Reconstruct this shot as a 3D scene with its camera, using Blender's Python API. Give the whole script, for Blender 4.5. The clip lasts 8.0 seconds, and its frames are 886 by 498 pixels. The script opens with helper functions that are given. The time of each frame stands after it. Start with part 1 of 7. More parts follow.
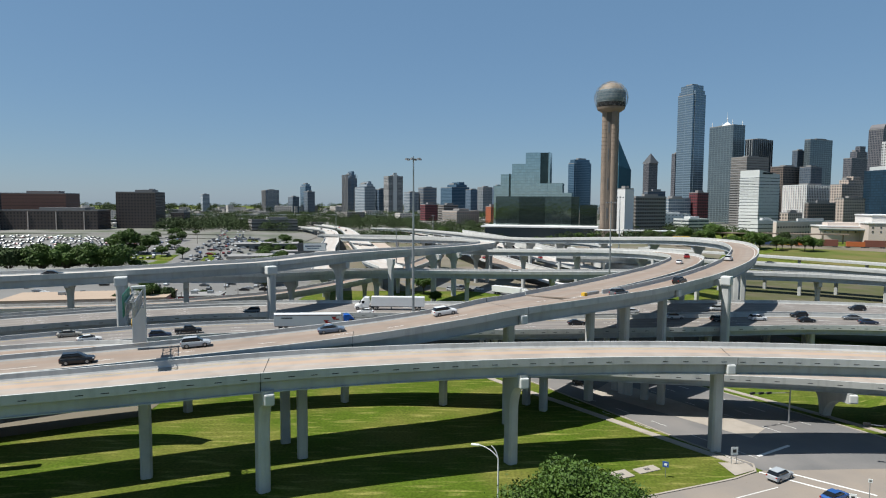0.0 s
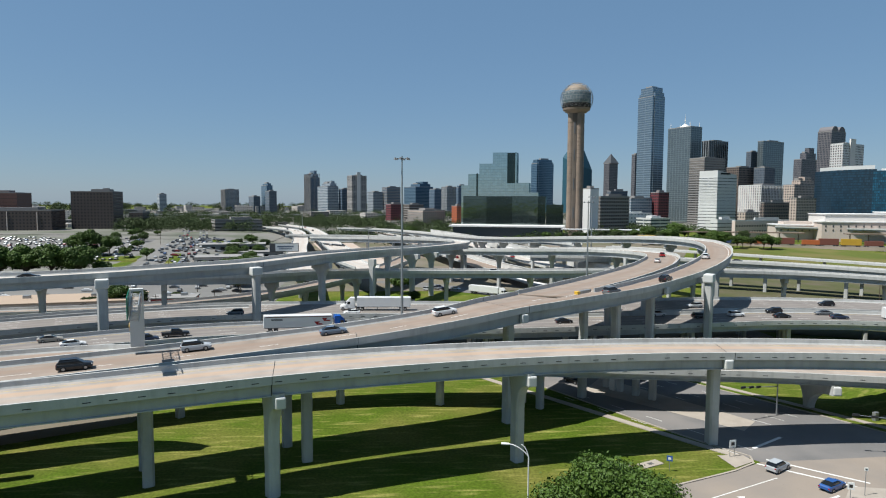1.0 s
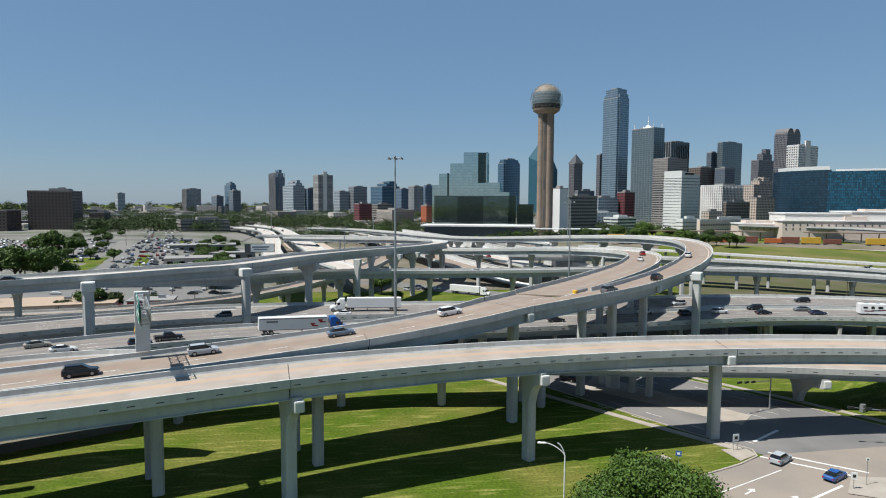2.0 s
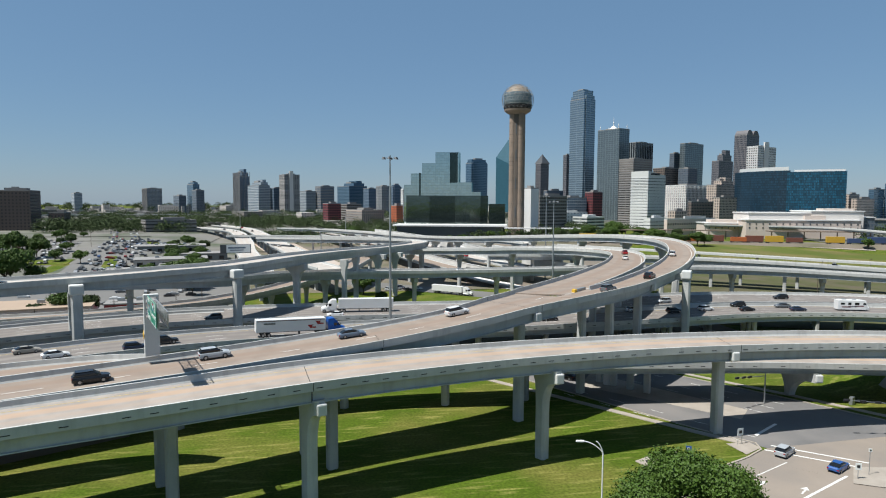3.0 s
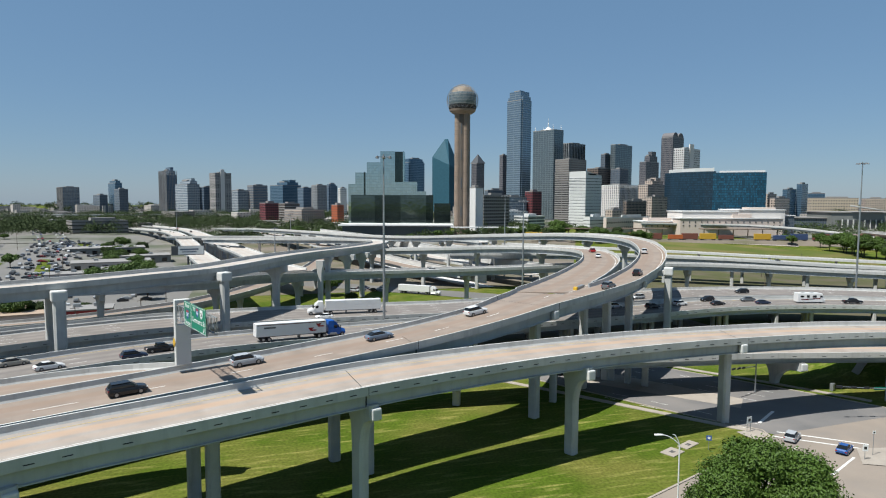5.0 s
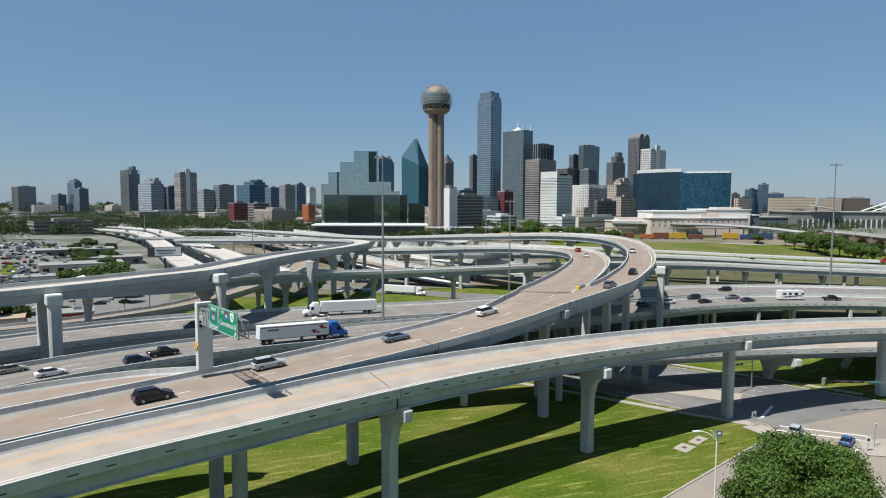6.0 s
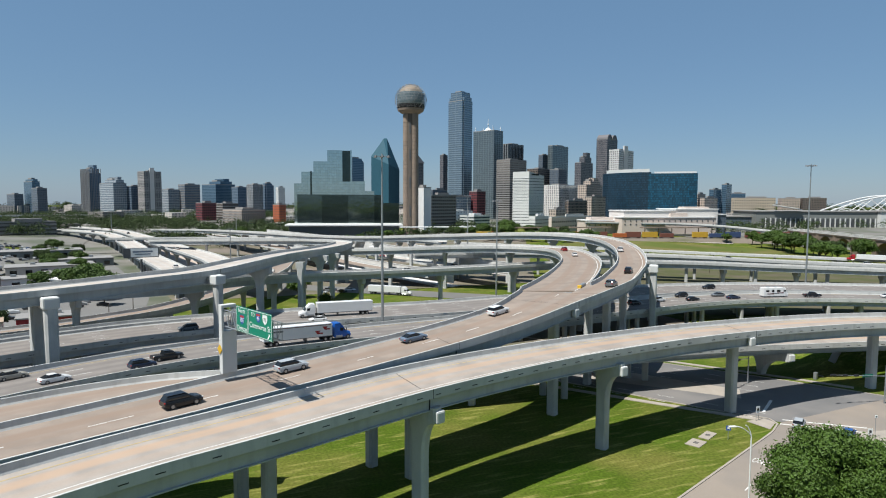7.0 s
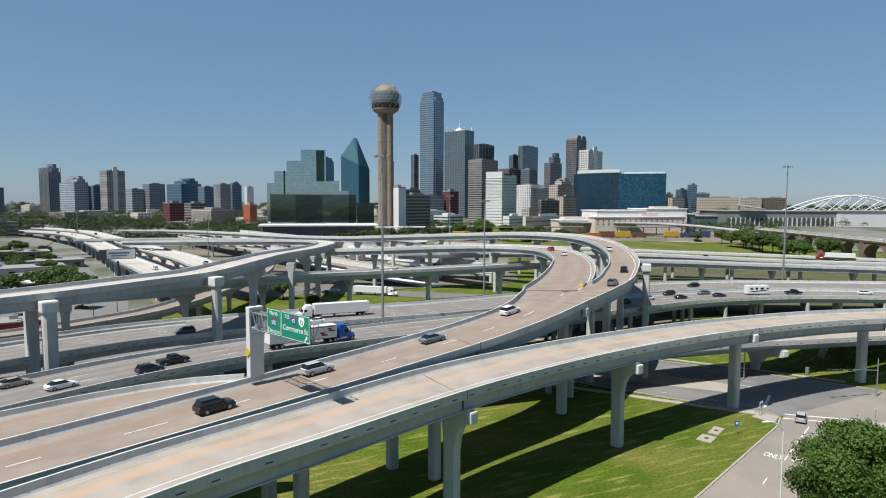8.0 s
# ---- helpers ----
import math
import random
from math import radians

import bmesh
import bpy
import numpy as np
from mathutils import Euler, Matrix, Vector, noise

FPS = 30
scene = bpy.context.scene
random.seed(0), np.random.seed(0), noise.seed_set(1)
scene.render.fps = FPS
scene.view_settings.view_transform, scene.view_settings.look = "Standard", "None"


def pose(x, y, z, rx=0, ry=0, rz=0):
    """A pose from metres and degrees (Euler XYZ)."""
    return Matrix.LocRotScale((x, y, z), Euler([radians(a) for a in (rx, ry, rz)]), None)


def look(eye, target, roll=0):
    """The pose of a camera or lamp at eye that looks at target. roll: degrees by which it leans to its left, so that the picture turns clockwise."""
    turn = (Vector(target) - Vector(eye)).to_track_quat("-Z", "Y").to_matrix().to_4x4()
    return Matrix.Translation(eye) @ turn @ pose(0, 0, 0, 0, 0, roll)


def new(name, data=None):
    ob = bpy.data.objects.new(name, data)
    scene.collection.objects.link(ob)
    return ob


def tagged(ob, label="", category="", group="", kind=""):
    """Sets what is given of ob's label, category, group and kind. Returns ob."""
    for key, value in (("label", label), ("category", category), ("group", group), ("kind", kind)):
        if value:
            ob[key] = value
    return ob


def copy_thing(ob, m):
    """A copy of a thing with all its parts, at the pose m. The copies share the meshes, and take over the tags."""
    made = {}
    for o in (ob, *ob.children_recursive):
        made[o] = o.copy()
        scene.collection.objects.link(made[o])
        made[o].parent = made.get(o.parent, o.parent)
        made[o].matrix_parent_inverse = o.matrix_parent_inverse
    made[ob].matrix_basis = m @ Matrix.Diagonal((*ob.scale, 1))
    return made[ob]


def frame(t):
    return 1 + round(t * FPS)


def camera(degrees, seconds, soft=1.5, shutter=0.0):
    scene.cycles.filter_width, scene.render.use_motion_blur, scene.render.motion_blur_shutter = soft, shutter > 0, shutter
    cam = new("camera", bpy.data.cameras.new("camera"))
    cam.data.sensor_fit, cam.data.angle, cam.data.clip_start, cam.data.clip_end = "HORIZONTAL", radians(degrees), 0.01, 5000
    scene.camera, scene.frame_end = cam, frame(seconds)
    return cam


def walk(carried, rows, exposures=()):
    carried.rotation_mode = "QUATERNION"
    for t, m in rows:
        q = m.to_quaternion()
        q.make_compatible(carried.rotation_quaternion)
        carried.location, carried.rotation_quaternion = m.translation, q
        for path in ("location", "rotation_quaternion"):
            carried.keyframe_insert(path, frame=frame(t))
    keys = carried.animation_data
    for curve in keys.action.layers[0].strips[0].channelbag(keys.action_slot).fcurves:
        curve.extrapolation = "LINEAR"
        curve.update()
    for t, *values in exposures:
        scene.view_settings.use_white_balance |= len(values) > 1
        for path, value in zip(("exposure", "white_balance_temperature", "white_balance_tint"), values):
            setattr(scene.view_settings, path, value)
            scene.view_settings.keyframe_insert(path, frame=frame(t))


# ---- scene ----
cam = camera(70.7, 8.0, 1.1)
METRES, EYE, TILT, LEAN, TURN = 66.0, 43.0, 0.0, 0.0, 0.0
ROWS = [
    (0.0, 0.0, 0.0, 0.0, 0.02, -4.27, -0.31),
    (0.5, -0.0555, 0.0019, 0.0, -1.77, -4.29, -0.31),
    (1.0, -0.1126, 0.0041, 0.0003, -3.55, -4.29, -0.3),
    (1.5, -0.1711, 0.0093, 0.0008, -5.22, -4.3, -0.29),
    (3.0, -0.3517, 0.039, 0.0012, -10.08, -4.32, -0.26),
    (3.5, -0.4122, 0.0526, 0.0013, -11.71, -4.33, -0.26),
    (4.0, -0.4738, 0.068, 0.0009, -13.31, -4.34, -0.24),
    (4.5, -0.5358, 0.0853, 0.0008, -14.9, -4.35, -0.23),
    (6.0, -0.7214, 0.147, 0.0017, -19.55, -4.35, -0.22),
    (6.5, -0.7808, 0.1722, 0.0007, -21.09, -4.35, -0.22),
    (7.0, -0.8407, 0.1982, 0.0009, -22.6, -4.36, -0.21),
    (7.5, -0.8995, 0.226, 0.0015, -24.11, -4.37, -0.2),
    (8.0, -0.9578, 0.255, 0.0011, -25.6, -4.36, -0.2),
]
walk(cam, [(t, pose(0, 0, EYE, TILT, LEAN, TURN) @ pose(METRES * x, METRES * y, METRES * z, 90 + pitch, roll, yaw)) for t, x, y, z, yaw, pitch, roll in ROWS])

# ---- world, sun, exposure ----
SHADE = Vector((0.52, 0.15, -1.0))          # way of the sunlight
elev = math.atan2(1.0, math.hypot(SHADE.x, SHADE.y))
world = bpy.data.worlds.new("sky")
scene.world = world
world.use_nodes = True
wn = world.node_tree.nodes
sky = wn.new("ShaderNodeTexSky")
sky.sky_type = "NISHITA"
sky.sun_disc = False
sky.sun_elevation = elev
sky.sun_rotation = math.atan2(-SHADE.x, -SHADE.y)
sky.air_density, sky.dust_density, sky.ozone_density = 1.0, 0.25, 4.0
bg = wn["Background"]
bg.inputs["Strength"].default_value = 0.0505
haze = wn.new("ShaderNodeMix")              # summer haze: the sky washed with an even pale blue
haze.data_type = "RGBA"
haze.inputs["Factor"].default_value = 0.50
haze.inputs["B"].default_value = (2.3, 4.5, 7.3, 1)
world.node_tree.links.new(sky.outputs[0], haze.inputs["A"])
world.node_tree.links.new(haze.outputs["Result"], bg.inputs[0])
sun_data = bpy.data.lights.new("sun", "SUN")
sun_data.energy, sun_data.angle, sun_data.color = 5.0, radians(0.53), (0.98, 0.97, 0.92)
sun = new("sun", sun_data)
sun.matrix_world = look((0, 0, 300), Vector((0, 0, 300)) + SHADE)
scene.view_settings.exposure = 0.62


# ---- materials ----
BASE_SCALE = 0.79                                  # scales base colours down, to deepen shadows against sky and exposure


def material(name, color, rough=0.8, metal=0.0, var=0.12, scale=0.6, fine=9.0, bump=0.15, tint=None, tint_scale=0.08, tint_amount=0.5, random=0.0, spec=0.5):
    """Painted, cast or grown surface: colour with stains at two scales and fine relief."""
    color, tint = [c * BASE_SCALE for c in color], tint and [c * BASE_SCALE for c in tint]
    m = bpy.data.materials.new(name)
    m.use_nodes = True
    nt = m.node_tree
    n, l = nt.nodes, nt.links
    bs = n["Principled BSDF"]
    bs.inputs["Roughness"].default_value = rough
    bs.inputs["Metallic"].default_value = metal
    bs.inputs["Specular IOR Level"].default_value = spec
    co = n.new("ShaderNodeTexCoord")
    a, b = n.new("ShaderNodeTexNoise"), n.new("ShaderNodeTexNoise")
    a.inputs["Scale"].default_value, b.inputs["Scale"].default_value = scale, fine
    a.inputs["Detail"].default_value, b.inputs["Detail"].default_value = 4, 3
    for t in (a, b):
        l.new(co.outputs["Object"], t.inputs["Vector"])
    mix = n.new("ShaderNodeMix")
    mix.data_type, mix.blend_type = "RGBA", "MIX"
    dark = tuple(c * (1 - 2.2 * var) for c in color)
    lite = tuple(min(1, c * (1 + 1.6 * var)) for c in color)
    mix.inputs["A"].default_value, mix.inputs["B"].default_value = (*dark, 1), (*lite, 1)
    add = n.new("ShaderNodeMath")
    add.operation = "MULTIPLY_ADD"
    add.inputs[1].default_value, add.inputs[2].default_value = 0.35, 0.0
    l.new(b.outputs["Fac"], add.inputs[0])
    s = n.new("ShaderNodeMath")
    s.operation = "MULTIPLY_ADD"
    s.inputs[1].default_value = 0.65
    l.new(a.outputs["Fac"], s.inputs[0])
    l.new(add.outputs[0], s.inputs[2])
    l.new(s.outputs[0], mix.inputs["Factor"])
    out = mix.outputs["Result"]
    if tint:
        c = n.new("ShaderNodeTexNoise")
        c.inputs["Scale"].default_value, c.inputs["Detail"].default_value = tint_scale, 5
        l.new(co.outputs["Object"], c.inputs["Vector"])
        r = n.new("ShaderNodeMapRange")
        r.inputs["From Min"].default_value, r.inputs["From Max"].default_value = 0.42, 0.66
        r.inputs["To Max"].default_value = tint_amount
        l.new(c.outputs["Fac"], r.inputs["Value"])
        t2 = n.new("ShaderNodeMix")
        t2.data_type = "RGBA"
        t2.inputs["B"].default_value = (*tint, 1)
        l.new(r.outputs[0], t2.inputs["Factor"])
        l.new(out, t2.inputs["A"])
        out = t2.outputs["Result"]
    if random:
        oi, hs, rr = n.new("ShaderNodeObjectInfo"), n.new("ShaderNodeHueSaturation"), n.new("ShaderNodeMapRange")
        rr.inputs["To Min"].default_value, rr.inputs["To Max"].default_value = 1 - random, 1 + random
        l.new(oi.outputs["Random"], rr.inputs["Value"])
        l.new(rr.outputs[0], hs.inputs["Value"])
        l.new(out, hs.inputs["Color"])
        out = hs.outputs[0]
    l.new(out, bs.inputs["Base Color"])
    if bump:
        bp = n.new("ShaderNodeBump")
        bp.inputs["Strength"].default_value, bp.inputs["Distance"].default_value = bump, 0.04
        l.new(s.outputs[0], bp.inputs["Height"])
        l.new(bp.outputs[0], bs.inputs["Normal"])
    return m


def deck_material(name, pale, tan, lanes):
    """Concrete deck: worn tan wheel paths along the lanes (UV: metres across, metres along), blotches and cast joints."""
    m = material(name, pale, 0.85, var=0.13, scale=0.3, fine=5.0, bump=0.1, tint=[c * 0.66 for c in pale], tint_scale=0.22, tint_amount=0.65)
    nt = m.node_tree
    n, l = nt.nodes, nt.links
    bs = n["Principled BSDF"]
    base = bs.inputs["Base Color"].links[0].from_socket
    uv, sep = n.new("ShaderNodeUVMap"), n.new("ShaderNodeSeparateXYZ")
    l.new(uv.outputs[0], sep.inputs[0])
    total = None
    for centre, half, amount in lanes:
        d = n.new("ShaderNodeMath")
        d.operation = "SUBTRACT"
        d.inputs[1].default_value = centre
        l.new(sep.outputs["X"], d.inputs[0])
        ab = n.new("ShaderNodeMath")
        ab.operation = "ABSOLUTE"
        l.new(d.outputs[0], ab.inputs[0])
        r = n.new("ShaderNodeMapRange")
        r.interpolation_type = "SMOOTHSTEP"
        r.inputs["From Min"].default_value, r.inputs["From Max"].default_value = half, half * 0.35
        r.inputs["To Max"].default_value = amount
        l.new(ab.outputs[0], r.inputs["Value"])
        if total is None:
            total = r.outputs[0]
        else:
            mx = n.new("ShaderNodeMath")
            mx.operation = "MAXIMUM"
            l.new(total, mx.inputs[0])
            l.new(r.outputs[0], mx.inputs[1])
            total = mx.outputs[0]
    mp = n.new("ShaderNodeMapping")
    mp.inputs["Scale"].default_value = (1.1, 0.05, 1)
    l.new(uv.outputs[0], mp.inputs[0])
    ns = n.new("ShaderNodeTexNoise")
    ns.inputs["Scale"].default_value, ns.inputs["Detail"].default_value = 1.0, 5
    l.new(mp.outputs[0], ns.inputs["Vector"])
    mr = n.new("ShaderNodeMapRange")
    mr.inputs["From Min"].default_value, mr.inputs["From Max"].default_value = 0.3, 0.65
    mr.inputs["To Min"].default_value, mr.inputs["To Max"].default_value = 0.6, 1.1
    l.new(ns.outputs["Fac"], mr.inputs["Value"])
    mu = n.new("ShaderNodeMath")
    mu.operation, mu.use_clamp = "MULTIPLY", True
    l.new(total, mu.inputs[0])
    l.new(mr.outputs[0], mu.inputs[1])
    mix = n.new("ShaderNodeMix")
    mix.data_type = "RGBA"
    mix.inputs["B"].default_value = (*tan, 1)
    l.new(mu.outputs[0], mix.inputs["Factor"])
    l.new(base, mix.inputs["A"])
    l.new(mix.outputs["Result"], bs.inputs["Base Color"])
    return m


def facade(name, wall, glass, floor_h=3.8, bay=3.0, band=0.35, pier=0.25, glass_rough=0.12, wall_rough=0.7, metal=0.0, vary=0.22):
    """Far facade: floor bands and piers of wall between panes, on the walls' own metres (UV: along, up)."""
    wall, glass = [c * BASE_SCALE for c in wall], [c * BASE_SCALE for c in glass]
    m = bpy.data.materials.new(name)
    m.use_nodes = True
    nt = m.node_tree
    n, l = nt.nodes, nt.links
    bs = n["Principled BSDF"]
    uv, sep = n.new("ShaderNodeUVMap"), n.new("ShaderNodeSeparateXYZ")
    l.new(uv.outputs[0], sep.inputs[0])
    masks = []
    for axis, size, part in (("Y", floor_h, band), ("X", bay, pier)):
        dv, fr, lt = n.new("ShaderNodeMath"), n.new("ShaderNodeMath"), n.new("ShaderNodeMath")
        dv.operation, fr.operation, lt.operation = "DIVIDE", "FRACT", "LESS_THAN"
        dv.inputs[1].default_value, lt.inputs[1].default_value = size, part
        l.new(sep.outputs[axis], dv.inputs[0])
        l.new(dv.outputs[0], fr.inputs[0])
        l.new(fr.outputs[0], lt.inputs[0])
        masks.append((lt, dv))
    mx = n.new("ShaderNodeMath")
    mx.operation = "MAXIMUM"
    l.new(masks[0][0].outputs[0], mx.inputs[0])
    l.new(masks[1][0].outputs[0], mx.inputs[1])
    cells = []
    for _, dv in masks:
        fl = n.new("ShaderNodeMath")
        fl.operation = "FLOOR"
        l.new(dv.outputs[0], fl.inputs[0])
        cells.append(fl)
    cv = n.new("ShaderNodeCombineXYZ")
    l.new(cells[1].outputs[0], cv.inputs[0])
    l.new(cells[0].outputs[0], cv.inputs[1])
    wn2 = n.new("ShaderNodeTexWhiteNoise")
    wn2.noise_dimensions = "2D"
    l.new(cv.outputs[0], wn2.inputs["Vector"])
    g = n.new("ShaderNodeMix")
    g.data_type = "RGBA"
    g.inputs["A"].default_value = (*(c * (1 - vary) for c in glass), 1)
    g.inputs["B"].default_value = (*(min(1, c * (1 + vary)) for c in glass), 1)
    l.new(wn2.outputs["Value"], g.inputs["Factor"])
    co, ns = n.new("ShaderNodeTexCoord"), n.new("ShaderNodeTexNoise")
    ns.inputs["Scale"].default_value, ns.inputs["Detail"].default_value = 0.05, 4
    l.new(co.outputs["Object"], ns.inputs["Vector"])
    w = n.new("ShaderNodeMix")
    w.data_type = "RGBA"
    w.inputs["A"].default_value = (*(c * 0.85 for c in wall), 1)
    w.inputs["B"].default_value = (*(min(1, c * 1.12) for c in wall), 1)
    l.new(ns.outputs["Fac"], w.inputs["Factor"])
    fin = n.new("ShaderNodeMix")
    fin.data_type = "RGBA"
    l.new(mx.outputs[0], fin.inputs["Factor"])
    l.new(g.outputs["Result"], fin.inputs["A"])
    l.new(w.outputs["Result"], fin.inputs["B"])
    l.new(fin.outputs["Result"], bs.inputs["Base Color"])
    rg = n.new("ShaderNodeMapRange")
    rg.inputs["To Min"].default_value, rg.inputs["To Max"].default_value = glass_rough, wall_rough
    l.new(mx.outputs[0], rg.inputs["Value"])
    l.new(rg.outputs[0], bs.inputs["Roughness"])
    bs.inputs["Metallic"].default_value = metal
    if metal > 0.8:                          # the panes of a mirrored wall are never quite flat
        wv, bp = n.new("ShaderNodeTexNoise"), n.new("ShaderNodeBump")
        wv.inputs["Scale"].default_value, wv.inputs["Detail"].default_value = 0.22, 3
        bp.inputs["Strength"].default_value, bp.inputs["Distance"].default_value = 0.06, 0.5
        l.new(co.outputs["Object"], wv.inputs["Vector"])
        l.new(wv.outputs["Fac"], bp.inputs["Height"])
        l.new(bp.outputs[0], bs.inputs["Normal"])
    return m


CONCRETE = material("concrete", (0.57, 0.575, 0.555), 0.85, var=0.10, scale=0.35, fine=4, tint=(0.31, 0.32, 0.31), tint_scale=0.15, tint_amount=0.5)
PARAPET = material("parapet_concrete", (0.57, 0.575, 0.555), 0.85, var=0.10, scale=0.4, fine=5, tint=(0.40, 0.40, 0.38), tint_scale=0.2, tint_amount=0.4)
GIRDER = material("girder_paint", (0.47, 0.495, 0.50), 0.6, var=0.08, scale=0.3, fine=4, bump=0.05, tint=(0.28, 0.30, 0.30), tint_scale=0.12, tint_amount=0.5)


def streaks(m, amount=0.45):
    """Rain streaks down the face of cast concrete."""
    n, l = m.node_tree.nodes, m.node_tree.links
    bs = n["Principled BSDF"]
    base = bs.inputs["Base Color"].links[0].from_socket
    co, mp, ns, r, mix = n.new("ShaderNodeTexCoord"), n.new("ShaderNodeMapping"), n.new("ShaderNodeTexNoise"), n.new("ShaderNodeMapRange"), n.new("ShaderNodeMix")
    mp.inputs["Scale"].default_value = (0.8, 0.8, 0.12)
    ns.inputs["Scale"].default_value, ns.inputs["Detail"].default_value = 1.0, 6
    r.inputs["From Min"].default_value, r.inputs["From Max"].default_value, r.inputs["To Max"].default_value = 0.50, 0.70, amount
    mix.data_type = "RGBA"
    mix.inputs["B"].default_value = (0.13, 0.125, 0.115, 1)
    l.new(co.outputs["Object"], mp.inputs[0])
    l.new(mp.outputs[0], ns.inputs["Vector"])
    l.new(ns.outputs["Fac"], r.inputs["Value"])
    l.new(r.outputs[0], mix.inputs["Factor"])
    l.new(base, mix.inputs["A"])
    l.new(mix.outputs["Result"], bs.inputs["Base Color"])


for m_, a_ in ((CONCRETE, 0.2), (PARAPET, 0.26), (GIRDER, 0.2)):
    streaks(m_, a_)
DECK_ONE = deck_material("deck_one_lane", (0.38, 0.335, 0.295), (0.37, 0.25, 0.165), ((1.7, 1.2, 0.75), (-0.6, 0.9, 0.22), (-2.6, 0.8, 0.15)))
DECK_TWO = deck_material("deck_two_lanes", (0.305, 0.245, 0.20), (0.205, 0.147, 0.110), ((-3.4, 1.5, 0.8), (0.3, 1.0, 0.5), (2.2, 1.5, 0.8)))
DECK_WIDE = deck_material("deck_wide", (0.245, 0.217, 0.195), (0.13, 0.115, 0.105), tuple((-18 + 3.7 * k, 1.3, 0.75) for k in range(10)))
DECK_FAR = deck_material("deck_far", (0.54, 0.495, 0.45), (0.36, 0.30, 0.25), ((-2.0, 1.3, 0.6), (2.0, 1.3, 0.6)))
ASPHALT = material("street_concrete", (0.155, 0.15, 0.148), 0.9, var=0.12, scale=0.12, fine=3, tint=(0.23, 0.21, 0.195), tint_scale=0.06, tint_amount=0.7)
LOT = material("parking_asphalt", (0.185, 0.178, 0.168), 0.9, var=0.14, scale=0.05, fine=1.0, tint=(0.11, 0.108, 0.10), tint_scale=0.02)
WALK = material("pavement_concrete", (0.38, 0.335, 0.285), 0.9, var=0.1, scale=0.4, fine=4, tint=(0.28, 0.24, 0.2), tint_scale=0.3, tint_amount=0.5)


def grass_material():
    """Mown grass: green with dry clippings in streaks and worn brown patches."""
    m = material("grass", (0.080, 0.124, 0.012), 0.95, var=0.26, scale=0.10, fine=1.7, bump=0.6, tint=(0.155, 0.15, 0.035), tint_scale=0.06, tint_amount=0.85, spec=0.08)
    n, l = m.node_tree.nodes, m.node_tree.links
    bs = n["Principled BSDF"]
    base = bs.inputs["Base Color"].links[0].from_socket
    co, mp, ns = n.new("ShaderNodeTexCoord"), n.new("ShaderNodeMapping"), n.new("ShaderNodeTexNoise")
    mp.inputs["Rotation"].default_value = (0, 0, radians(-20))
    mp.inputs["Scale"].default_value = (0.14, 0.95, 1)
    ns.inputs["Scale"].default_value, ns.inputs["Detail"].default_value = 1.0, 8
    l.new(co.outputs["Object"], mp.inputs[0])
    l.new(mp.outputs[0], ns.inputs["Vector"])
    r = n.new("ShaderNodeMapRange")
    r.inputs["From Min"].default_value, r.inputs["From Max"].default_value = 0.54, 0.70
    r.inputs["To Max"].default_value = 0.55
    l.new(ns.outputs["Fac"], r.inputs["Value"])
    mix = n.new("ShaderNodeMix")
    mix.data_type = "RGBA"
    mix.inputs["B"].default_value = (0.26, 0.24, 0.075, 1)
    l.new(r.outputs[0], mix.inputs["Factor"])
    l.new(base, mix.inputs["A"])
    f = n.new("ShaderNodeTexNoise")
    f.inputs["Scale"].default_value, f.inputs["Detail"].default_value = 2.0, 6
    l.new(co.outputs["Object"], f.inputs["Vector"])
    v = n.new("ShaderNodeMapRange")
    v.inputs["From Min"].default_value, v.inputs["From Max"].default_value = 0.3, 0.7
    v.inputs["To Min"].default_value, v.inputs["To Max"].default_value = 0.68, 1.24
    l.new(f.outputs["Fac"], v.inputs["Value"])
    hs = n.new("ShaderNodeHueSaturation")
    l.new(v.outputs[0], hs.inputs["Value"])
    l.new(mix.outputs["Result"], hs.inputs["Color"])
    l.new(hs.outputs[0], bs.inputs["Base Color"])
    return m


GRASS = grass_material()
STREET_PALE = material("pale_street_concrete", (0.285, 0.238, 0.195), 0.9, var=0.10, scale=0.15, fine=3, tint=(0.20, 0.18, 0.165), tint_scale=0.08, tint_amount=0.6)
WHITE_LINE = material("white_line", (0.74, 0.73, 0.70), 0.7, var=0.1, scale=1.5, bump=0)
YELLOW_LINE = material("yellow_line", (0.50, 0.37, 0.15), 0.7, var=0.1, scale=1.5, bump=0)
BLACK = material("black_gap", (0.015, 0.015, 0.016), 0.9, var=0.1, bump=0)
STEEL = material("galvanised_steel", (0.42, 0.44, 0.45), 0.45, 0.7, var=0.08, bump=0.03)
DARK_STEEL = material("weathered_steel", (0.13, 0.135, 0.14), 0.5, 0.6, var=0.1, bump=0.03)
WHITE = material("white_paint", (0.75, 0.75, 0.74), 0.5, var=0.05, bump=0.02)
BARK = material("bark", (0.10, 0.075, 0.05), 0.95, var=0.2, scale=3, fine=20, bump=0.6)
LEAF = material("leaf", (0.060, 0.112, 0.013), 0.6, var=0.25, scale=0.7, fine=6, bump=0, random=0.15, spec=0.3)
LEAF_DARK = material("leaf_dark", (0.042, 0.068, 0.018), 0.8, var=0.25, scale=0.3, fine=4, bump=0, random=0.2, spec=0.3)


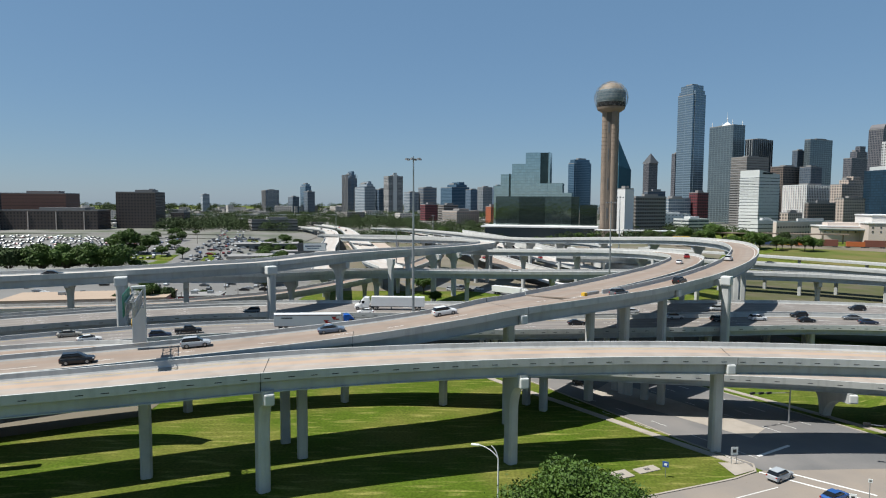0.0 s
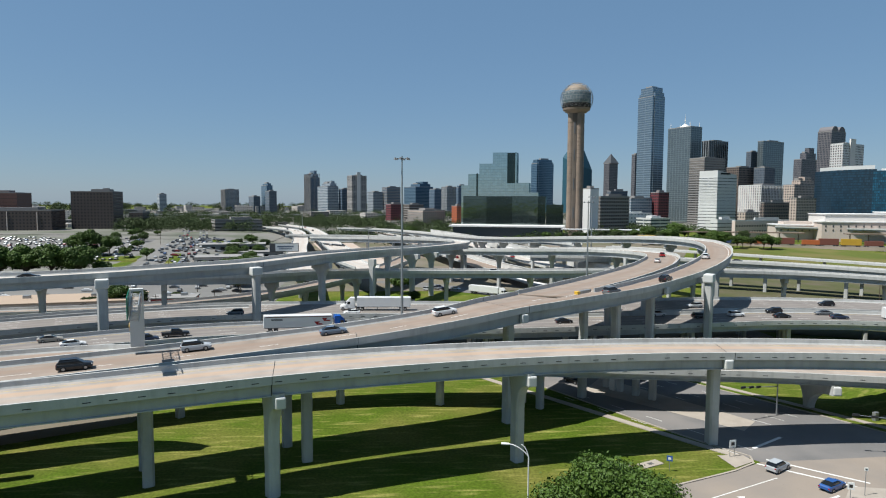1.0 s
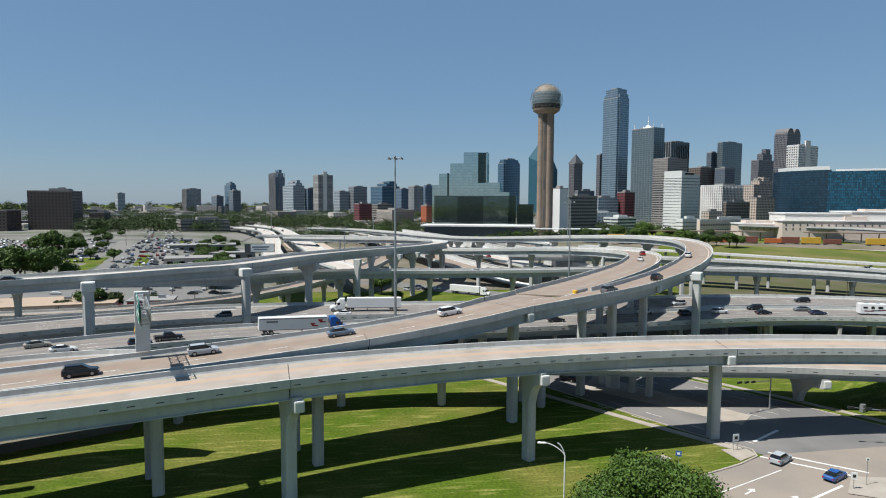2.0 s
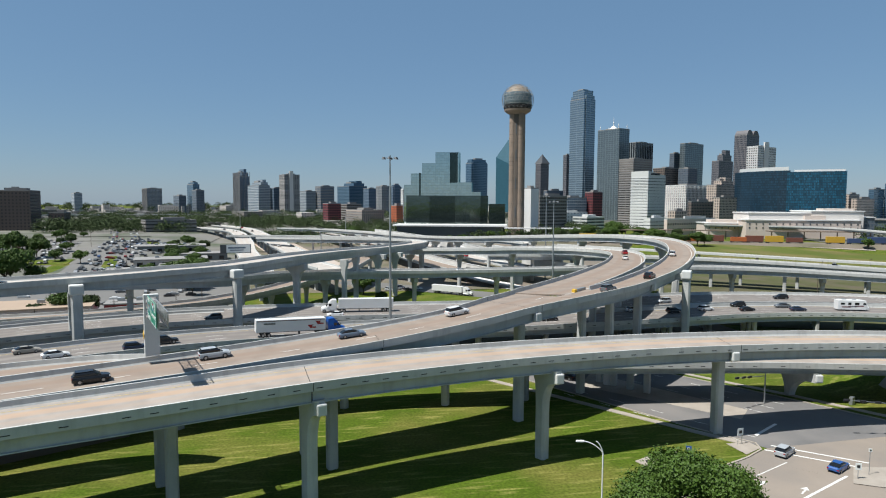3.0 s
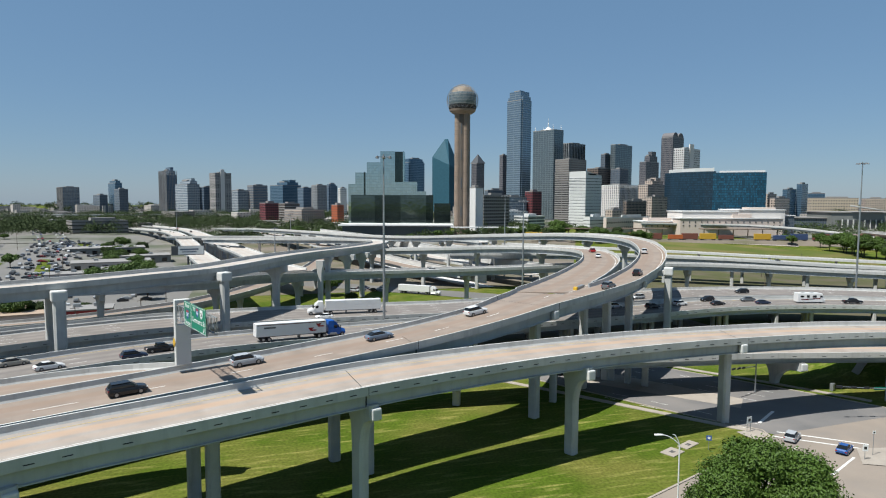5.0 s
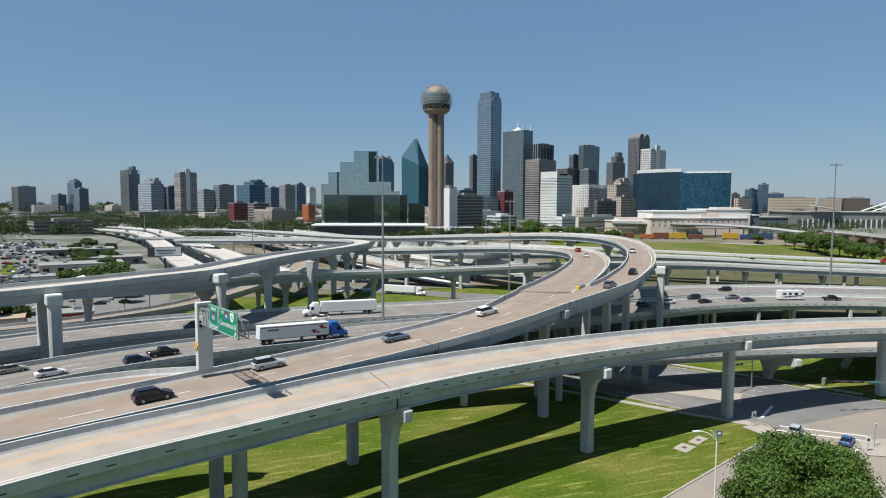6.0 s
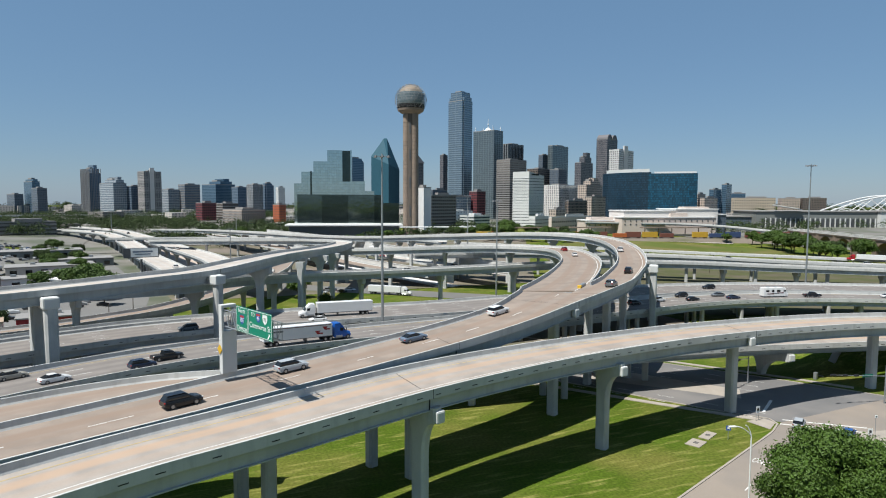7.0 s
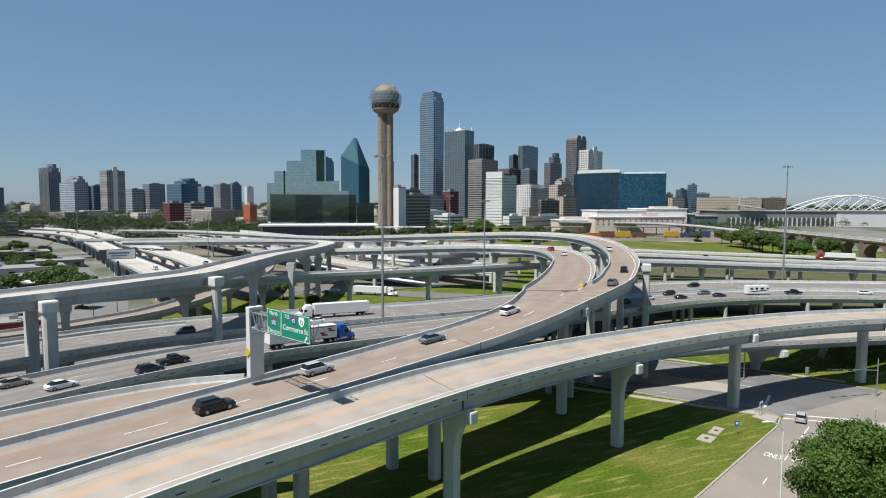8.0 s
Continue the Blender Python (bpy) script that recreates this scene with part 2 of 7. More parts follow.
# ---- building helpers ----
def part(name, bm, mat, parent=None, label="", smooth=False):
    me = bpy.data.meshes.new(name)
    bm.normal_update()
    bm.to_mesh(me)
    bm.free()
    me.materials.append(mat)
    if smooth:
        for p in me.polygons:
            p.use_smooth = True
    ob = new(name, me)
    ob.parent = parent
    if label:
        ob["label"] = label
    return ob


def thing(name, label, category, at=(0, 0, 0), rz=0, group="", kind=""):
    ob = new(name)
    ob.matrix_world = pose(*at, 0, 0, rz)
    return tagged(ob, label, category, group, kind)


def smoothstep(a, b, x):
    t = max(0.0, min(1.0, (x - a) / (b - a)))
    return t * t * (3 - 2 * t)


def gz(x, y):
    """Height of the ground."""
    k = smoothstep(-190, -130, x) * (1 - smoothstep(90, 150, x))      # the freeway cutting lies lower
    z = 8.0 * ((1 - k) * smoothstep(330, 560, y) + k * smoothstep(560, 900, y))
    d = math.hypot((x - 122) / 30, (y - 132) / 22)
    z += 8.5 * (1 - smoothstep(0.35, 1.15, d))
    return z


def box(bm, c, s, rz=0.0, bevel=0.0):
    """A box of size s about c, turned by rz degrees."""
    r = bmesh.ops.create_cube(bm, size=1.0, matrix=pose(*c, 0, 0, rz) @ Matrix.Diagonal((*s, 1)))
    if bevel:
        es = list({e for v in r["verts"] for e in v.link_edges})
        bmesh.ops.bevel(bm, geom=es, offset=bevel, segments=2, affect="EDGES", profile=0.6)


def tube(bm, a, b, r1, r2=None, seg=8):
    """A tapered rod from a to b."""
    a, b = Vector(a), Vector(b)
    d = b - a
    m = Matrix.Translation((a + b) / 2) @ d.to_track_quat("Z", "Y").to_matrix().to_4x4()
    bmesh.ops.create_cone(bm, cap_ends=True, segments=seg, radius1=r1, radius2=r1 if r2 is None else r2, depth=d.length, matrix=m)


def tube_path(bm, pts, r, seg=8):
    """One bent rod along points."""
    rings = []
    for i, p in enumerate(pts):
        d = (pts[min(i + 1, len(pts) - 1)] - pts[max(i - 1, 0)]).normalized()
        q = d.to_track_quat("Z", "Y")
        rings.append([bm.verts.new(p + q @ Vector((r * math.cos(2 * math.pi * k / seg), r * math.sin(2 * math.pi * k / seg), 0))) for k in range(seg)])
    for a, b in zip(rings, rings[1:]):
        for k in range(seg):
            bm.faces.new((a[k], a[(k + 1) % seg], b[(k + 1) % seg], b[k]))
    bm.faces.new(rings[0][::-1])
    bm.faces.new(rings[-1])
    bmesh.ops.recalc_face_normals(bm, faces=bm.faces)


def prism(bm, outline, z0, z1):
    """An upright prism over an outline of (x, y)."""
    lo = [bm.verts.new((x, y, z0)) for x, y in outline]
    hi = [bm.verts.new((x, y, z1)) for x, y in outline]
    k = len(outline)
    for i in range(k):
        bm.faces.new((lo[i], lo[(i + 1) % k], hi[(i + 1) % k], hi[i]))
    bm.faces.new(hi)
    bm.faces.new(lo[::-1])


def loft(bm, sections):
    """Eight-sided chamfered sections (z, half x, half y, x shift) joined upwards."""
    rings = []
    for z, hx, hy, sx in sections:
        c = min(hx, hy) * 0.35
        rings.append([bm.verts.new((sx + x, y, z)) for x, y in ((hx, -hy + c), (hx, hy - c), (hx - c, hy), (-hx + c, hy), (-hx, hy - c), (-hx, -hy + c), (-hx + c, -hy), (hx - c, -hy))])
    for a, b in zip(rings, rings[1:]):
        for i in range(8):
            bm.faces.new((a[i], a[(i + 1) % 8], b[(i + 1) % 8], b[i]))
    bm.faces.new(rings[-1])
    bm.faces.new(rings[0][::-1])


def spline(points, step=3.0):
    """Catmull-Rom through points of any length of numbers, in steps of about step metres."""
    p = [np.array(q, float) for q in points]
    p = [2 * p[0] - p[1], *p, 2 * p[-1] - p[-2]]
    out = []
    for i in range(1, len(p) - 2):
        a, b, c, d = p[i - 1:i + 3]
        k = max(1, int(math.hypot(*(c - b)[:2]) / step))
        for j in range(k):
            t = j / k
            out.append(0.5 * (2 * b + (c - a) * t + (2 * a - 5 * b + 4 * c - d) * t * t + (3 * b - a - 3 * c + d) * t ** 3))
    out.append(p[-2])
    return out


def stations(points, side, step=3.0, bank=0.0):
    """Centre line of a road from its edge on one side (1: left, -1: right): place, left normal, width, cross fall and distance. A fifth number of a point is its own cross fall."""
    path = spline(points, step)
    out, run = [], 0.0
    for i, q in enumerate(path):
        d = path[min(i + 1, len(path) - 1)][:2] - path[max(i - 1, 0)][:2]
        d = d / np.linalg.norm(d)
        left = Vector((-d[1], d[0], 0))
        w, lean = q[3], (q[4] if len(q) > 4 else bank)
        if i:
            run += math.hypot(*(q - path[i - 1])[:2])
        centre = Vector((q[0], q[1], q[2])) - left * (side * w / 2)
        centre.z -= side * lean * w / 2
        out.append((centre, left, w, lean, run))
    return out


def sweep(st, profile, wide=None):
    """Sweeps a closed section of (u, v) or (function of width, v) along stations; UV in metres across and along."""
    bm = bmesh.new()
    uvl = bm.loops.layers.uv.new("UVMap")
    rings, us = [], []
    for c, left, w, bank, run in st:
        ring = []
        for k, v in profile:
            u = k(w) if callable(k) else k
            vert = bm.verts.new(c + left * u + Vector((0, 0, v + bank * u)))
            ring.append((vert, u, run))
        rings.append(ring)
    k = len(profile)
    for a, b in zip(rings, rings[1:]):
        for i in range(k):
            q = (a[i], a[(i + 1) % k], b[(i + 1) % k], b[i])
            f = bm.faces.new([x[0] for x in q])
            for loop, x in zip(f.loops, q):
                loop[uvl].uv = (x[1], x[2])
    bm.faces.new([x[0] for x in rings[0]][::-1])
    bm.faces.new([x[0] for x in rings[-1]])
    bmesh.ops.recalc_face_normals(bm, faces=bm.faces)
    return bm


def dashes(st, u, on=3.0, off=9.0, width=0.18, z=0.012, a=0.0, b=1e9):
    """Painted line along stations at u (a number or a function of the width), whole if off is 0."""
    bm = bmesh.new()
    last = None
    for c, left, w, bank, run in st:
        if run < a or run > b:
            last = None
            continue
        x = u(w) if callable(u) else u
        pair = [c + left * (x + s * width / 2) + Vector((0, 0, z + bank * x)) for s in (1, -1)]
        if last and (off == 0 or (run % (on + off)) < on):
            bm.faces.new([bm.verts.new(v) for v in (last[0], last[1], pair[1], pair[0])])
        last = pair
    bmesh.ops.recalc_face_normals(bm, faces=bm.faces)
    for f in bm.faces:
        if f.normal.z < 0:
            f.normal_flip()
    return bm


def near(st, x, y):
    return min(st, key=lambda s: (s[0].x - x) ** 2 + (s[0].y - y) ** 2)


PH = 0.95


def overpass(label, points, side=-1, bank=0.0, deck=DECK_ONE, depth=1.9, step=3.0, lines=(), slots=True, parapets=(1, -1), girders=True, name="overpass", start=None):
    """A bridge: slab, parapets with their joints and drain slots, girders. points: x, y, parapet top and width along one edge."""
    o = thing(name, label, "overpass", kind="structure")
    st = [(c - Vector((0, 0, PH)), *r) for c, *r in stations(points, side, step, bank)]
    part("deck", sweep(st, ((lambda w: -w / 2, 0), (lambda w: w / 2, 0), (lambda w: w / 2, -0.28), (lambda w: -w / 2, -0.28))), deck, o)
    for s in parapets:
        prof = [(0.0, -0.30), (0.0, PH), (-0.24, PH), (-0.30, 0.25), (-0.42, 0.0), (-0.42, -0.30)]
        own = [q for q in st if q[4] >= (start or {}).get(s, -1)]
        bm = sweep(own, [((lambda w, k=k: s * (w / 2 + 0.01 + k)), v + 0.004 * (v < 0)) for k, v in prof])
        p = part("parapet", bm, PARAPET, o)
        if slots:
            bm = bmesh.new()
            last = -9
            for c, left, w, bk, run in own:
                if run - last >= 2.9:
                    last = run
                    u = s * (w / 2 + 0.012)
                    q = c + left * u + Vector((0, 0, bk * u + 0.12))
                    box(bm, q, (0.95, 0.03, 0.11), math.degrees(math.atan2(-left.x, left.y)))
            part("drain_slot", bm, BLACK, p)
        bm = bmesh.new()
        last = -14.0
        for c, left, w, bk, run in own:
            if run - last >= 9:
                last = run
                u = s * (w / 2 - 0.13)
                q = c + left * u + Vector((0, 0, bk * u + PH / 2 + 0.02))
                box(bm, q, (0.025, 0.30, PH - 0.05), math.degrees(math.atan2(-left.x, left.y)))
        part("joint", bm, GIRDER, p)
    if girders:
        for g in (-1, 1):
            low = -0.29 - depth
            prof = [(-1.42, -0.29), (1.42, -0.29), (1.42, -0.40), (1.22, -0.42), (1.14, low + 0.16), (1.40, low + 0.14), (1.40, low), (-1.40, low), (-1.40, low + 0.14), (-1.14, low + 0.16), (-1.22, -0.42), (-1.42, -0.40)]
            part("girder", sweep(st, [((lambda w, k=k: g * (w / 2 - 2.0) + k), v) for k, v in prof]), GIRDER, o)
    for u, on, off, width, mat, a, b in lines:
        part("lane_line", dashes(st, u, on, off, width, 0.012, a, b), mat, o)
    return o, st


SKEW = 17                                                         # turn of the pier arms against the road


def column(o, st, x, y, hx=0.9, hy=0.9, flare=0.0, cap=0, depth=1.9, base=None, twist=None, far=None, size=(0.95, 1.5, 1.7)):
    """A pier under a bridge. flare, far: how far its head spreads to the right and to the left of the road; cap: side on which the cap's end shows."""
    c, left, w, bk, run = near(st, x, y)
    z0 = (gz(x, y) if base is None else base) - 0.6
    z1 = c.z - 0.29 - depth - 0.02
    rz = math.degrees(math.atan2(left.y, left.x)) if twist is None else twist
    far = flare if far is None else far
    if flare and cap:                                             # the arm reaches to the cap's end
        uc = (Vector((x, y, 0)) - Vector((c.x, c.y, 0))).dot(left)
        flare = abs(cap * (w / 2 - 0.15) - uc) / math.cos(radians(SKEW)) - hx
        rz += SKEW
    bm = bmesh.new()
    secs = [(z0, hx, hy, 0), (z1 - 6.6 if flare else z1, hx, hy, 0)]
    if flare:
        for down, k in ((6.0, 0.01), (5.2, 0.05), (4.4, 0.11), (3.7, 0.19), (3.1, 0.29), (2.65, 0.40), (2.3, 0.54), (2.05, 0.70), (1.9, 0.86), (1.8, 1.0), (-0.2, 1.0)):
            secs.append((z1 - down, hx + k * (flare + far) / 2, hy, k * (far - flare) / 2))
    loft(bm, secs)
    bmesh.ops.rotate(bm, verts=bm.verts, matrix=Matrix.Rotation(radians(rz), 3, "Z"))
    bmesh.ops.translate(bm, verts=bm.verts, vec=(x, y, 0))
    p = part("column", bm, CONCRETE, o)
    if cap:
        bm = bmesh.new()
        u = cap * (w / 2 - 0.15)
        q = c + left * u + Vector((0, 0, bk * u - 0.29 - depth + (-0.85 if flare else 1.0)))
        along = Vector((left.y, -left.x, 0))
        q += along * (Vector((x, y, 0)) - Vector((c.x, c.y, 0))).dot(along)
        if flare:
            q += along * (abs(u - uc) * math.tan(radians(SKEW)))
        box(bm, q, size, math.degrees(math.atan2(left.y, left.x)), 0.25)
        part("cap_end", bm, WHITE_CONC, p)
    return p


def outrigger(o, x, y, ztop, rz, r=1.0, beam=9.0):
    """A stout pier beside a bridge, with a large rounded cap whose beam reaches under the girders."""
    z0 = gz(x, y) - 0.6
    bm = bmesh.new()
    loft(bm, [(z0, r, r, 0), (ztop - 2.0, r, r, 0)])
    bmesh.ops.rotate(bm, verts=bm.verts, matrix=Matrix.Rotation(radians(rz), 3, "Z"))
    bmesh.ops.translate(bm, verts=bm.verts, vec=(x, y, 0))
    p = part("column", bm, CONCRETE, o)
    bm = bmesh.new()
    box(bm, (x, y, ztop - 1.15), (2.5, 3.0, 2.3), rz, 0.35)
    part("cap_end", bm, WHITE_CONC, p)
    bm = bmesh.new()
    d = pose(0, 0, 0, 0, 0, rz) @ Vector((beam / 2 + 1.0, 0, 0))
    box(bm, (x + d.x, y + d.y, ztop - 1.7), (beam, 2.2, 1.6), rz, 0.1)
    part("cap_beam", bm, CONCRETE, p)
    return p


WHITE_CONC = material("cap_concrete", (0.62, 0.63, 0.61), 0.8, var=0.06, scale=0.5, fine=5)


# ---- ground ----
def terrain():
    xs = [-4900, -3000, -1800, -1200, -800] + list(range(-600, -200, 25)) + list(range(-200, -120, 5)) + list(range(-120, 85, 15)) + list(range(85, 160, 5)) + list(range(160, 601, 21)) + [700, 850, 1100, 1500, 2200, 3200, 4900]
    ys = [-4900, -2000, -600, -200] + list(range(-50, 701, 15)) + [760, 850, 1000, 1300, 1800, 2600, 3600, 4900]
    bm = bmesh.new()
    grid = [[bm.verts.new((x, y, gz(x, y))) for x in xs] for y in ys]
    for j in range(len(ys) - 1):
        for i in range(len(xs) - 1):
            bm.faces.new((grid[j][i], grid[j][i + 1], grid[j + 1][i + 1], grid[j + 1][i]))
    return tagged(part("ground", bm, GRASS, smooth=True), "mown green grass with dry yellow patches between the roads", "grass", kind="structure")


terrain()


def sheet(name, outline, mat, label, category, lift=0.03, n=1, kind="structure"):
    """A flat sheet on the ground over a four-cornered outline, cut to follow the rise."""
    bm = bmesh.new()
    a, b, c, d = [Vector(p) for p in outline]
    rows = []
    for j in range(n + 1):
        row = []
        for i in range(n + 1):
            s, t = i / n, j / n
            p = a * (1 - s) * (1 - t) + b * s * (1 - t) + c * s * t + d * (1 - s) * t
            row.append(bm.verts.new((p.x, p.y, gz(p.x, p.y) + lift)))
        rows.append(row)
    for j in range(n):
        for i in range(n):
            bm.faces.new((rows[j][i], rows[j][i + 1], rows[j + 1][i + 1], rows[j + 1][i]))
    bmesh.ops.recalc_face_normals(bm, faces=bm.faces)
    for f in bm.faces:
        if f.normal.z < 0:
            f.normal_flip()
    return tagged(part(name, bm, mat), label, category, kind=kind)


boulevard = sheet("road", ((20, 150), (56, 152), (90, 100), (52, 98)), ASPHALT, "grey concrete boulevard running under the overpasses", "road", 0.03, 6)
sheet("road", ((0, 176), (40, 176), (56, 152), (20, 150)), ASPHALT, "grey concrete boulevard in the shade of the overpasses", "road", 0.03)
sheet("road", ((5, 79), (46, 95), (62, 78), (20, 58)), STREET_PALE, "pale concrete frontage road with painted arrows", "road", 0.026)
sheet("road", ((46, 95), (52, 98), (90, 100), (62, 78)), STREET_PALE, "concrete crossing of two streets", "road", 0.028)
sheet("road", ((62, 78), (90, 100), (150, 100), (150, 60)), ASPHALT, "concrete frontage road beyond the crossing", "road", 0.026)

# added dark sheet over the grass, imitating the shade between the viaducts
sheet("road", ((-150, 96), (-20, 146), (-20, 160), (-150, 122)), ASPHALT, "dark grey sheet standing in for the shaded gap between the freeway viaducts", "road", 0.03, 8)

# made-up grey ground: dulls sunlit grass where the view below the deck is dark
sheet("road", ((-150, 182), (-48, 205), (-48, 226), (-150, 215)), ASPHALT, "grey sheet added to darken the ground behind the far freeway viaduct", "road", 0.03, 8)

# ---- overpasses ----
whole = lambda u, mat, width=0.16: (u, 1, 0, width, mat, 0, 1e9)
near_ramp, st_a = overpass("curved one-lane concrete flyover with tan wheel marks and drain slots", [
    (-140, 29, 18.6, 9.4), (-100, 53, 18.6, 9.5), (-80, 64, 18.6, 9.6), (-61, 73.8, 18.6, 9.8), (-47, 79.2, 18.6, 10.2), (-25, 87.6, 18.6, 10.8), (-7, 93.0, 18.5, 10.6), (11.5, 97.2, 18.35, 10), (33, 100.6, 18.0, 9.7),
    (50, 102.2, 17.6, 9.6), (66, 102.8, 17.2, 9.6), (83, 101.5, 16.9, 9.6), (105, 97, 16.5, 9.6), (130, 88, 16.1, 9.6), (170, 66, 15.6, 9.6)],
    bank=0.045, lines=(whole(lambda w: w / 2 - 1.5, YELLOW_LINE), whole(lambda w: -w / 2 + 2.9, WHITE_LINE, 0.13)))
mid_ramp, st_b = overpass("wide two-lane concrete flyover rising to a loop", [
    (-150, 48.5, 17.6, 9.8, 0.05), (-110, 66.5, 18.0, 9.8, 0.05), (-63.7, 85.8, 18.52, 10.6, 0.05), (-41.7, 94.5, 19.01, 11.1, 0.045), (-21.4, 101.4, 20.03, 11.9, 0.03), (-8, 105.3, 21.2, 12.5, 0.01), (4, 109.6, 22.4, 13.4, -0.01), (14, 114, 23.5, 15.6, -0.03), (22, 118.8, 23.8, 18.4, -0.05), (30, 123.6, 24.1, 22.0, -0.066)],
    deck=DECK_TWO, slots=False, lines=(whole(lambda w: -w / 2 + 0.85, WHITE_LINE), (0.3, 3, 9, 0.16, WHITE_LINE, 0, 1e9)))
outer_loop, st_o = overpass("outer one-lane concrete loop flyover curving round to the far freeway", [
    (30, 123.6, 24.1, 8.9, -0.06), (46, 135.4, 24.3, 8.9, -0.05), (60, 148.8, 24.6, 8.9, -0.04), (73.2, 162.3, 25.2, 8.9, -0.03), (89.5, 182.7, 26, 8.9, -0.03), (103.6, 204.5, 26.9, 8.9, -0.03), (115.5, 230, 27.7, 8.9, -0.03), (121, 257, 28.0, 8.9, -0.03), (115, 288, 27.6, 8.9, -0.03),
    (97, 319, 26.0, 8.6, -0.02), (76, 345, 24.2, 8.2, 0), (58, 378, 22, 8.2, 0), (44, 423, 20, 8.2, 0), (29, 491, 18, 8.2, 0), (6, 560, 17, 8.2, 0), (-30, 660, 15, 8.2, 0), (-80, 760, 12, 8.2, 0)], deck=DECK_TWO, slots=False, start={1: 10},
    lines=(whole(lambda w: -w / 2 + 1.3, WHITE_LINE),))
inner_loop, st_i = overpass("inner one-lane concrete loop flyover with a pale parapet", [
    (19.0, 143.6, 22.65, 14.6, -0.064), (28, 151.8, 23.0, 14.6, -0.05), (41.4, 166.1, 23.3, 14.0, -0.04), (55, 182.3, 23.6, 13.4, -0.03), (66, 197.2, 23.7, 12.8, -0.03), (75, 212.5, 23.6, 12.3, -0.03), (83, 228, 23.4, 11.8, -0.03), (88, 243.5, 23.1, 11.4, -0.03), (87.5, 259, 22.7, 11.2, -0.03), (81, 274, 22.2, 11, -0.03), (66, 289, 21.4, 10.6, -0.02), (44, 303, 20.2, 10, 0), (18, 326, 18.6, 9.6, 0), (-12, 360, 16.4, 9.6, 0)],
    deck=DECK_TWO, slots=False, side=1, start={-1: 11}, lines=(whole(lambda w: -w / 2 + 1.3, WHITE_LINE),))
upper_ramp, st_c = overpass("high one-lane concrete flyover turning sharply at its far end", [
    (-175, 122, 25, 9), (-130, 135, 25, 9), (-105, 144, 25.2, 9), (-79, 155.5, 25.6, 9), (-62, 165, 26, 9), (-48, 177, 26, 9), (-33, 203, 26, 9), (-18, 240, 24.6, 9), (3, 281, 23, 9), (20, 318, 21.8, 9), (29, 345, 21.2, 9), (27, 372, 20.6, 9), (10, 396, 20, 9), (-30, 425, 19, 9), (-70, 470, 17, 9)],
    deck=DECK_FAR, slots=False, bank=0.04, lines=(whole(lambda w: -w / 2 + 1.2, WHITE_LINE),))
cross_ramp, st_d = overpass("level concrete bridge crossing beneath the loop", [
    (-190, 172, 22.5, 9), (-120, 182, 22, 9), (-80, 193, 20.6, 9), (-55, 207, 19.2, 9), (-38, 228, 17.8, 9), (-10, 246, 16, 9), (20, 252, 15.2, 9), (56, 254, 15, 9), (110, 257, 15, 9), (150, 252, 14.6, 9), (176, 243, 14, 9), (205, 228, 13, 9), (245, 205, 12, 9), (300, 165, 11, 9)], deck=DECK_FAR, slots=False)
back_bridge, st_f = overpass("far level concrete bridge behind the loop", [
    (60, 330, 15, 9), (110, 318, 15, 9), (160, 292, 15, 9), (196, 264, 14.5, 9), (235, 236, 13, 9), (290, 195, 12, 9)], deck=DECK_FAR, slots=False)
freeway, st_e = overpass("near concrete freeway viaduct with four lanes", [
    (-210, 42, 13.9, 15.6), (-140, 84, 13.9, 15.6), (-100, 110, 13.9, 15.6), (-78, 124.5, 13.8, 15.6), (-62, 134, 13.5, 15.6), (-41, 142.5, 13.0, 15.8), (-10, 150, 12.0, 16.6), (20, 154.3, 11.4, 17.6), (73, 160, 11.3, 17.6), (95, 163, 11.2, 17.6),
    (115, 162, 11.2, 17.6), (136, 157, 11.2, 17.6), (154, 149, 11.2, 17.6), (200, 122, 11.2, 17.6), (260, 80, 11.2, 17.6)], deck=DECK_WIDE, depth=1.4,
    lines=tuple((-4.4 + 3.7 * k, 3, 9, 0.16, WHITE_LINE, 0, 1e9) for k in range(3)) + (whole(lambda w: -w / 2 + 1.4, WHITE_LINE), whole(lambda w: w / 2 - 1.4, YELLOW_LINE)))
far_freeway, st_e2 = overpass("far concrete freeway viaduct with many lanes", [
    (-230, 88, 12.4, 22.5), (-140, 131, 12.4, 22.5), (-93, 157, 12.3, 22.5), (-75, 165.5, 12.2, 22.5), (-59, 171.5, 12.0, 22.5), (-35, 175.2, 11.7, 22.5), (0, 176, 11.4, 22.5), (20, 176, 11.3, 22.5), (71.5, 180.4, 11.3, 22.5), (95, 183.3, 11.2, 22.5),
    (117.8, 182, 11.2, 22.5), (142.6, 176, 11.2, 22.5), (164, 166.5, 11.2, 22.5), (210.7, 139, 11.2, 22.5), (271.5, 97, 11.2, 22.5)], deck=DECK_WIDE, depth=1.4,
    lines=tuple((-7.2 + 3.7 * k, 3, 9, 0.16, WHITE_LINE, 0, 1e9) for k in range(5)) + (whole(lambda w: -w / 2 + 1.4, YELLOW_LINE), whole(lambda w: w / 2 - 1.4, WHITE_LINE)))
merge_ramp, st_m = overpass("one-lane concrete ramp merging into the two-lane flyover", [
    (-170, 72, 16.4, 9), (-110, 95.5, 17.0, 9), (-79.7, 106.5, 17.6, 9), (-67.7, 109.6, 17.9, 8), (-58, 109.6, 18.3, 5.2), (-51, 106.8, 18.8, 2.0)], side=1, deck=DECK_TWO, parapets=(1,), girders=False,
    lines=(whole(lambda w: -w / 2 + 0.8, WHITE_LINE),))
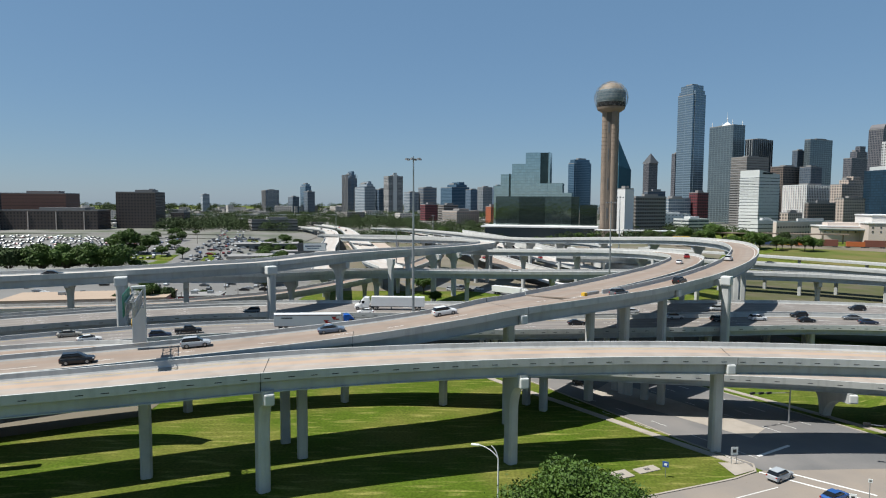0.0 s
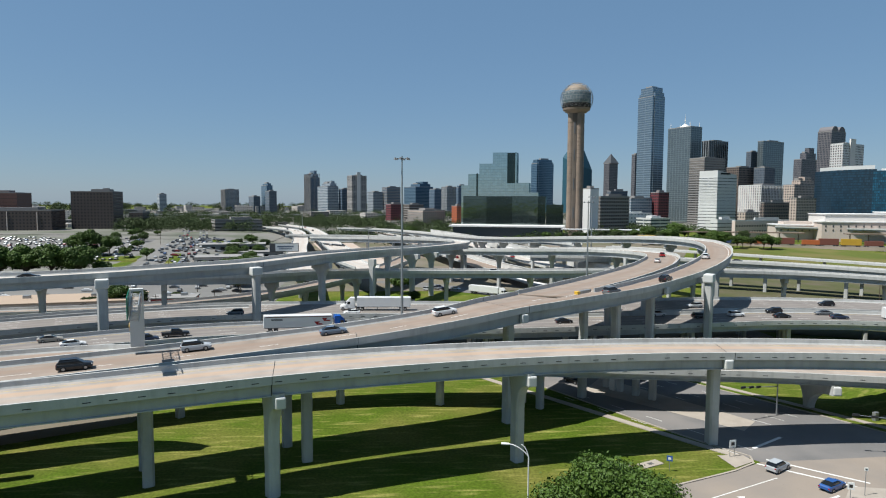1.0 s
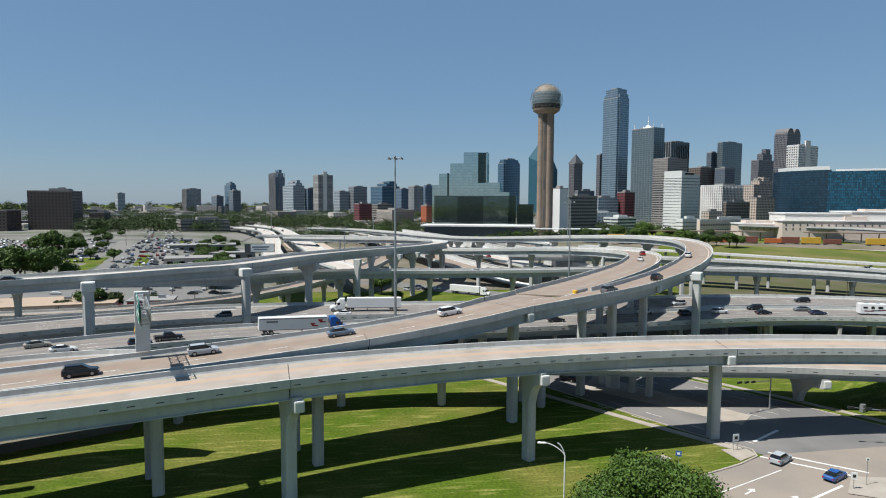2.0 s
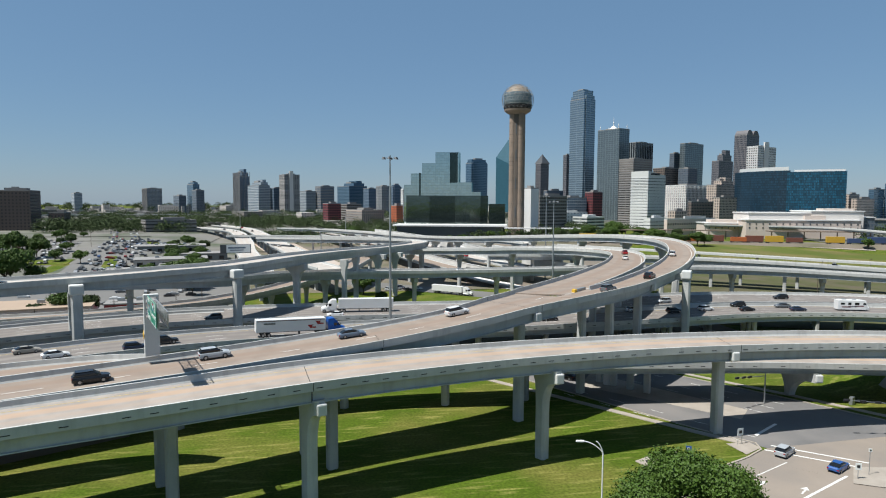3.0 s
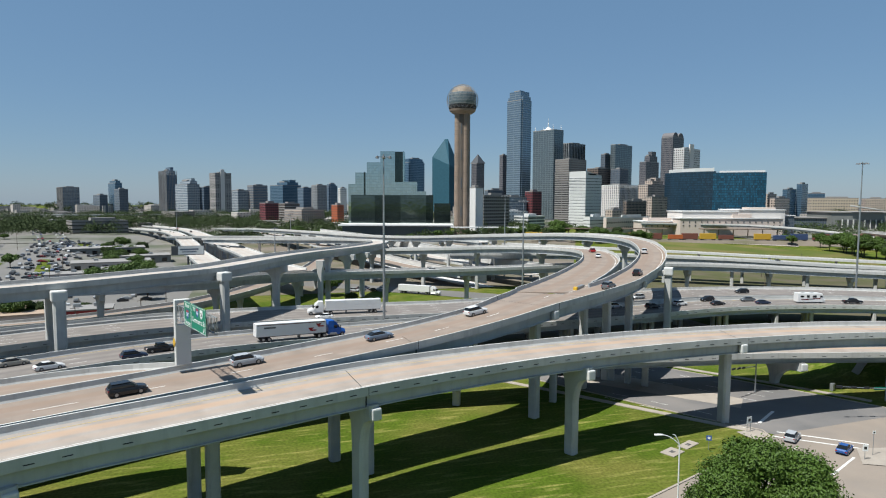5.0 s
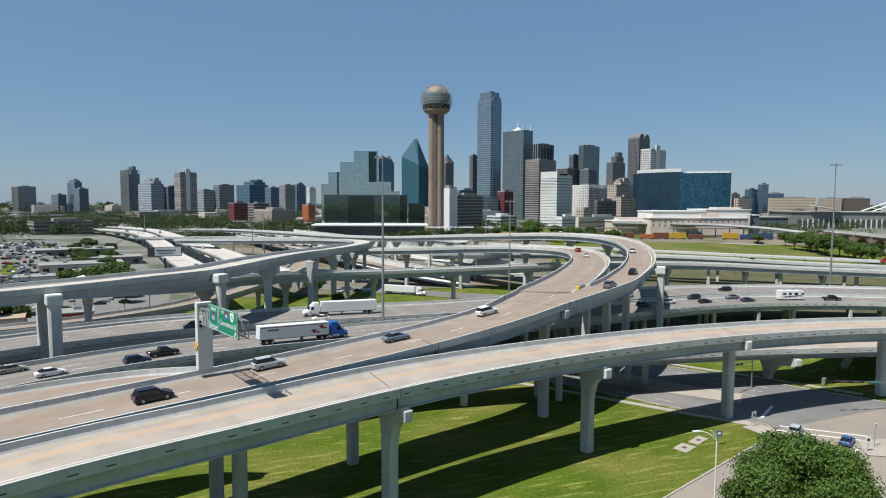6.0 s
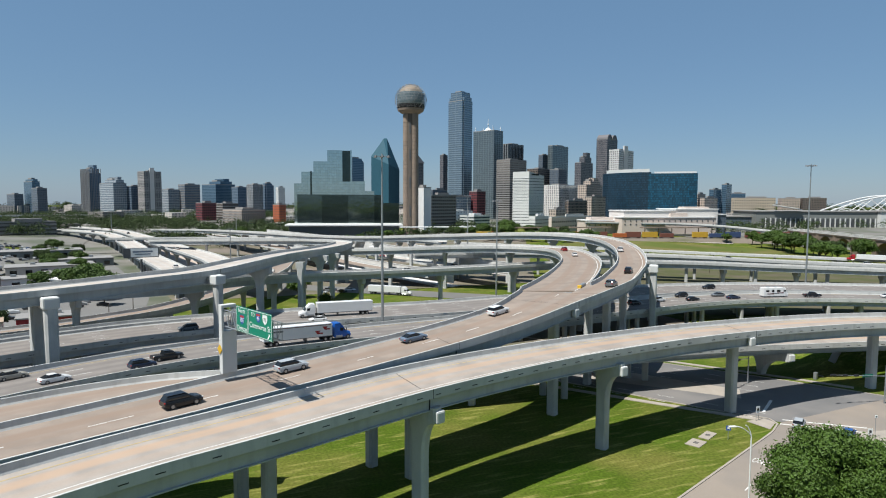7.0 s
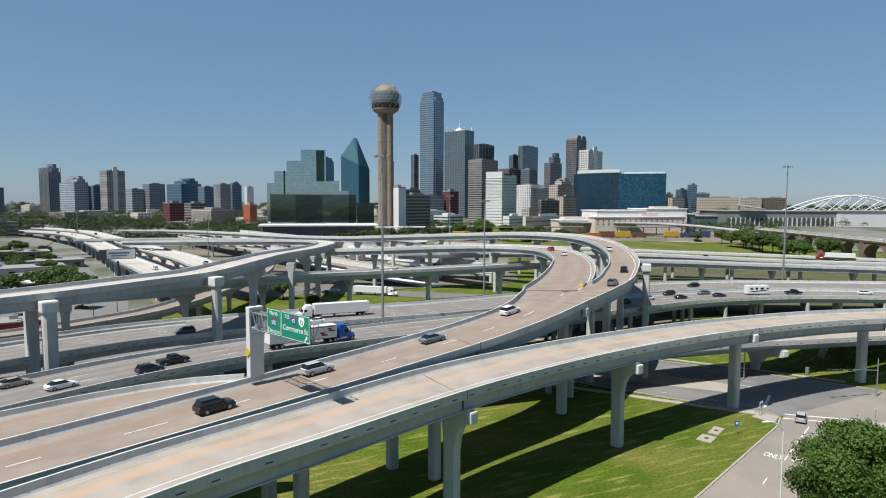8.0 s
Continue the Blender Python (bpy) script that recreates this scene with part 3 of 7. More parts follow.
low_ramp, st_g = overpass("low concrete connector bridge beneath the flyovers", [
    (-120, 86, 6.5, 8.6), (-80, 108, 8.0, 8.6), (-50, 121, 9.4, 8.6), (-21, 127.5, 10.2, 8.8), (0, 127, 10, 10), (43, 122.5, 9.4, 12), (68, 119.5, 9.2, 12), (83, 116, 9.2, 12), (112, 108, 9.4, 12), (150, 95, 9.6, 12)], depth=1.3,
    lines=(whole(lambda w: -w / 2 + 1.0, WHITE_LINE),))
curve_ramp, st_h = overpass("low curved concrete ramp climbing away", [
    (-190, 183, 9.2, 9), (-130, 194, 9.2, 9), (-96, 201, 9.4, 9), (-72, 214, 9.6, 9), (-57, 226, 9.8, 9), (-41, 250, 10, 9), (-27, 274, 11, 9), (-12, 305, 12, 9), (0, 350, 13, 9)], deck=DECK_TWO, slots=False, depth=1.2)
third_road, st_u = overpass("low concrete frontage road on a retaining wall behind the bridges", [
    (150, 478, 9.6, 9), (195, 426, 9.4, 9), (232, 384, 9.2, 9), (270, 335, 9.0, 9), (307, 287, 9.0, 9), (339, 240, 9.0, 9), (380, 180, 9, 9)], deck=DECK_FAR, slots=False, step=6, girders=False)
parallel_bridge, st_v = overpass("slim concrete connector beside the far bridge", [
    (128, 334, 12.4, 8), (165, 308, 12.4, 8), (205, 276, 12, 8), (245, 245, 11, 8), (300, 203, 10, 8), (350, 165, 9, 8)], deck=DECK_FAR, slots=False, step=5, depth=1.2)

# ---- piers ----
for x, y in ((-46, 94.5), (-49, 100.5), (-23.5, 102.5), (-28, 109), (32, 134), (-79, 90), (-74, 96)):
    column(mid_ramp, st_b, x, y, 0.85, 0.85)
column(mid_ramp, st_b, 12.8, 119, 0.95, 0.9, cap=-1)
for x, y, f in ((-26.6, 90.2, 3.0), (11.4, 100.8, 3.0), (47.7, 106.5, 0.0), (91.8, 106.7, 0.0), (-66, 77, 3.0), (130, 94, 0)):
    column(near_ramp, st_a, x, y, 1.0, 0.9, flare=f, far=0.5 if f else 0, cap=-1)
column(upper_ramp, st_c, -84, 163, 1.1, 1.1)
outrigger(upper_ramp, -48, 173.6, 25.0, 125)
outrigger(upper_ramp, -79.8, 153.8, 24.2, 112, 1.15)
outrigger(upper_ramp, -118, 140.0, 24.2, 112, 1.15)
outrigger(outer_loop, 72.6, 158.6, 24.6, 140)
for x, y in ((-34.5, 207), (-4, 268), (5, 286)):
    column(upper_ramp, st_c, x, y, 1.0, 1.0, 2.6)
for x, y in ((-19, 227), (24, 336), (27, 350), (-14, 250)):
    column(upper_ramp, st_c, x, y, 0.85, 0.85, 0.6)
column(outer_loop, st_o, 52, 146.5, 0.9, 0.9, 0, -1)
column(outer_loop, st_o, 41, 139, 0.9, 0.9)
column(outer_loop, st_o, 100, 211, 1.0, 1.6, 0.6)


def piers(o, st, first, gap, last, flare=2.4, h=0.85, depth=1.9):
    """Flared piers along a bridge, from one distance to another."""
    k = first
    while k < last:
        c = min(st, key=lambda s: abs(s[4] - k))[0]
        column(o, st, c.x, c.y, h, h, flare, 0, depth)
        k += gap


piers(outer_loop, st_o, 128, 30, 520)
piers(inner_loop, st_i, 32, 30, 280)
piers(cross_ramp, st_d, 78, 36, 520, 2.2, 0.8)
piers(back_bridge, st_f, 12, 34, 260, 0.6, 0.8)
piers(third_road, st_u, 30, 40, 400, 0.4, 0.7, 0.3)
piers(parallel_bridge, st_v, 8, 30, 280, 1.6, 0.75, 1.2)
piers(merge_ramp, st_m, 30, 30, 100, 1.6, 0.8, 0.3)
piers(curve_ramp, st_h, 12, 26, 260, 0.6, 0.7, 1.2)
for x, y in ((40, 141.5), (42, 138), (44.5, 134.7), (47, 131.5), (0.2, 130.5), (-21, 132), (-52, 125), (18, 131), (21, 127)):
    column(low_ramp, st_g, x, y, 0.75, 0.75, 0, 0, 1.3, twist=-37)
column(low_ramp, st_g, 78.5, 125.2, 0.9, 0.9, 2.6, -1, 1.3)
for o, st in ((freeway, st_e), (far_freeway, st_e2)):
    for k in range(-7, 8):
        for q in ((-6, 0, 6) if o is freeway else (-9, -3, 3, 9)):
            c, left, w, bk, run = near(st, 15 + k * 29, 165 - 2.2 * abs(k))
            p = c + left * q + Vector((-left.y, left.x, 0)) * (-q * 0.4)
            if math.hypot(p.x - 20, p.y - 160) > 6:
                column(o, st, p.x, p.y, 0.6, 0.6, 0, 0, 1.4)


# median walls on the freeway viaduct
def barrier(o, st, u, a=0, b=1e9, h=0.85, name="median_barrier"):
    s2 = [s for s in st if a <= s[4] <= b]
    prof = [(u - 0.3, 0.004), (u - 0.12, 0.25), (u - 0.09, h), (u + 0.09, h), (u + 0.12, 0.25), (u + 0.3, 0.004)]
    part(name, sweep(s2, prof), PARAPET, o)


barrier(far_freeway, st_e2, 6.2, 0, 200)

# crash cushion at the split of the two loops
cushion = thing("crash_cushion", "yellow crash cushion at the nose of a parapet", "crash cushion", (31.2, 136.6, 22.42), 43)
YELLOW = material("yellow_plastic", (0.70, 0.42, 0.03), 0.5, var=0.08, bump=0.03)
bm = bmesh.new()
box(bm, (0, 0, 0.45), (1.1, 0.9, 0.9), 0, 0.08)
part("nose", bm, YELLOW, cushion)
for k in range(4):
    bm = bmesh.new()
    box(bm, (1.35 + 1.15 * k, 0, 0.45), (1.1, 0.8, 0.85), 0, 0.05)
    part("bay", bm, STEEL, cushion)

# ---- sign gantry ----
GREEN = material("sign_green", (0.0, 0.22, 0.13), 0.45, var=0.05, scale=0.8, fine=6, bump=0.02)
SIGN_WHITE = material("sign_white", (0.80, 0.82, 0.80), 0.5, var=0.03, bump=0)
SIGN_BLUE = material("sign_blue", (0.03, 0.10, 0.35), 0.5, var=0.03, bump=0)
SIGN_RED = material("sign_red", (0.45, 0.03, 0.03), 0.5, var=0.03, bump=0)
gantry = thing("sign_gantry", "white concrete pylon with a cantilevered truss and green road signs", "road sign", (-50.2, 102.2, 19.6), -68.9)
bm = bmesh.new()
box(bm, (0, 0, 2.9), (0.95, 2.1, 5.8), 0, 0.06)
for s in (-1, 1):
    box(bm, (0, s * 0.9, 7.4), (0.9, 0.3, 3.4), 0, 0.04)
box(bm, (0, 0, 9.2), (0.95, 2.1, 0.4), 0, 0.06)
part("pylon", bm, WHITE_CONC, gantry)
for sy in (-0.6, 0.6):
    for sz in (6.5, 8.7):
        bm = bmesh.new()
        tube(bm, (-0.6, sy, sz), (13.7, sy, sz), 0.08)
        part("chord", bm, STEEL, gantry)
for k in range(12):
    x0, x1 = 0.5 + k * 1.1, 0.5 + (k + 1) * 1.1
    for sy in (-0.6, 0.6):
        bm = bmesh.new()
        a, b = (6.5, 8.7) if k % 2 else (8.7, 6.5)
        tube(bm, (x0, sy, a), (x1, sy, b), 0.05, seg=6)
        part("brace", bm, STEEL, gantry)
        bm = bmesh.new()
        tube(bm, (x1, sy, 6.5), (x1, sy, 8.7), 0.05, seg=6)
        part("upright", bm, STEEL, gantry)
    for sz in (6.5, 8.7):
        bm = bmesh.new()
        tube(bm, (x0, -0.6, sz), (x1, 0.6, sz), 0.04, seg=6)
        part("lacing", bm, STEEL, gantry)


def letters(name, body, size, mat, m, parent, extrude=0.01):
    cu = bpy.data.curves.new(name, "FONT")
    cu.body, cu.size, cu.extrude, cu.align_x, cu.align_y = body, size, extrude, "CENTER", "CENTER"
    cu.materials.append(mat)
    ob = new(name, cu)
    ob.parent = parent
    ob.matrix_local = m
    return ob


def panel(x0, x1, z0, z1):
    bm = bmesh.new()
    box(bm, ((x0 + x1) / 2, -0.86, (z0 + z1) / 2), (x1 - x0, 0.08, z1 - z0), 0, 0.02)
    p = part("sign_panel", bm, GREEN, gantry, "green road sign with a white border")
    bm = bmesh.new()
    for z in (z0 + 0.10, z1 - 0.10):
        box(bm, ((x0 + x1) / 2, -0.905, z), (x1 - x0 - 0.2, 0.012, 0.06))
    for x in (x0 + 0.10, x1 - 0.10):
        box(bm, (x, -0.906, (z0 + z1) / 2), (0.06, 0.012, z1 - z0 - 0.2))
    part("border", bm, SIGN_WHITE, p)
    return p


def shield(p, x, z, w, top, body, text, digits):
    bm = bmesh.new()
    out = [(-0.5, 0.5), (-0.25, 0.56), (0.0, 0.5), (0.25, 0.56), (0.5, 0.5), (0.56, 0.1), (0.42, -0.3), (0.0, -0.58), (-0.42, -0.3), (-0.56, 0.1)]
    vs = [bm.verts.new((x + a * w, -0.912, z + b * w)) for a, b in out]
    bm.faces.new(vs)
    part("shield", bm, body, p)
    if top:
        bm = bmesh.new()
        box(bm, (x, -0.914, z + 0.34 * w), (w * 0.92, 0.004, w * 0.24))
        part("shield_top", bm, top, p)
    letters("number", digits, w * 0.62, text, pose(x, -0.918, z - 0.06 * w, 90, 0, 0), p)


p1 = panel(4.6, 7.8, 6.6, 9.9)
p2 = panel(7.9, 14.0, 6.6, 9.9)
letters("word", "North", 0.75, SIGN_WHITE, pose(6.2, -0.912, 9.35, 90, 0, 0), p1)
shield(p1, 6.2, 8.25, 1.15, SIGN_RED, SIGN_BLUE, SIGN_WHITE, "35E")
letters("word", "Denton", 0.85, SIGN_WHITE, pose(6.2, -0.912, 7.1, 90, 0, 0), p1)
letters("word", "TO", 0.7, SIGN_WHITE, pose(9.2, -0.912, 9.3, 90, 0, 0), p2)
shield(p2, 10.6, 9.05, 1.1, SIGN_RED, SIGN_BLUE, SIGN_WHITE, "45")
shield(p2, 12.3, 9.05, 1.1, None, SIGN_WHITE, BLACK, "75")
letters("word", "Commerce St", 0.95, SIGN_WHITE, pose(10.95, -0.912, 7.95, 90, 0, 0), p2)
bm = bmesh.new()
vs = [bm.verts.new((13.2 + a * 0.6, -0.912, 7.1 + b * 0.6)) for a, b in ((-0.5, -0.5), (-0.3, -0.6), (0.3, 0.05), (0.5, -0.15), (0.5, 0.55), (-0.2, 0.55), (0.05, 0.3), (-0.5, -0.3))]
bm.faces.new(vs)
part("arrow", bm, SIGN_WHITE, p2)
bm = bmesh.new()
r = bmesh.ops.create_cube(bm, size=1, matrix=pose(-0.1, -1.15, 3.3, 0, 45, 0) @ Matrix.Diagonal((0.95, 0.06, 0.95, 1)))
part("warning_plate", bm, YELLOW, gantry, "yellow diamond warning plate")


# ---- lamps ----
def high_mast(x, y, h, label):
    o = thing("high_mast_light", label, "street lamp", (x, y, gz(x, y)), group="high mast lights")
    bm = bmesh.new()
    tube(bm, (0, 0, 0), (0, 0, h * 0.5), 0.42, 0.32, 12)
    tube(bm, (0, 0, h * 0.5), (0, 0, h), 0.32, 0.16, 12)
    part("pole", bm, STEEL, o)
    bm = bmesh.new()
    tube(bm, (0, 0, h - 0.9), (0, 0, h - 0.6), 0.5, 0.5, 12)
    part("ring", bm, DARK_STEEL, o)
    for k in range(6):
        a = k * math.pi / 3 + 0.3
        d = Vector((math.cos(a), math.sin(a), 0))
        bm = bmesh.new()
        tube(bm, d * 0.4 + Vector((0, 0, h - 0.75)), d * 1.7 + Vector((0, 0, h - 0.6)), 0.06, seg=6)
        part("arm", bm, STEEL, o)
        bm = bmesh.new()
        tube(bm, d * 1.9 + Vector((0, 0, h - 1.0)), d * 1.9 + Vector((0, 0, h - 0.45)), 0.45, 0.22, 10)
        part("lamp_head", bm, DARK_STEEL, o)
    return o


high_mast(-8, 168, 55.2, "tall steel high mast light beside the freeway")
high_mast(192, 200, 59.5, "tall steel high mast light beyond the freeway")
high_mast(66, 246, 44, "tall steel high mast light inside the loop")
high_mast(96, 340, 47, "tall steel high mast light behind the loop")
high_mast(-120, 700, 30, "steel high mast light by the far freeway")
high_mast(-10, 620, 30, "steel high mast light by the far freeway")
high_mast(-30, 400, 27, "slim steel light pole near the billboard")


def street_lamp(x, y, h, rz, label):
    """A white pole with two short curved arms."""
    o = thing("street_lamp", label, "street lamp", (x, y, gz(x, y)), rz)
    bm = bmesh.new()
    tube(bm, (0, 0, 0), (0, 0, 0.5), 0.2, 0.16, 10)
    tube(bm, (0, 0, 0.5), (0, 0, h - 1.4), 0.11, 0.08, 10)
    part("pole", bm, WHITE, o)
    for s, ln in ((-1, 2.2), (-1, 0.8)):
        bm = bmesh.new()
        pts = [Vector((s * ln * (k / 6) ** 1.3, 0, h - 1.4 + 1.4 * math.sin(k / 6 * 1.4))) for k in range(7)]
        tube_path(bm, pts, 0.06)
        part("arm", bm, WHITE, o)
        if ln > 1:
            bm = bmesh.new()
            box(bm, pts[-1] + Vector((s * 0.35, 0, -0.02)), (0.9, 0.34, 0.16), 0, 0.05)
            part("lamp_head", bm, WHITE, o)
    return o


street_lamp(6.1, 65.6, 16.8, -12, "white street lamp with two curved arms on the grass verge")

# ---- street furniture at the crossing ----
SIGNAL = material("signal_black", (0.02, 0.02, 0.022), 0.5, var=0.1, bump=0)


def signal_mast(x, y, arm, rz, label, name_plate=True):
    o = thing("traffic_signal", label, "traffic light", (x, y, gz(x, y)), rz, "signals at the crossing")
    bm = bmesh.new()
    tube(bm, (0, 0, 0), (0, 0, 8.6), 0.17, 0.11, 10)
    part("pole", bm, STEEL, o)
    bm = bmesh.new()
    tube(bm, (0, 0, 6.0), (arm, 0, 6.9), 0.10, 0.05, 8)
    part("arm", bm, STEEL, o)
    for k, d in enumerate((0.55, 0.75, 0.97)):
        bm = bmesh.new()
        box(bm, (arm * d, 0, 6.0 + 0.9 * d), (1.1, 0.3, 0.42), 0, 0.04)
        s = part("signal_head", bm, SIGNAL, o)
        for j in range(3):
            bm = bmesh.new()
            tube(bm, (arm * d - 0.34 + 0.34 * j, -0.14, 6.0 + 0.9 * d), (arm * d - 0.34 + 0.34 * j, -0.26, 6.0 + 0.9 * d), 0.13, 0.13, 8)
            part("visor", bm, DARK_STEEL, s)
    if name_plate:
        bm = bmesh.new()
        box(bm, (arm * 0.33, -0.12, 6.25), (2.6, 0.06, 0.6), 0, 0.02)
        n = part("name_plate", bm, GREEN, o, "green street name plate")
        bm = bmesh.new()
        box(bm, (arm * 0.33, -0.16, 6.25), (1.9, 0.012, 0.22))
        part("bar", bm, SIGN_WHITE, n)
    return o


signal_mast(83, 98, 13.5, 168, "steel traffic signal mast with an arm over the street")
signal_mast(68.5, 120.5, 10.0, 200, "steel traffic signal mast at the far kerb", False)


def post_sign(x, y, h, w, ph, rz, mat, label, twin=False):
    o = thing("street_sign", label, "street sign", (x, y, gz(x, y)), rz)
    for s in ((-1, 1) if twin else (0,)):
        bm = bmesh.new()
        tube(bm, (s * w * 0.35, 0, 0), (s * w * 0.35, 0, h), 0.05, seg=6)
        part("post", bm, STEEL, o)
    bm = bmesh.new()
    box(bm, (0, -0.07, h - ph / 2), (w, 0.05, ph), 0, 0.015)
    p = part("plate", bm, mat, o)
    bm = bmesh.new()
    box(bm, (0, -0.11, h - ph / 2), (w * 0.5, 0.014, ph * 0.42))
    part("mark", bm, SIGN_WHITE if mat is not SIGN_WHITE else SIGNAL, p)
    return o


post_sign(48.3, 100.4, 3.0, 1.3, 1.3, 10, SIGN_WHITE, "white street sign on twin posts at the kerb corner", True)
post_sign(35.2, 95.4, 2.6, 0.9, 0.9, -25, SIGN_BLUE, "blue sign on a thin post in the grass")
post_sign(57.5, 84.5, 2.7, 0.9, 1.1, -20, SIGN_WHITE, "white lane sign on a post on the traffic island")
post_sign(60.5, 85.5, 4.4, 0.5, 0.5, -20, SIGN_WHITE, "thin signal post on the traffic island")


def slab(name, x, y, w, d, rz, mat, label, category, h=0.12):
    o = thing(name, label, category, (x, y, gz(x, y)), rz)
    bm = bmesh.new()
    box(bm, (0, 0, h / 2 - 0.02), (w, d, h + 0.04), 0, 0.02)
    part("slab", bm, mat, o)
    bm = bmesh.new()
    for k in range(3):
        box(bm, (-0.35 + 0.35 * k, 0, h + 0.012), (0.22, 0.75, 0.03))
    part("grate", bm, DARK_STEEL, o)
    return o


slab("drain_inlet", 28.4, 96.2, 3.6, 2.6, 24, WALK, "square concrete drain pad with an iron grate in the grass", "drain")
slab("drain_inlet", 33.2, 98.2, 4.2, 1.9, 24, WALK, "long concrete drain pad in the grass", "drain")
cab = thing("utility_cabinet", "grey steel utility cabinet on the grass bank", "cabinet", (86.5, 116.5, gz(86.5, 116.5)), 20)
bm = bmesh.new()
box(bm, (0, 0, 0.85), (1.1, 0.7, 1.7), 0, 0.04)
part("body", bm, STEEL, cab)
bm = bmesh.new()
box(bm, (0, -0.365, 0.85), (0.9, 0.03, 1.4), 0, 0.01)
part("door", bm, STEEL, cab)


# ---- pavements, kerbs and paint at the crossing ----
def strip(name, points, width, mat, label, category, lift, height=0.0, n=8):
    """A walk or a kerb along points on the ground."""
    path = spline(points, 3.0)
    bm = bmesh.new()
    last = None
    for i, q in enumerate(path):
        d = path[min(i + 1, len(path) - 1)] - path[max(i - 1, 0)]
        d = d / np.linalg.norm(d)
        nl = np.array((-d[1], d[0])) * width / 2
        ring = []
        for s, z in ((1, 0), (1, 1), (-1, 1), (-1, 0)):
            x, y = q[:2] + s * nl
            ring.append(bm.verts.new((x, y, gz(x, y) + (lift if z else -0.3))))
        if last:
            for k in range(3):
                bm.faces.new((last[k], last[k + 1], ring[k + 1], ring[k]))
        last = ring
    bmesh.ops.recalc_face_normals(bm, faces=bm.faces)
    return tagged(part(name, bm, mat), label, category, kind="structure")


strip("pavement", [(-2, 171), (12, 150), (26, 131.5), (42, 110), (49.5, 100.5)], 1.6, WALK, "narrow pale concrete footpath beside the boulevard", "pavement", 0.13)
strip("pavement", [(44, 184), (58, 155), (69, 137.5), (77, 126), (88, 108)], 1.5, WALK, "narrow pale concrete footpath along the far kerb", "pavement", 0.13)
strip("kerb", [(12, 158), (20.5, 149), (45, 109), (51.5, 100.4), (50.5, 97.6), (46, 95), (34, 90.3), (23, 86), (5, 79)], 0.35, WALK, "pale concrete kerb round the street corner", "kerb", 0.16)
strip("kerb", [(46, 176), (56.3, 152), (66, 137), (76, 122), (88.5, 101)], 0.35, WALK, "pale concrete kerb along the far side", "kerb", 0.16)
sheet("pavement", ((46.5, 96), (51, 98.3), (50.5, 101), (46, 101)), WALK, "concrete ramp at the street corner", "pavement", 0.10)
sheet("pavement", ((55.5, 83.2), (60.5, 88.5), (72, 86), (64, 78.5)), WALK, "pale concrete traffic island", "traffic island", 0.15)
sheet("pavement", ((34, 139), (41, 149), (62, 117), (57, 112)), WALK, "pale worn concrete median in the boulevard", "median", 0.06, 4)
strip("embankment", [(89, 117.5), (98, 121), (108, 124.5)], 1.6, WALK, "narrow concrete gutter on the grass bank by the bridge end", "gutter", 0.2)


def paint(points, width, mat=WHITE_LINE, on=1, off=0, lift=0.045):
    """A painted line on the street."""
    path = spline(points, 0.9)
    bm = bmesh.new()
    run = 0.0
    for a, b in zip(path, path[1:]):
        d = (b - a)[:2]
        ln = np.linalg.norm(d)
        if off == 0 or run % (on + off) < on:
            nl = np.array((-d[1], d[0])) / ln * width / 2
            bm.faces.new([bm.verts.new((p[0], p[1], gz(p[0], p[1]) + lift)) for p in (a[:2] + nl, a[:2] - nl, b[:2] - nl, b[:2] + nl)])
        run += ln
    bmesh.ops.recalc_face_normals(bm, faces=bm.faces)
    for f in bm.faces:
        if f.normal.z < 0:
            f.normal_flip()
    return part("lane_line", bm, mat, boulevard)


paint([(51, 97.5), (62, 88.0)], 0.45)
paint([(53.5, 99), (64.5, 89.5)], 0.45)
paint([(54.0, 103.8), (62, 108.6)], 0.6)
paint([(50, 101.5), (26, 137)], 0.14, WHITE_LINE, 3, 6)
paint([(53.5, 103), (29.5, 139)], 0.14, WHITE_LINE, 3, 6)
paint([(64, 115), (44, 147)], 0.14, WHITE_LINE, 3, 6)
paint([(68, 117), (48, 149)], 0.14, WHITE_LINE, 3, 6)
paint([(72, 119), (52, 151)], 0.14, WHITE_LINE, 3, 6)
paint([(56.8, 85.8), (43.5, 79.8), (32, 74.6)], 0.4)
paint([(51.2, 92.1), (32.4, 83.7)], 0.18)
paint([(23.8, 80.4), (21.2, 79.2)], 0.16)
paint([(15.5, 76.6), (12.9, 75.4)], 0.16)
for x, y, rz in ((41.5, 85.5, 30), (46.5, 82.5, 35)):
    bm = bmesh.new()
    out = [(-1.4, -0.08), (0.3, -0.08), (0.3, -0.4), (1.3, 0.1), (0.3, 0.6), (0.3, 0.12), (-1.4, 0.12)]
    m = pose(x, y, gz(x, y) + 0.045, 0, 0, rz)
    bm.faces.new([bm.verts.new(m @ Vector((a * 1.1, b * 1.3, 0))) for a, b in out])
    part("arrow", bm, WHITE_LINE, boulevard)
letters("word", "ONLY", 1.7, WHITE_LINE, pose(32.3, 85.7, gz(32.3, 85.7) + 0.045, 0, 0, -66) @ Matrix.Diagonal((0.64, 1.8, 1, 1)), boulevard, 0.0)
letters("word", "ONLY", 1.7, WHITE_LINE, pose(34.6, 82.3, gz(34.6, 82.3) + 0.045, 0, 0, -66) @ Matrix.Diagonal((0.64, 1.8, 1, 1)), boulevard, 0.0)


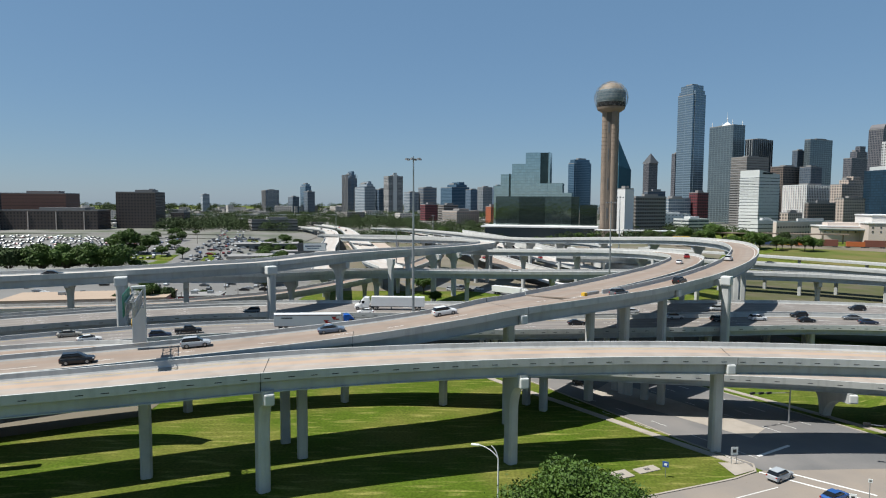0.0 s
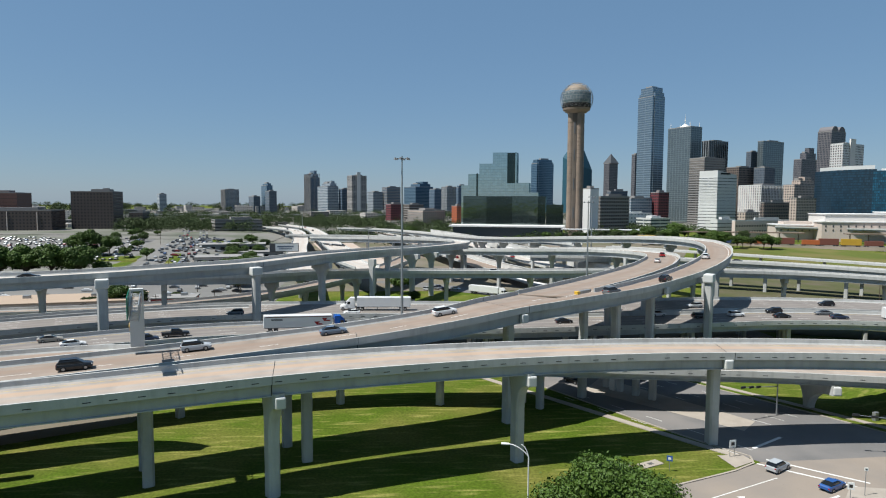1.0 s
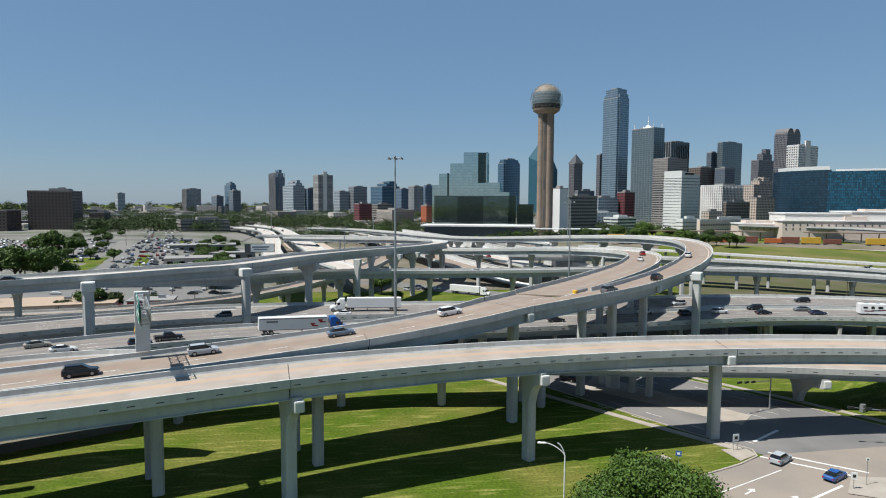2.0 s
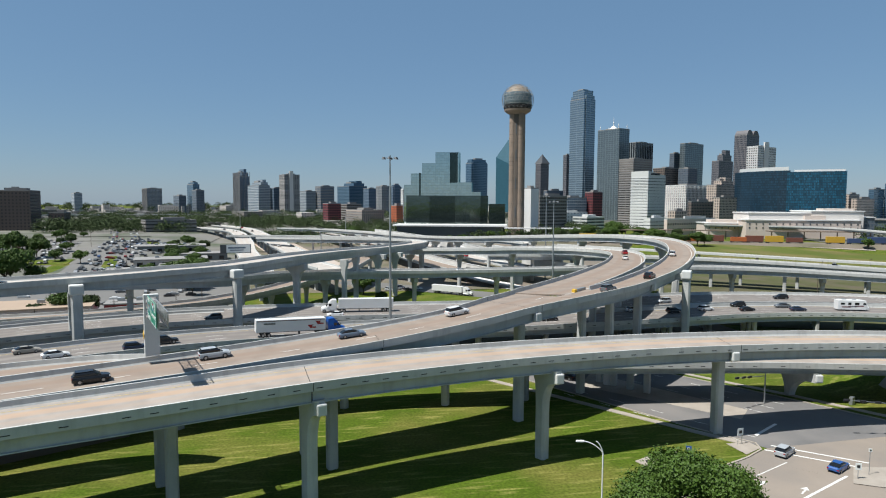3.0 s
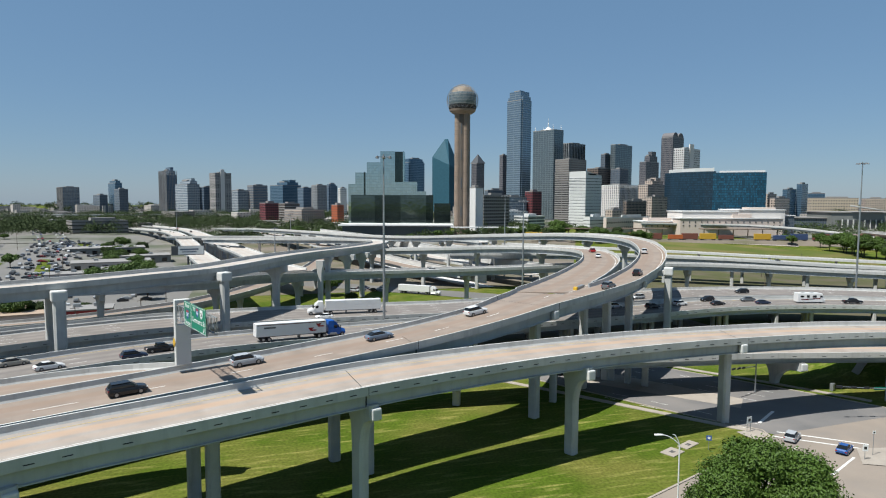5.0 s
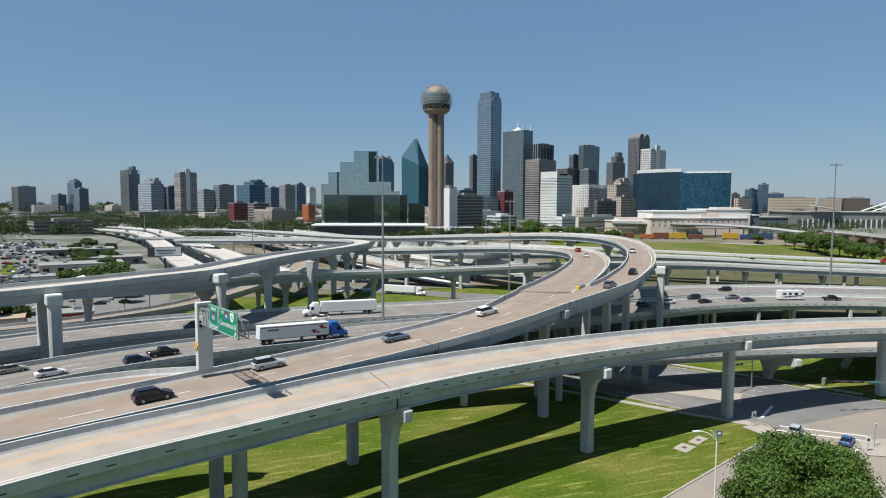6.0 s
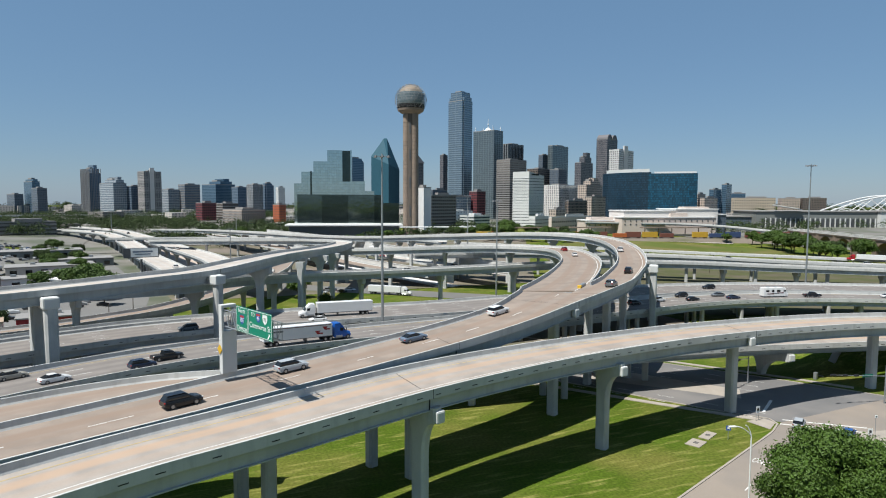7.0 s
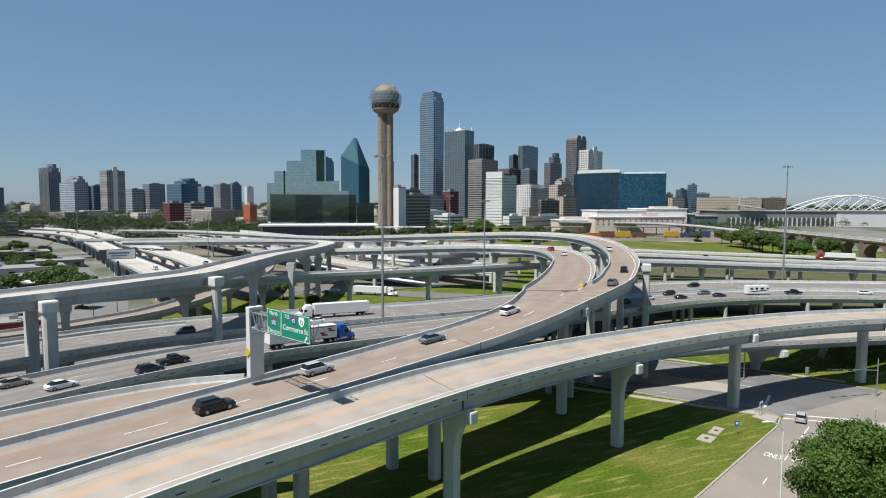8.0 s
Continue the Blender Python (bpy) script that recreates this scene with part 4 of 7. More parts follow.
# expansion joints across the flyovers
def deck_joint(o, st, x, y):
    c, left, w, bk, run = near(st, x, y)
    along = Vector((left.y, -left.x, 0))
    bm = bmesh.new()
    q = [c + left * (s * (w / 2 - 0.42)) + along * (k * 0.05 + s * 0.9) + Vector((0, 0, 0.014 + bk * s * (w / 2))) for s, k in ((1, 1), (1, -1), (-1, -1), (-1, 1))]
    bm.faces.new([bm.verts.new(v) for v in q])
    for f in bm.faces:
        f.normal_update()
        if f.normal.z < 0:
            f.normal_flip()
    part("expansion_joint", bm, BLACK, o)
    for s in (-1, 1):
        bm = bmesh.new()
        u = s * (w / 2 + 0.012)
        box(bm, c + left * u + along * (s * 0.9) + Vector((0, 0, bk * u + 0.32)), (0.07, 0.05, 1.24), math.degrees(math.atan2(-left.x, left.y)))
        part("expansion_joint", bm, BLACK, o)
        bm = bmesh.new()
        u = s * (w / 2 - 0.75)
        box(bm, c + left * u + along * (s * 0.9) + Vector((0, 0, bk * u - 1.25)), (0.10, 0.14, 1.85), math.degrees(math.atan2(-left.x, left.y)))
        part("expansion_joint", bm, BLACK, o)


for x, y in ((-26.5, 91), (49, 107), (-95, 60)):
    deck_joint(near_ramp, st_a, x, y)
for x, y in ((-14, 107), (14, 121)):
    deck_joint(mid_ramp, st_b, x, y)
deck_joint(upper_ramp, st_c, -48, 181)
deck_joint(outer_loop, st_o, 73, 165)

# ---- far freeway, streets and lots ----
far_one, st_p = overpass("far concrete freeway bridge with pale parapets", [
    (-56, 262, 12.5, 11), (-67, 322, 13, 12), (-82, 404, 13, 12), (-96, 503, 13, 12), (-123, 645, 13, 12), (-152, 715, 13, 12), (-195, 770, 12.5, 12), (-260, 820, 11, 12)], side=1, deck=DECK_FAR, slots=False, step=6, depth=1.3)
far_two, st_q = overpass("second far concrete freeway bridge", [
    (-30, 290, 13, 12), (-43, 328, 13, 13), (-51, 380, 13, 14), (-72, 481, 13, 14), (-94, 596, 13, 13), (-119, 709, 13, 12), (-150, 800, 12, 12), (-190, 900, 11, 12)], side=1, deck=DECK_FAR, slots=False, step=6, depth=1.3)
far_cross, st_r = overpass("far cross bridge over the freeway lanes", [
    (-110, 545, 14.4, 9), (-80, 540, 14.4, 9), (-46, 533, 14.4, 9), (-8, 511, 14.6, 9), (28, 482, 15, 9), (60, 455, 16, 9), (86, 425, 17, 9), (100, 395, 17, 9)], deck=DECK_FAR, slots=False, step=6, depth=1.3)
far_lanes, st_s = overpass("pale concrete freeway lanes with a retaining wall", [
    (86, 290, 7.6, 13), (74, 325, 8.2, 13), (60, 385, 8.6, 13), (48, 451, 9.2, 14), (34, 530, 9.6, 14), (0, 640, 10, 16), (-60, 800, 10, 16)], side=1, deck=DECK_FAR, slots=False, step=6, girders=False)
far_lanes_b, st_t = overpass("far freeway lanes beside the retaining wall", [
    (56, 300, 6.4, 12), (38, 345, 6.6, 13), (26, 390, 7.2, 13), (12, 455, 8.6, 14), (-6, 530, 9.2, 14), (-30, 640, 9.8, 15), (-90, 800, 10, 15)], side=1, deck=DECK_TWO, slots=False, step=6, girders=False)
low_road = sheet("road", ((-25, 335), (-12, 345), (100, 248), (88, 236)), LOT, "grey freeway ramp below the bridges", "road", 0.12, 4)
TAN_LANES = material("tan_lanes", (0.46, 0.36, 0.29), 0.9, var=0.08, scale=0.05, fine=1.5, tint=(0.5, 0.47, 0.43), tint_scale=0.03)
sheet("road", ((-40, 380), (-2, 372), (-60, 640), (-100, 640)), TAN_LANES, "worn tan freeway lanes between the bridges", "road", 0.15, 10)
for st, o, g in ((st_p, far_one, 28), (st_q, far_two, 30), (st_r, far_cross, 26)):
    piers(o, st, 20, g, st[-1][4] - 10, 2.4, 0.8, 1.3)
city_road = sheet("road", ((-166, 330), (-128, 330), (-176, 560), (-210, 560)), LOT, "wide city boulevard with traffic and green medians", "road", 0.16, 24)
sheet("road", ((-210, 560), (-176, 560), (-300, 980), (-345, 980)), LOT, "city boulevard running to the far trees", "road", 0.16, 24)
sheet("parking_lot", ((-300, 412), (-190, 430), (-235, 590), (-560, 640)), LOT, "large grey parking lot filled with cars", "parking lot", 0.14, 24)
PAVED = material("city_paving", (0.20, 0.188, 0.168), 0.9, var=0.18, scale=0.03, fine=0.5, tint=(0.055, 0.075, 0.03), tint_scale=0.018, tint_amount=0.9)
sheet("city_ground", ((-2400, 640), (-140, 640), (-140, 2600), (-2400, 2600)), PAVED, "mixed paving and yards of the far city", "city ground", 1.0, 40)
sheet("city_ground", ((-140, 820), (900, 700), (2600, 2600), (-140, 2600)), PAVED, "mixed paving and yards behind the towers", "city ground", 1.0, 40)
sheet("parking_lot", ((-128, 330), (-70, 330), (-125, 620), (-176, 560)), LOT, "paved yards with low shops and parked cars", "parking lot", 0.12, 24)
sheet("parking_lot", ((-330, 205), (-70, 222), (-70, 330), (-300, 345)), LOT, "paved yards beside the freeway", "parking lot", 0.12, 24)
sheet("verge", ((-98, 236), (-66, 240), (-62, 262), (-100, 258)), GRASS, "green grass verge beside a service road", "grass", 0.22, 6)
sheet("verge", ((-214, 420), (-186, 424), (-190, 448), (-222, 444)), GRASS, "bright green lawn by the parking lot", "grass", 0.24, 6)
sheet("median", ((-160, 400), (-152, 402), (-170, 470), (-176, 468)), GRASS, "narrow grass median of the boulevard", "median", 0.24, 6)
sheet("city_ground", ((-1500, 335), (-45, 335), (-100, 645), (-1500, 645)), PAVED, "paved lots and yards of the far city", "city ground", 0.09, 60)
sheet("city_ground", ((-600, 580), (-100, 580), (-130, 760), (-600, 760)), PAVED, "paved ground behind the long lot", "city ground", 0.5, 50)
sheet("city_ground", ((-700, 190), (-66, 215), (-60, 336), (-700, 336)), PAVED, "paved lots beside the freeway", "city ground", 0.09, 40)
DIRT = material("dry_dirt", (0.20, 0.165, 0.13), 0.95, var=0.2, scale=0.06, fine=2, tint=(0.08, 0.085, 0.03), tint_scale=0.03, tint_amount=0.8)
sheet("city_ground", ((-130, 638), (30, 638), (150, 1000), (-150, 1000)), PAVED, "paving and yards beside the far freeway", "city ground", 0.6, 40)
sheet("bare_ground", ((-60, 300), (44, 300), (20, 640), (-110, 640)), DIRT, "dry bare ground below the far freeway bridges", "ground", 0.10, 40)
for quad in (((-150, 70), (-60, 122), (-60, 200), (-150, 168)), ((-60, 136), (20, 152), (20, 206), (-60, 200)), ((20, 152), (112, 165), (112, 208), (20, 206))):
    sheet("bare_ground", quad, DIRT, "dry bare ground in the shade of the freeway", "ground", 0.07, 8)
# retaining walls of the sunken lanes
PALE_WALL = material("pale_retaining_concrete", (0.70, 0.69, 0.66), 0.85, var=0.08, scale=0.2, fine=3, tint=(0.42, 0.41, 0.39), tint_scale=0.15, tint_amount=0.5)


def retaining(points, z0, z1, label, thick=0.6, bay=7.0):
    """A concrete retaining wall along points, with its panels a hair apart and a coping."""
    o = thing("retaining_wall", label, "retaining wall", kind="structure")
    path = spline(points, bay)
    cop = bmesh.new()
    for a, b in zip(path, path[1:]):
        d = b - a
        ln = math.hypot(d[0], d[1])
        m = (a + b) / 2
        rz = math.degrees(math.atan2(d[1], d[0]))
        lo, hi = (a[2] + b[2]) / 2 + z0, (a[2] + b[2]) / 2 + z1
        bm = bmesh.new()
        box(bm, (m[0], m[1], (lo + hi) / 2), (ln - 0.06, thick, hi - lo), rz)
        part("panel", bm, PALE_WALL, o)
        box(cop, (m[0], m[1], hi + 0.12), (ln + 0.02, thick + 0.3, 0.28), rz)
    part("coping", cop, PARAPET, o)
    return o


retaining([(104, 300, 8), (91, 335, 8), (86, 352, 8)], -4, 3.0, "tall pale concrete retaining wall beside the sunken lanes")
retaining([(78, 392, 8), (66, 451, 9), (52, 530, 9.5), (20, 640, 10)], -3, 5.0, "long pale concrete retaining wall above the far lanes")
retaining([(70, 300, 6), (56, 330, 6.4), (41, 385, 7), (29, 451, 8), (14, 530, 9)], -4, 1.9, "low pale concrete wall between the sunken lanes")
sheet("apron", ((62, 298), (74, 300), (24, 520), (16, 520)), PALE_WALL, "pale sloping concrete apron under the lanes", "apron", 0.3, 12)
under = thing("underpass_bridge", "dark underpass opening beneath a pale concrete bridge", "bridge", kind="structure")
bm = bmesh.new()
box(bm, (84.5, 372, 14.4), (46, 2.2, 1.9), -78)
part("fascia", bm, PARAPET, under)
bm = bmesh.new()
box(bm, (96, 374, 13.3), (48, 22, 0.8), -78)
part("soffit", bm, CONCRETE, under)
for k in range(4):
    bm = bmesh.new()
    x, y = 80.5 + 2.6 * k, 389 - 11 * k
    box(bm, (x + 8, y + 2, 9), (1.0, 1.0, 9), -78)
    part("column", bm, CONCRETE, under)
bm = bmesh.new()
box(bm, (107, 377, 8), (46, 1.0, 12), -78)
part("back_wall", bm, GIRDER, under)
FIELD = material("field_grass", (0.105, 0.128, 0.030), 0.95, var=0.2, scale=0.02, fine=0.5, bump=0.3, tint=(0.20, 0.155, 0.07), tint_scale=0.03, tint_amount=0.7, spec=0.08)
sheet("field", ((228, 455), (300, 528), (425, 400), (352, 305)), FIELD, "wide mown field with dry tan patches before the railway", "field", 0.25, 24)
sheet("road", ((298, 520), (302, 527), (424, 452), (419, 446)), WALK, "pale dirt track along the far edge of the field", "track", 0.36, 16)
# grass under the bridges, its olive darkened to stand in for their shade
VERGE = material("shade_toned_verge", (0.095, 0.10, 0.045), 0.95, var=0.25, scale=0.05, fine=1.2, bump=0.3, tint=(0.13, 0.11, 0.08), tint_scale=0.06, tint_amount=0.8, spec=0.08)
sheet("verge", ((98, 208), (330, 96), (350, 298), (208, 446)), VERGE, "dark olive grass beneath the bridges with their shade in its colour", "grass", 0.16, 16)
sheet("road", ((112, 238), (330, 118), (336, 128), (118, 250)), LOT, "dark asphalt service road beneath the bridges", "road", 0.26, 16)
sheet("bare_ground", ((44, 300), (118, 300), (262, 562), (16, 562)), DIRT, "dry ground and beds inside the far ramps", "ground", 0.2, 24)
sheet("city_ground", ((10, 560), (260, 560), (260, 720), (10, 720)), PAVED, "paved forecourts and planted beds before the hotel", "city ground", 0.3, 30)
sheet("city_ground", ((520, 330), (900, 250), (1200, 560), (640, 690)), PAVED, "paved lots and yards round the arena", "city ground", 0.4, 30)
sheet("city_ground", ((430, 480), (520, 330), (640, 690), (400, 700)), PAVED, "paving round the convention halls", "city ground", 0.5, 30)
far_viaduct, st_w = overpass("long pale freeway viaduct far off across the city", [
    (-900, 1090, 19, 14), (-600, 1150, 19, 14), (-300, 1195, 19, 14), (-120, 1225, 19, 14), (60, 1265, 18, 14)], deck=DECK_FAR, slots=False, step=20, depth=1.6)
piers(far_viaduct, st_w, 20, 40, 900, 1.0, 1.0, 1.6)


# ---- skyline ----
# dark glass with its base colours raised to imitate the lift of haze
DARK_GLASS = facade("haze_lifted_dark_glass_front", (0.11, 0.13, 0.155), (0.08, 0.11, 0.145), 3.8, 3.0, 0.35, 0.3)
# far towers: the blue of distance haze is mixed into wall and pane colours
HAZE_GLASS = facade("haze_blue_glass_front", (0.19, 0.245, 0.31), (0.12, 0.18, 0.25), 3.8, 3.0, 0.3, 0.25, 0.15, 0.4, 0.4, 0.15)
PALE_GLASS = facade("pale_glass_front", (0.42, 0.44, 0.45), (0.14, 0.19, 0.24), 3.8, 4.0, 0.3, 0.15)
BLUE_GLASS = facade("blue_glass_front", (0.13, 0.20, 0.27), (0.09, 0.17, 0.25), 3.9, 3.2, 0.25, 0.1, 0.12, 0.4, 0.5, 0.12)
SKY_GLASS = facade("sky_glass_front", (0.30, 0.37, 0.42), (0.20, 0.27, 0.33), 3.9, 40.0, 0.35, 0.02, 0.15, 0.4, 0.6, 0.05)
STEEL_GLASS = facade("steel_glass_front", (0.22, 0.26, 0.27), (0.15, 0.19, 0.21), 3.9, 6.5, 0.15, 0.12, 0.15, 0.4, 0.5, 0.1)
BLACK_GLASS = facade("black_glass_front", (0.30, 0.31, 0.32), (0.015, 0.018, 0.02), 200.0, 5.5, 0.002, 0.22)
APARTMENT = facade("apartment_front", (0.42, 0.40, 0.38), (0.07, 0.08, 0.095), 3.3, 5.0, 0.4, 0.35, 0.2)
BROWN = facade("brown_front", (0.16, 0.125, 0.105), (0.04, 0.045, 0.05), 3.8, 3.4, 0.42, 0.4, 0.2)
GRANITE = facade("granite_front", (0.15, 0.142, 0.15), (0.045, 0.055, 0.07), 3.9, 2.6, 0.25, 0.42, 0.15)
TAN_BANDS = facade("tan_banded_front", (0.22, 0.195, 0.175), (0.05, 0.05, 0.05), 3.8, 30.0, 0.5, 0.03, 0.2)
WHITE_BANDS = facade("white_banded_front", (0.66, 0.67, 0.65), (0.08, 0.095, 0.105), 4.0, 30.0, 0.5, 0.02, 0.15)
WHITE_STRIPES = facade("white_striped_front", (0.74, 0.69, 0.65), (0.06, 0.065, 0.07), 4.0, 3.6, 0.25, 0.5, 0.15)
BRICK_TAN = facade("tan_brick_front", (0.50, 0.41, 0.345), (0.08, 0.08, 0.08), 3.6, 3.4, 0.45, 0.5, 0.25)
BRICK_PALE = facade("pale_brick_front", (0.50, 0.42, 0.32), (0.12, 0.11, 0.10), 6.0, 5.0, 0.55, 0.5, 0.3)
STONE = material("pale_stone", (0.66, 0.555, 0.485), 0.85, var=0.08, scale=0.1, fine=1.0)
WHITE_PLAIN = facade("white_plain_front", (0.80, 0.80, 0.78), (0.20, 0.24, 0.25), 4.5, 6.0, 0.6, 0.55, 0.3)
RED_DARK = facade("dark_red_front", (0.16, 0.03, 0.035), (0.05, 0.04, 0.045), 3.8, 3.2, 0.4, 0.3, 0.2)
ORANGE = facade("orange_brick_front", (0.45, 0.12, 0.05), (0.10, 0.06, 0.05), 3.6, 3.4, 0.5, 0.45, 0.3)
DARK_BRICK = facade("dark_brick_front", (0.034, 0.026, 0.024), (0.05, 0.035, 0.03), 4.2, 7.0, 0.75, 0.45, 0.3)
JAIL_GRID = facade("dark_brick_grid_front", (0.075, 0.056, 0.050), (0.030, 0.030, 0.034), 3.7, 3.6, 0.5, 0.52, 0.2)
RUST_BRICK = facade("rust_brick_front", (0.15, 0.075, 0.058), (0.05, 0.026, 0.022), 4.2, 60.0, 0.9, 0.02, 0.4)
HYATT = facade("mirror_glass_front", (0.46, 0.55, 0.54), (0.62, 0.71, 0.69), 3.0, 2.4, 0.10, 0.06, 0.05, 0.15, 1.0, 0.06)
# darker mirror tint: the reflection of dark trees is put into the colour
HYATT_MID = facade("dark_reflection_front", (0.13, 0.17, 0.165), (0.17, 0.215, 0.205), 3.0, 2.4, 0.1, 0.06, 0.06, 0.2, 1.0, 0.12)
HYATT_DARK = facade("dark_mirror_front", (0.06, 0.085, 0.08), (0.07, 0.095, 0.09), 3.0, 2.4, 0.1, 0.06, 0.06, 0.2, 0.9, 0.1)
OMNI = facade("teal_glass_front", (0.010, 0.036, 0.062), (0.008, 0.074, 0.13), 3.3, 1.9, 0.22, 0.2, 0.3, 0.5, 0.0, 0.5)
OMNI_DARK = facade("dark_teal_front", (0.010, 0.025, 0.042), (0.012, 0.04, 0.068), 3.3, 1.9, 0.26, 0.12, 0.28, 0.5, 0.0, 0.35)
ROOF = material("flat_roof", (0.27, 0.26, 0.25), 0.9, var=0.1, scale=0.1, fine=1)
PALE_TRIM = material("pale_grey_trim", (0.64, 0.645, 0.63), 0.8, var=0.06, scale=0.1, fine=1)
ROOF_WHITE = material("white_roof", (0.74, 0.735, 0.72), 0.8, var=0.06, scale=0.08, fine=1)


def wall_uv(bm):
    uvl = bm.loops.layers.uv.verify()
    for f in bm.faces:
        flat = abs(f.normal.z) > 0.9
        t = Vector((-f.normal.y, f.normal.x, 0))
        for lp in f.loops:
            v = lp.vert.co
            lp[uvl].uv = (v.x + 0.5, v.y + 0.5) if flat else (v.dot(t.normalized()) if t.length else v.x, v.z + 0.01)


def walls(o, c, s, mat, name="wall", rz=0):
    bm = bmesh.new()
    box(bm, c, s, rz)
    bm.normal_update()
    wall_uv(bm)
    return part(name, bm, mat, o)


def tower(cx, cy, w, d, h, rz, mat, label, top=None, bands=False, fins=False, windows=False, floor_h=3.9):
    o = thing("office_building", label, "building", (cx, cy, 8.0 - 1.0), rz)
    h += 1.0
    trim = PALE_TRIM if mat in (WHITE_BANDS, WHITE_STRIPES, WHITE_PLAIN, STONE) else ROOF
    if top == "notch":
        walls(o, (0, 0, h * 0.465), (w, d, h * 0.93), mat)
        walls(o, (0, 0, h * 0.48), (w - 8, d + 3, h * 0.96), mat)
        walls(o, (0, 0, h / 2), (w - 6, d - 6, h), mat)
    elif top == "step":
        walls(o, (0, 0, h * 0.45), (w, d, h * 0.9), mat)
        walls(o, (w * 0.12, 0, h / 2), (w * 0.6, d * 0.8, h), mat)
        walls(o, (w * 0.2, 0, h * 0.54), (w * 0.3, d * 0.6, h * 1.08), mat)
    else:
        walls(o, (0, 0, h / 2), (w, d, h), mat)
    bm = bmesh.new()
    for sx, sy, lx, ly in ((0, 1, w, 0.5), (0, -1, w, 0.5), (1, 0, 0.5, d), (-1, 0, 0.5, d)):
        box(bm, (sx * (w / 2 - 0.24), sy * (d / 2 - 0.24), h * (0.93 if top == "notch" else 0.9 if top == "step" else 1) + 0.5), (lx, ly, 1.1))
    part("roof_edge", bm, trim, o)
    bm = bmesh.new()
    box(bm, (w * 0.1, d * 0.1, h + 1.8), (w * 0.45, d * 0.4, 3.6))
    part("plant_room", bm, trim if h < 60 else ROOF, o)
    if bands or fins:
        bm = bmesh.new()
        if bands:
            k = floor_h
            while k < h:
                box(bm, (0, 0, k), (w + 0.7, d + 0.7, floor_h * 0.42))
                k += floor_h
        else:
            n = int(w / 3.4)
            for i in range(n + 1):
                box(bm, (-w / 2 + i * w / n, -d / 2 - 0.3, h / 2), (0.9, 0.7, h))
            n = int(d / 3.4)
            for i in range(n + 1):
                box(bm, (-w / 2 - 0.3, -d / 2 + i * d / max(n, 1), h / 2), (0.7, 0.9, h))
        tagged(part("floor_band" if bands else "fin", bm, trim, o), kind="stuff")
    if windows:
        for row in (0.4, 0.72):
            n = int(w / 4.2)
            for i in range(n):
                bm = bmesh.new()
                box(bm, (-w / 2 + 2.4 + i * 4.2, -d / 2, h * row), (1.6, 0.5, 2.0))
                part("window", bm, BLACK, o)
    if top == "pyramid":
        bm = bmesh.new()
        bmesh.ops.create_cone(bm, cap_ends=True, segments=4, radius1=w * 0.70, radius2=0.5, depth=24, matrix=pose(0, 0, h + 12.5, 0, 0, 45))
        part("pointed_roof", bm, DARK_STEEL, o)
    if top == "arch":
        for s in (-1, 1):
            bm = bmesh.new()
            tube(bm, (s * w * 0.24, -d / 2 + 0.2, h), (s * w * 0.24, d / 2 - 0.2, h), w * 0.23, w * 0.23, 24)
            part("vault", bm, GRANITE, o)
    if top == "fin":
        walls(o, (-w * 0.05, -d / 2, h / 2 + 4), (w * 0.25, 2.0, h + 9), STONE_WHITE, "fin_wall")
    if top == "wedge":
        bm = bmesh.new()
        prism(bm, [(-w / 2, -d / 2), (w / 2, -d / 2), (w / 2, d / 2), (-w / 2, d / 2)], h + 0.6, h + 7)
        for v in bm.verts:
            if v.co.z > h + 1 and v.co.y < 0 and v.co.x > 0:
                v.co.z -= 5.0
        part("roof_screen", bm, WHITE_CONC, o)
        bm = bmesh.new()
        box(bm, (-w * 0.1, -d / 2 - 0.1, h + 3.2), (w * 0.5, 0.4, 2.2))
        part("screen_opening", bm, BLACK, o)
    if top == "spires":
        for x, y, hh in ((0, 0, 26), (-w * 0.42, -d * 0.42, 11), (w * 0.42, -d * 0.42, 11), (-w * 0.42, d * 0.42, 11), (w * 0.42, d * 0.42, 11)):
            bm = bmesh.new()
            tube(bm, (x, y, h), (x, y, h + hh * 0.5), 1.6 if hh > 20 else 0.8, 0.5, 8)
            tube(bm, (x, y, h + hh * 0.5), (x, y, h + hh), 0.5, 0.15, 8)
            bmesh.ops.create_uvsphere(bm, u_segments=8, v_segments=6, radius=1.4 if hh > 20 else 1.0, matrix=pose(x, y, h + hh * 0.55))
            part("spire", bm, WHITE, o)
        bm = bmesh.new()
        bmesh.ops.create_cone(bm, cap_ends=True, segments=12, radius1=w * 0.4, radius2=2, depth=8, matrix=pose(0, 0, h + 4))
        part("roof_crown", bm, WHITE, o)
    return o


STONE_WHITE = material("white_stone", (0.74, 0.70, 0.66), 0.8, var=0.05, scale=0.1, fine=1)
tower(-251, 1677, 24, 57, 107, 25, HAZE_GLASS, "haze-tinted blue-grey glass office tower with vertical ribs and a set-back roof", fins=True, top="step")
tower(-195, 1558, 27, 80, 79, 25, PALE_GLASS, "pale glass office block", top="step")
tower(-152, 1533, 21, 25, 65, 25, HAZE_GLASS, "haze-tinted blue-grey apartment block in the skyline")
tower(-119, 1492, 36, 33, 95, 25, APARTMENT, "brown and white apartment tower with balconies", bands=True, top="fin")
tower(-40, 1584, 36, 32, 71, 25, HAZE_GLASS, "haze-tinted grey glass apartment tower in the skyline", bands=True)
tower(32, 1742, 53, 73, 84, 25, BLUE_GLASS, "blue glass office block", top="step")
tower(102, 1540, 25, 27, 72, 25, PALE_GLASS, "grey office tower in the skyline", fins=True)
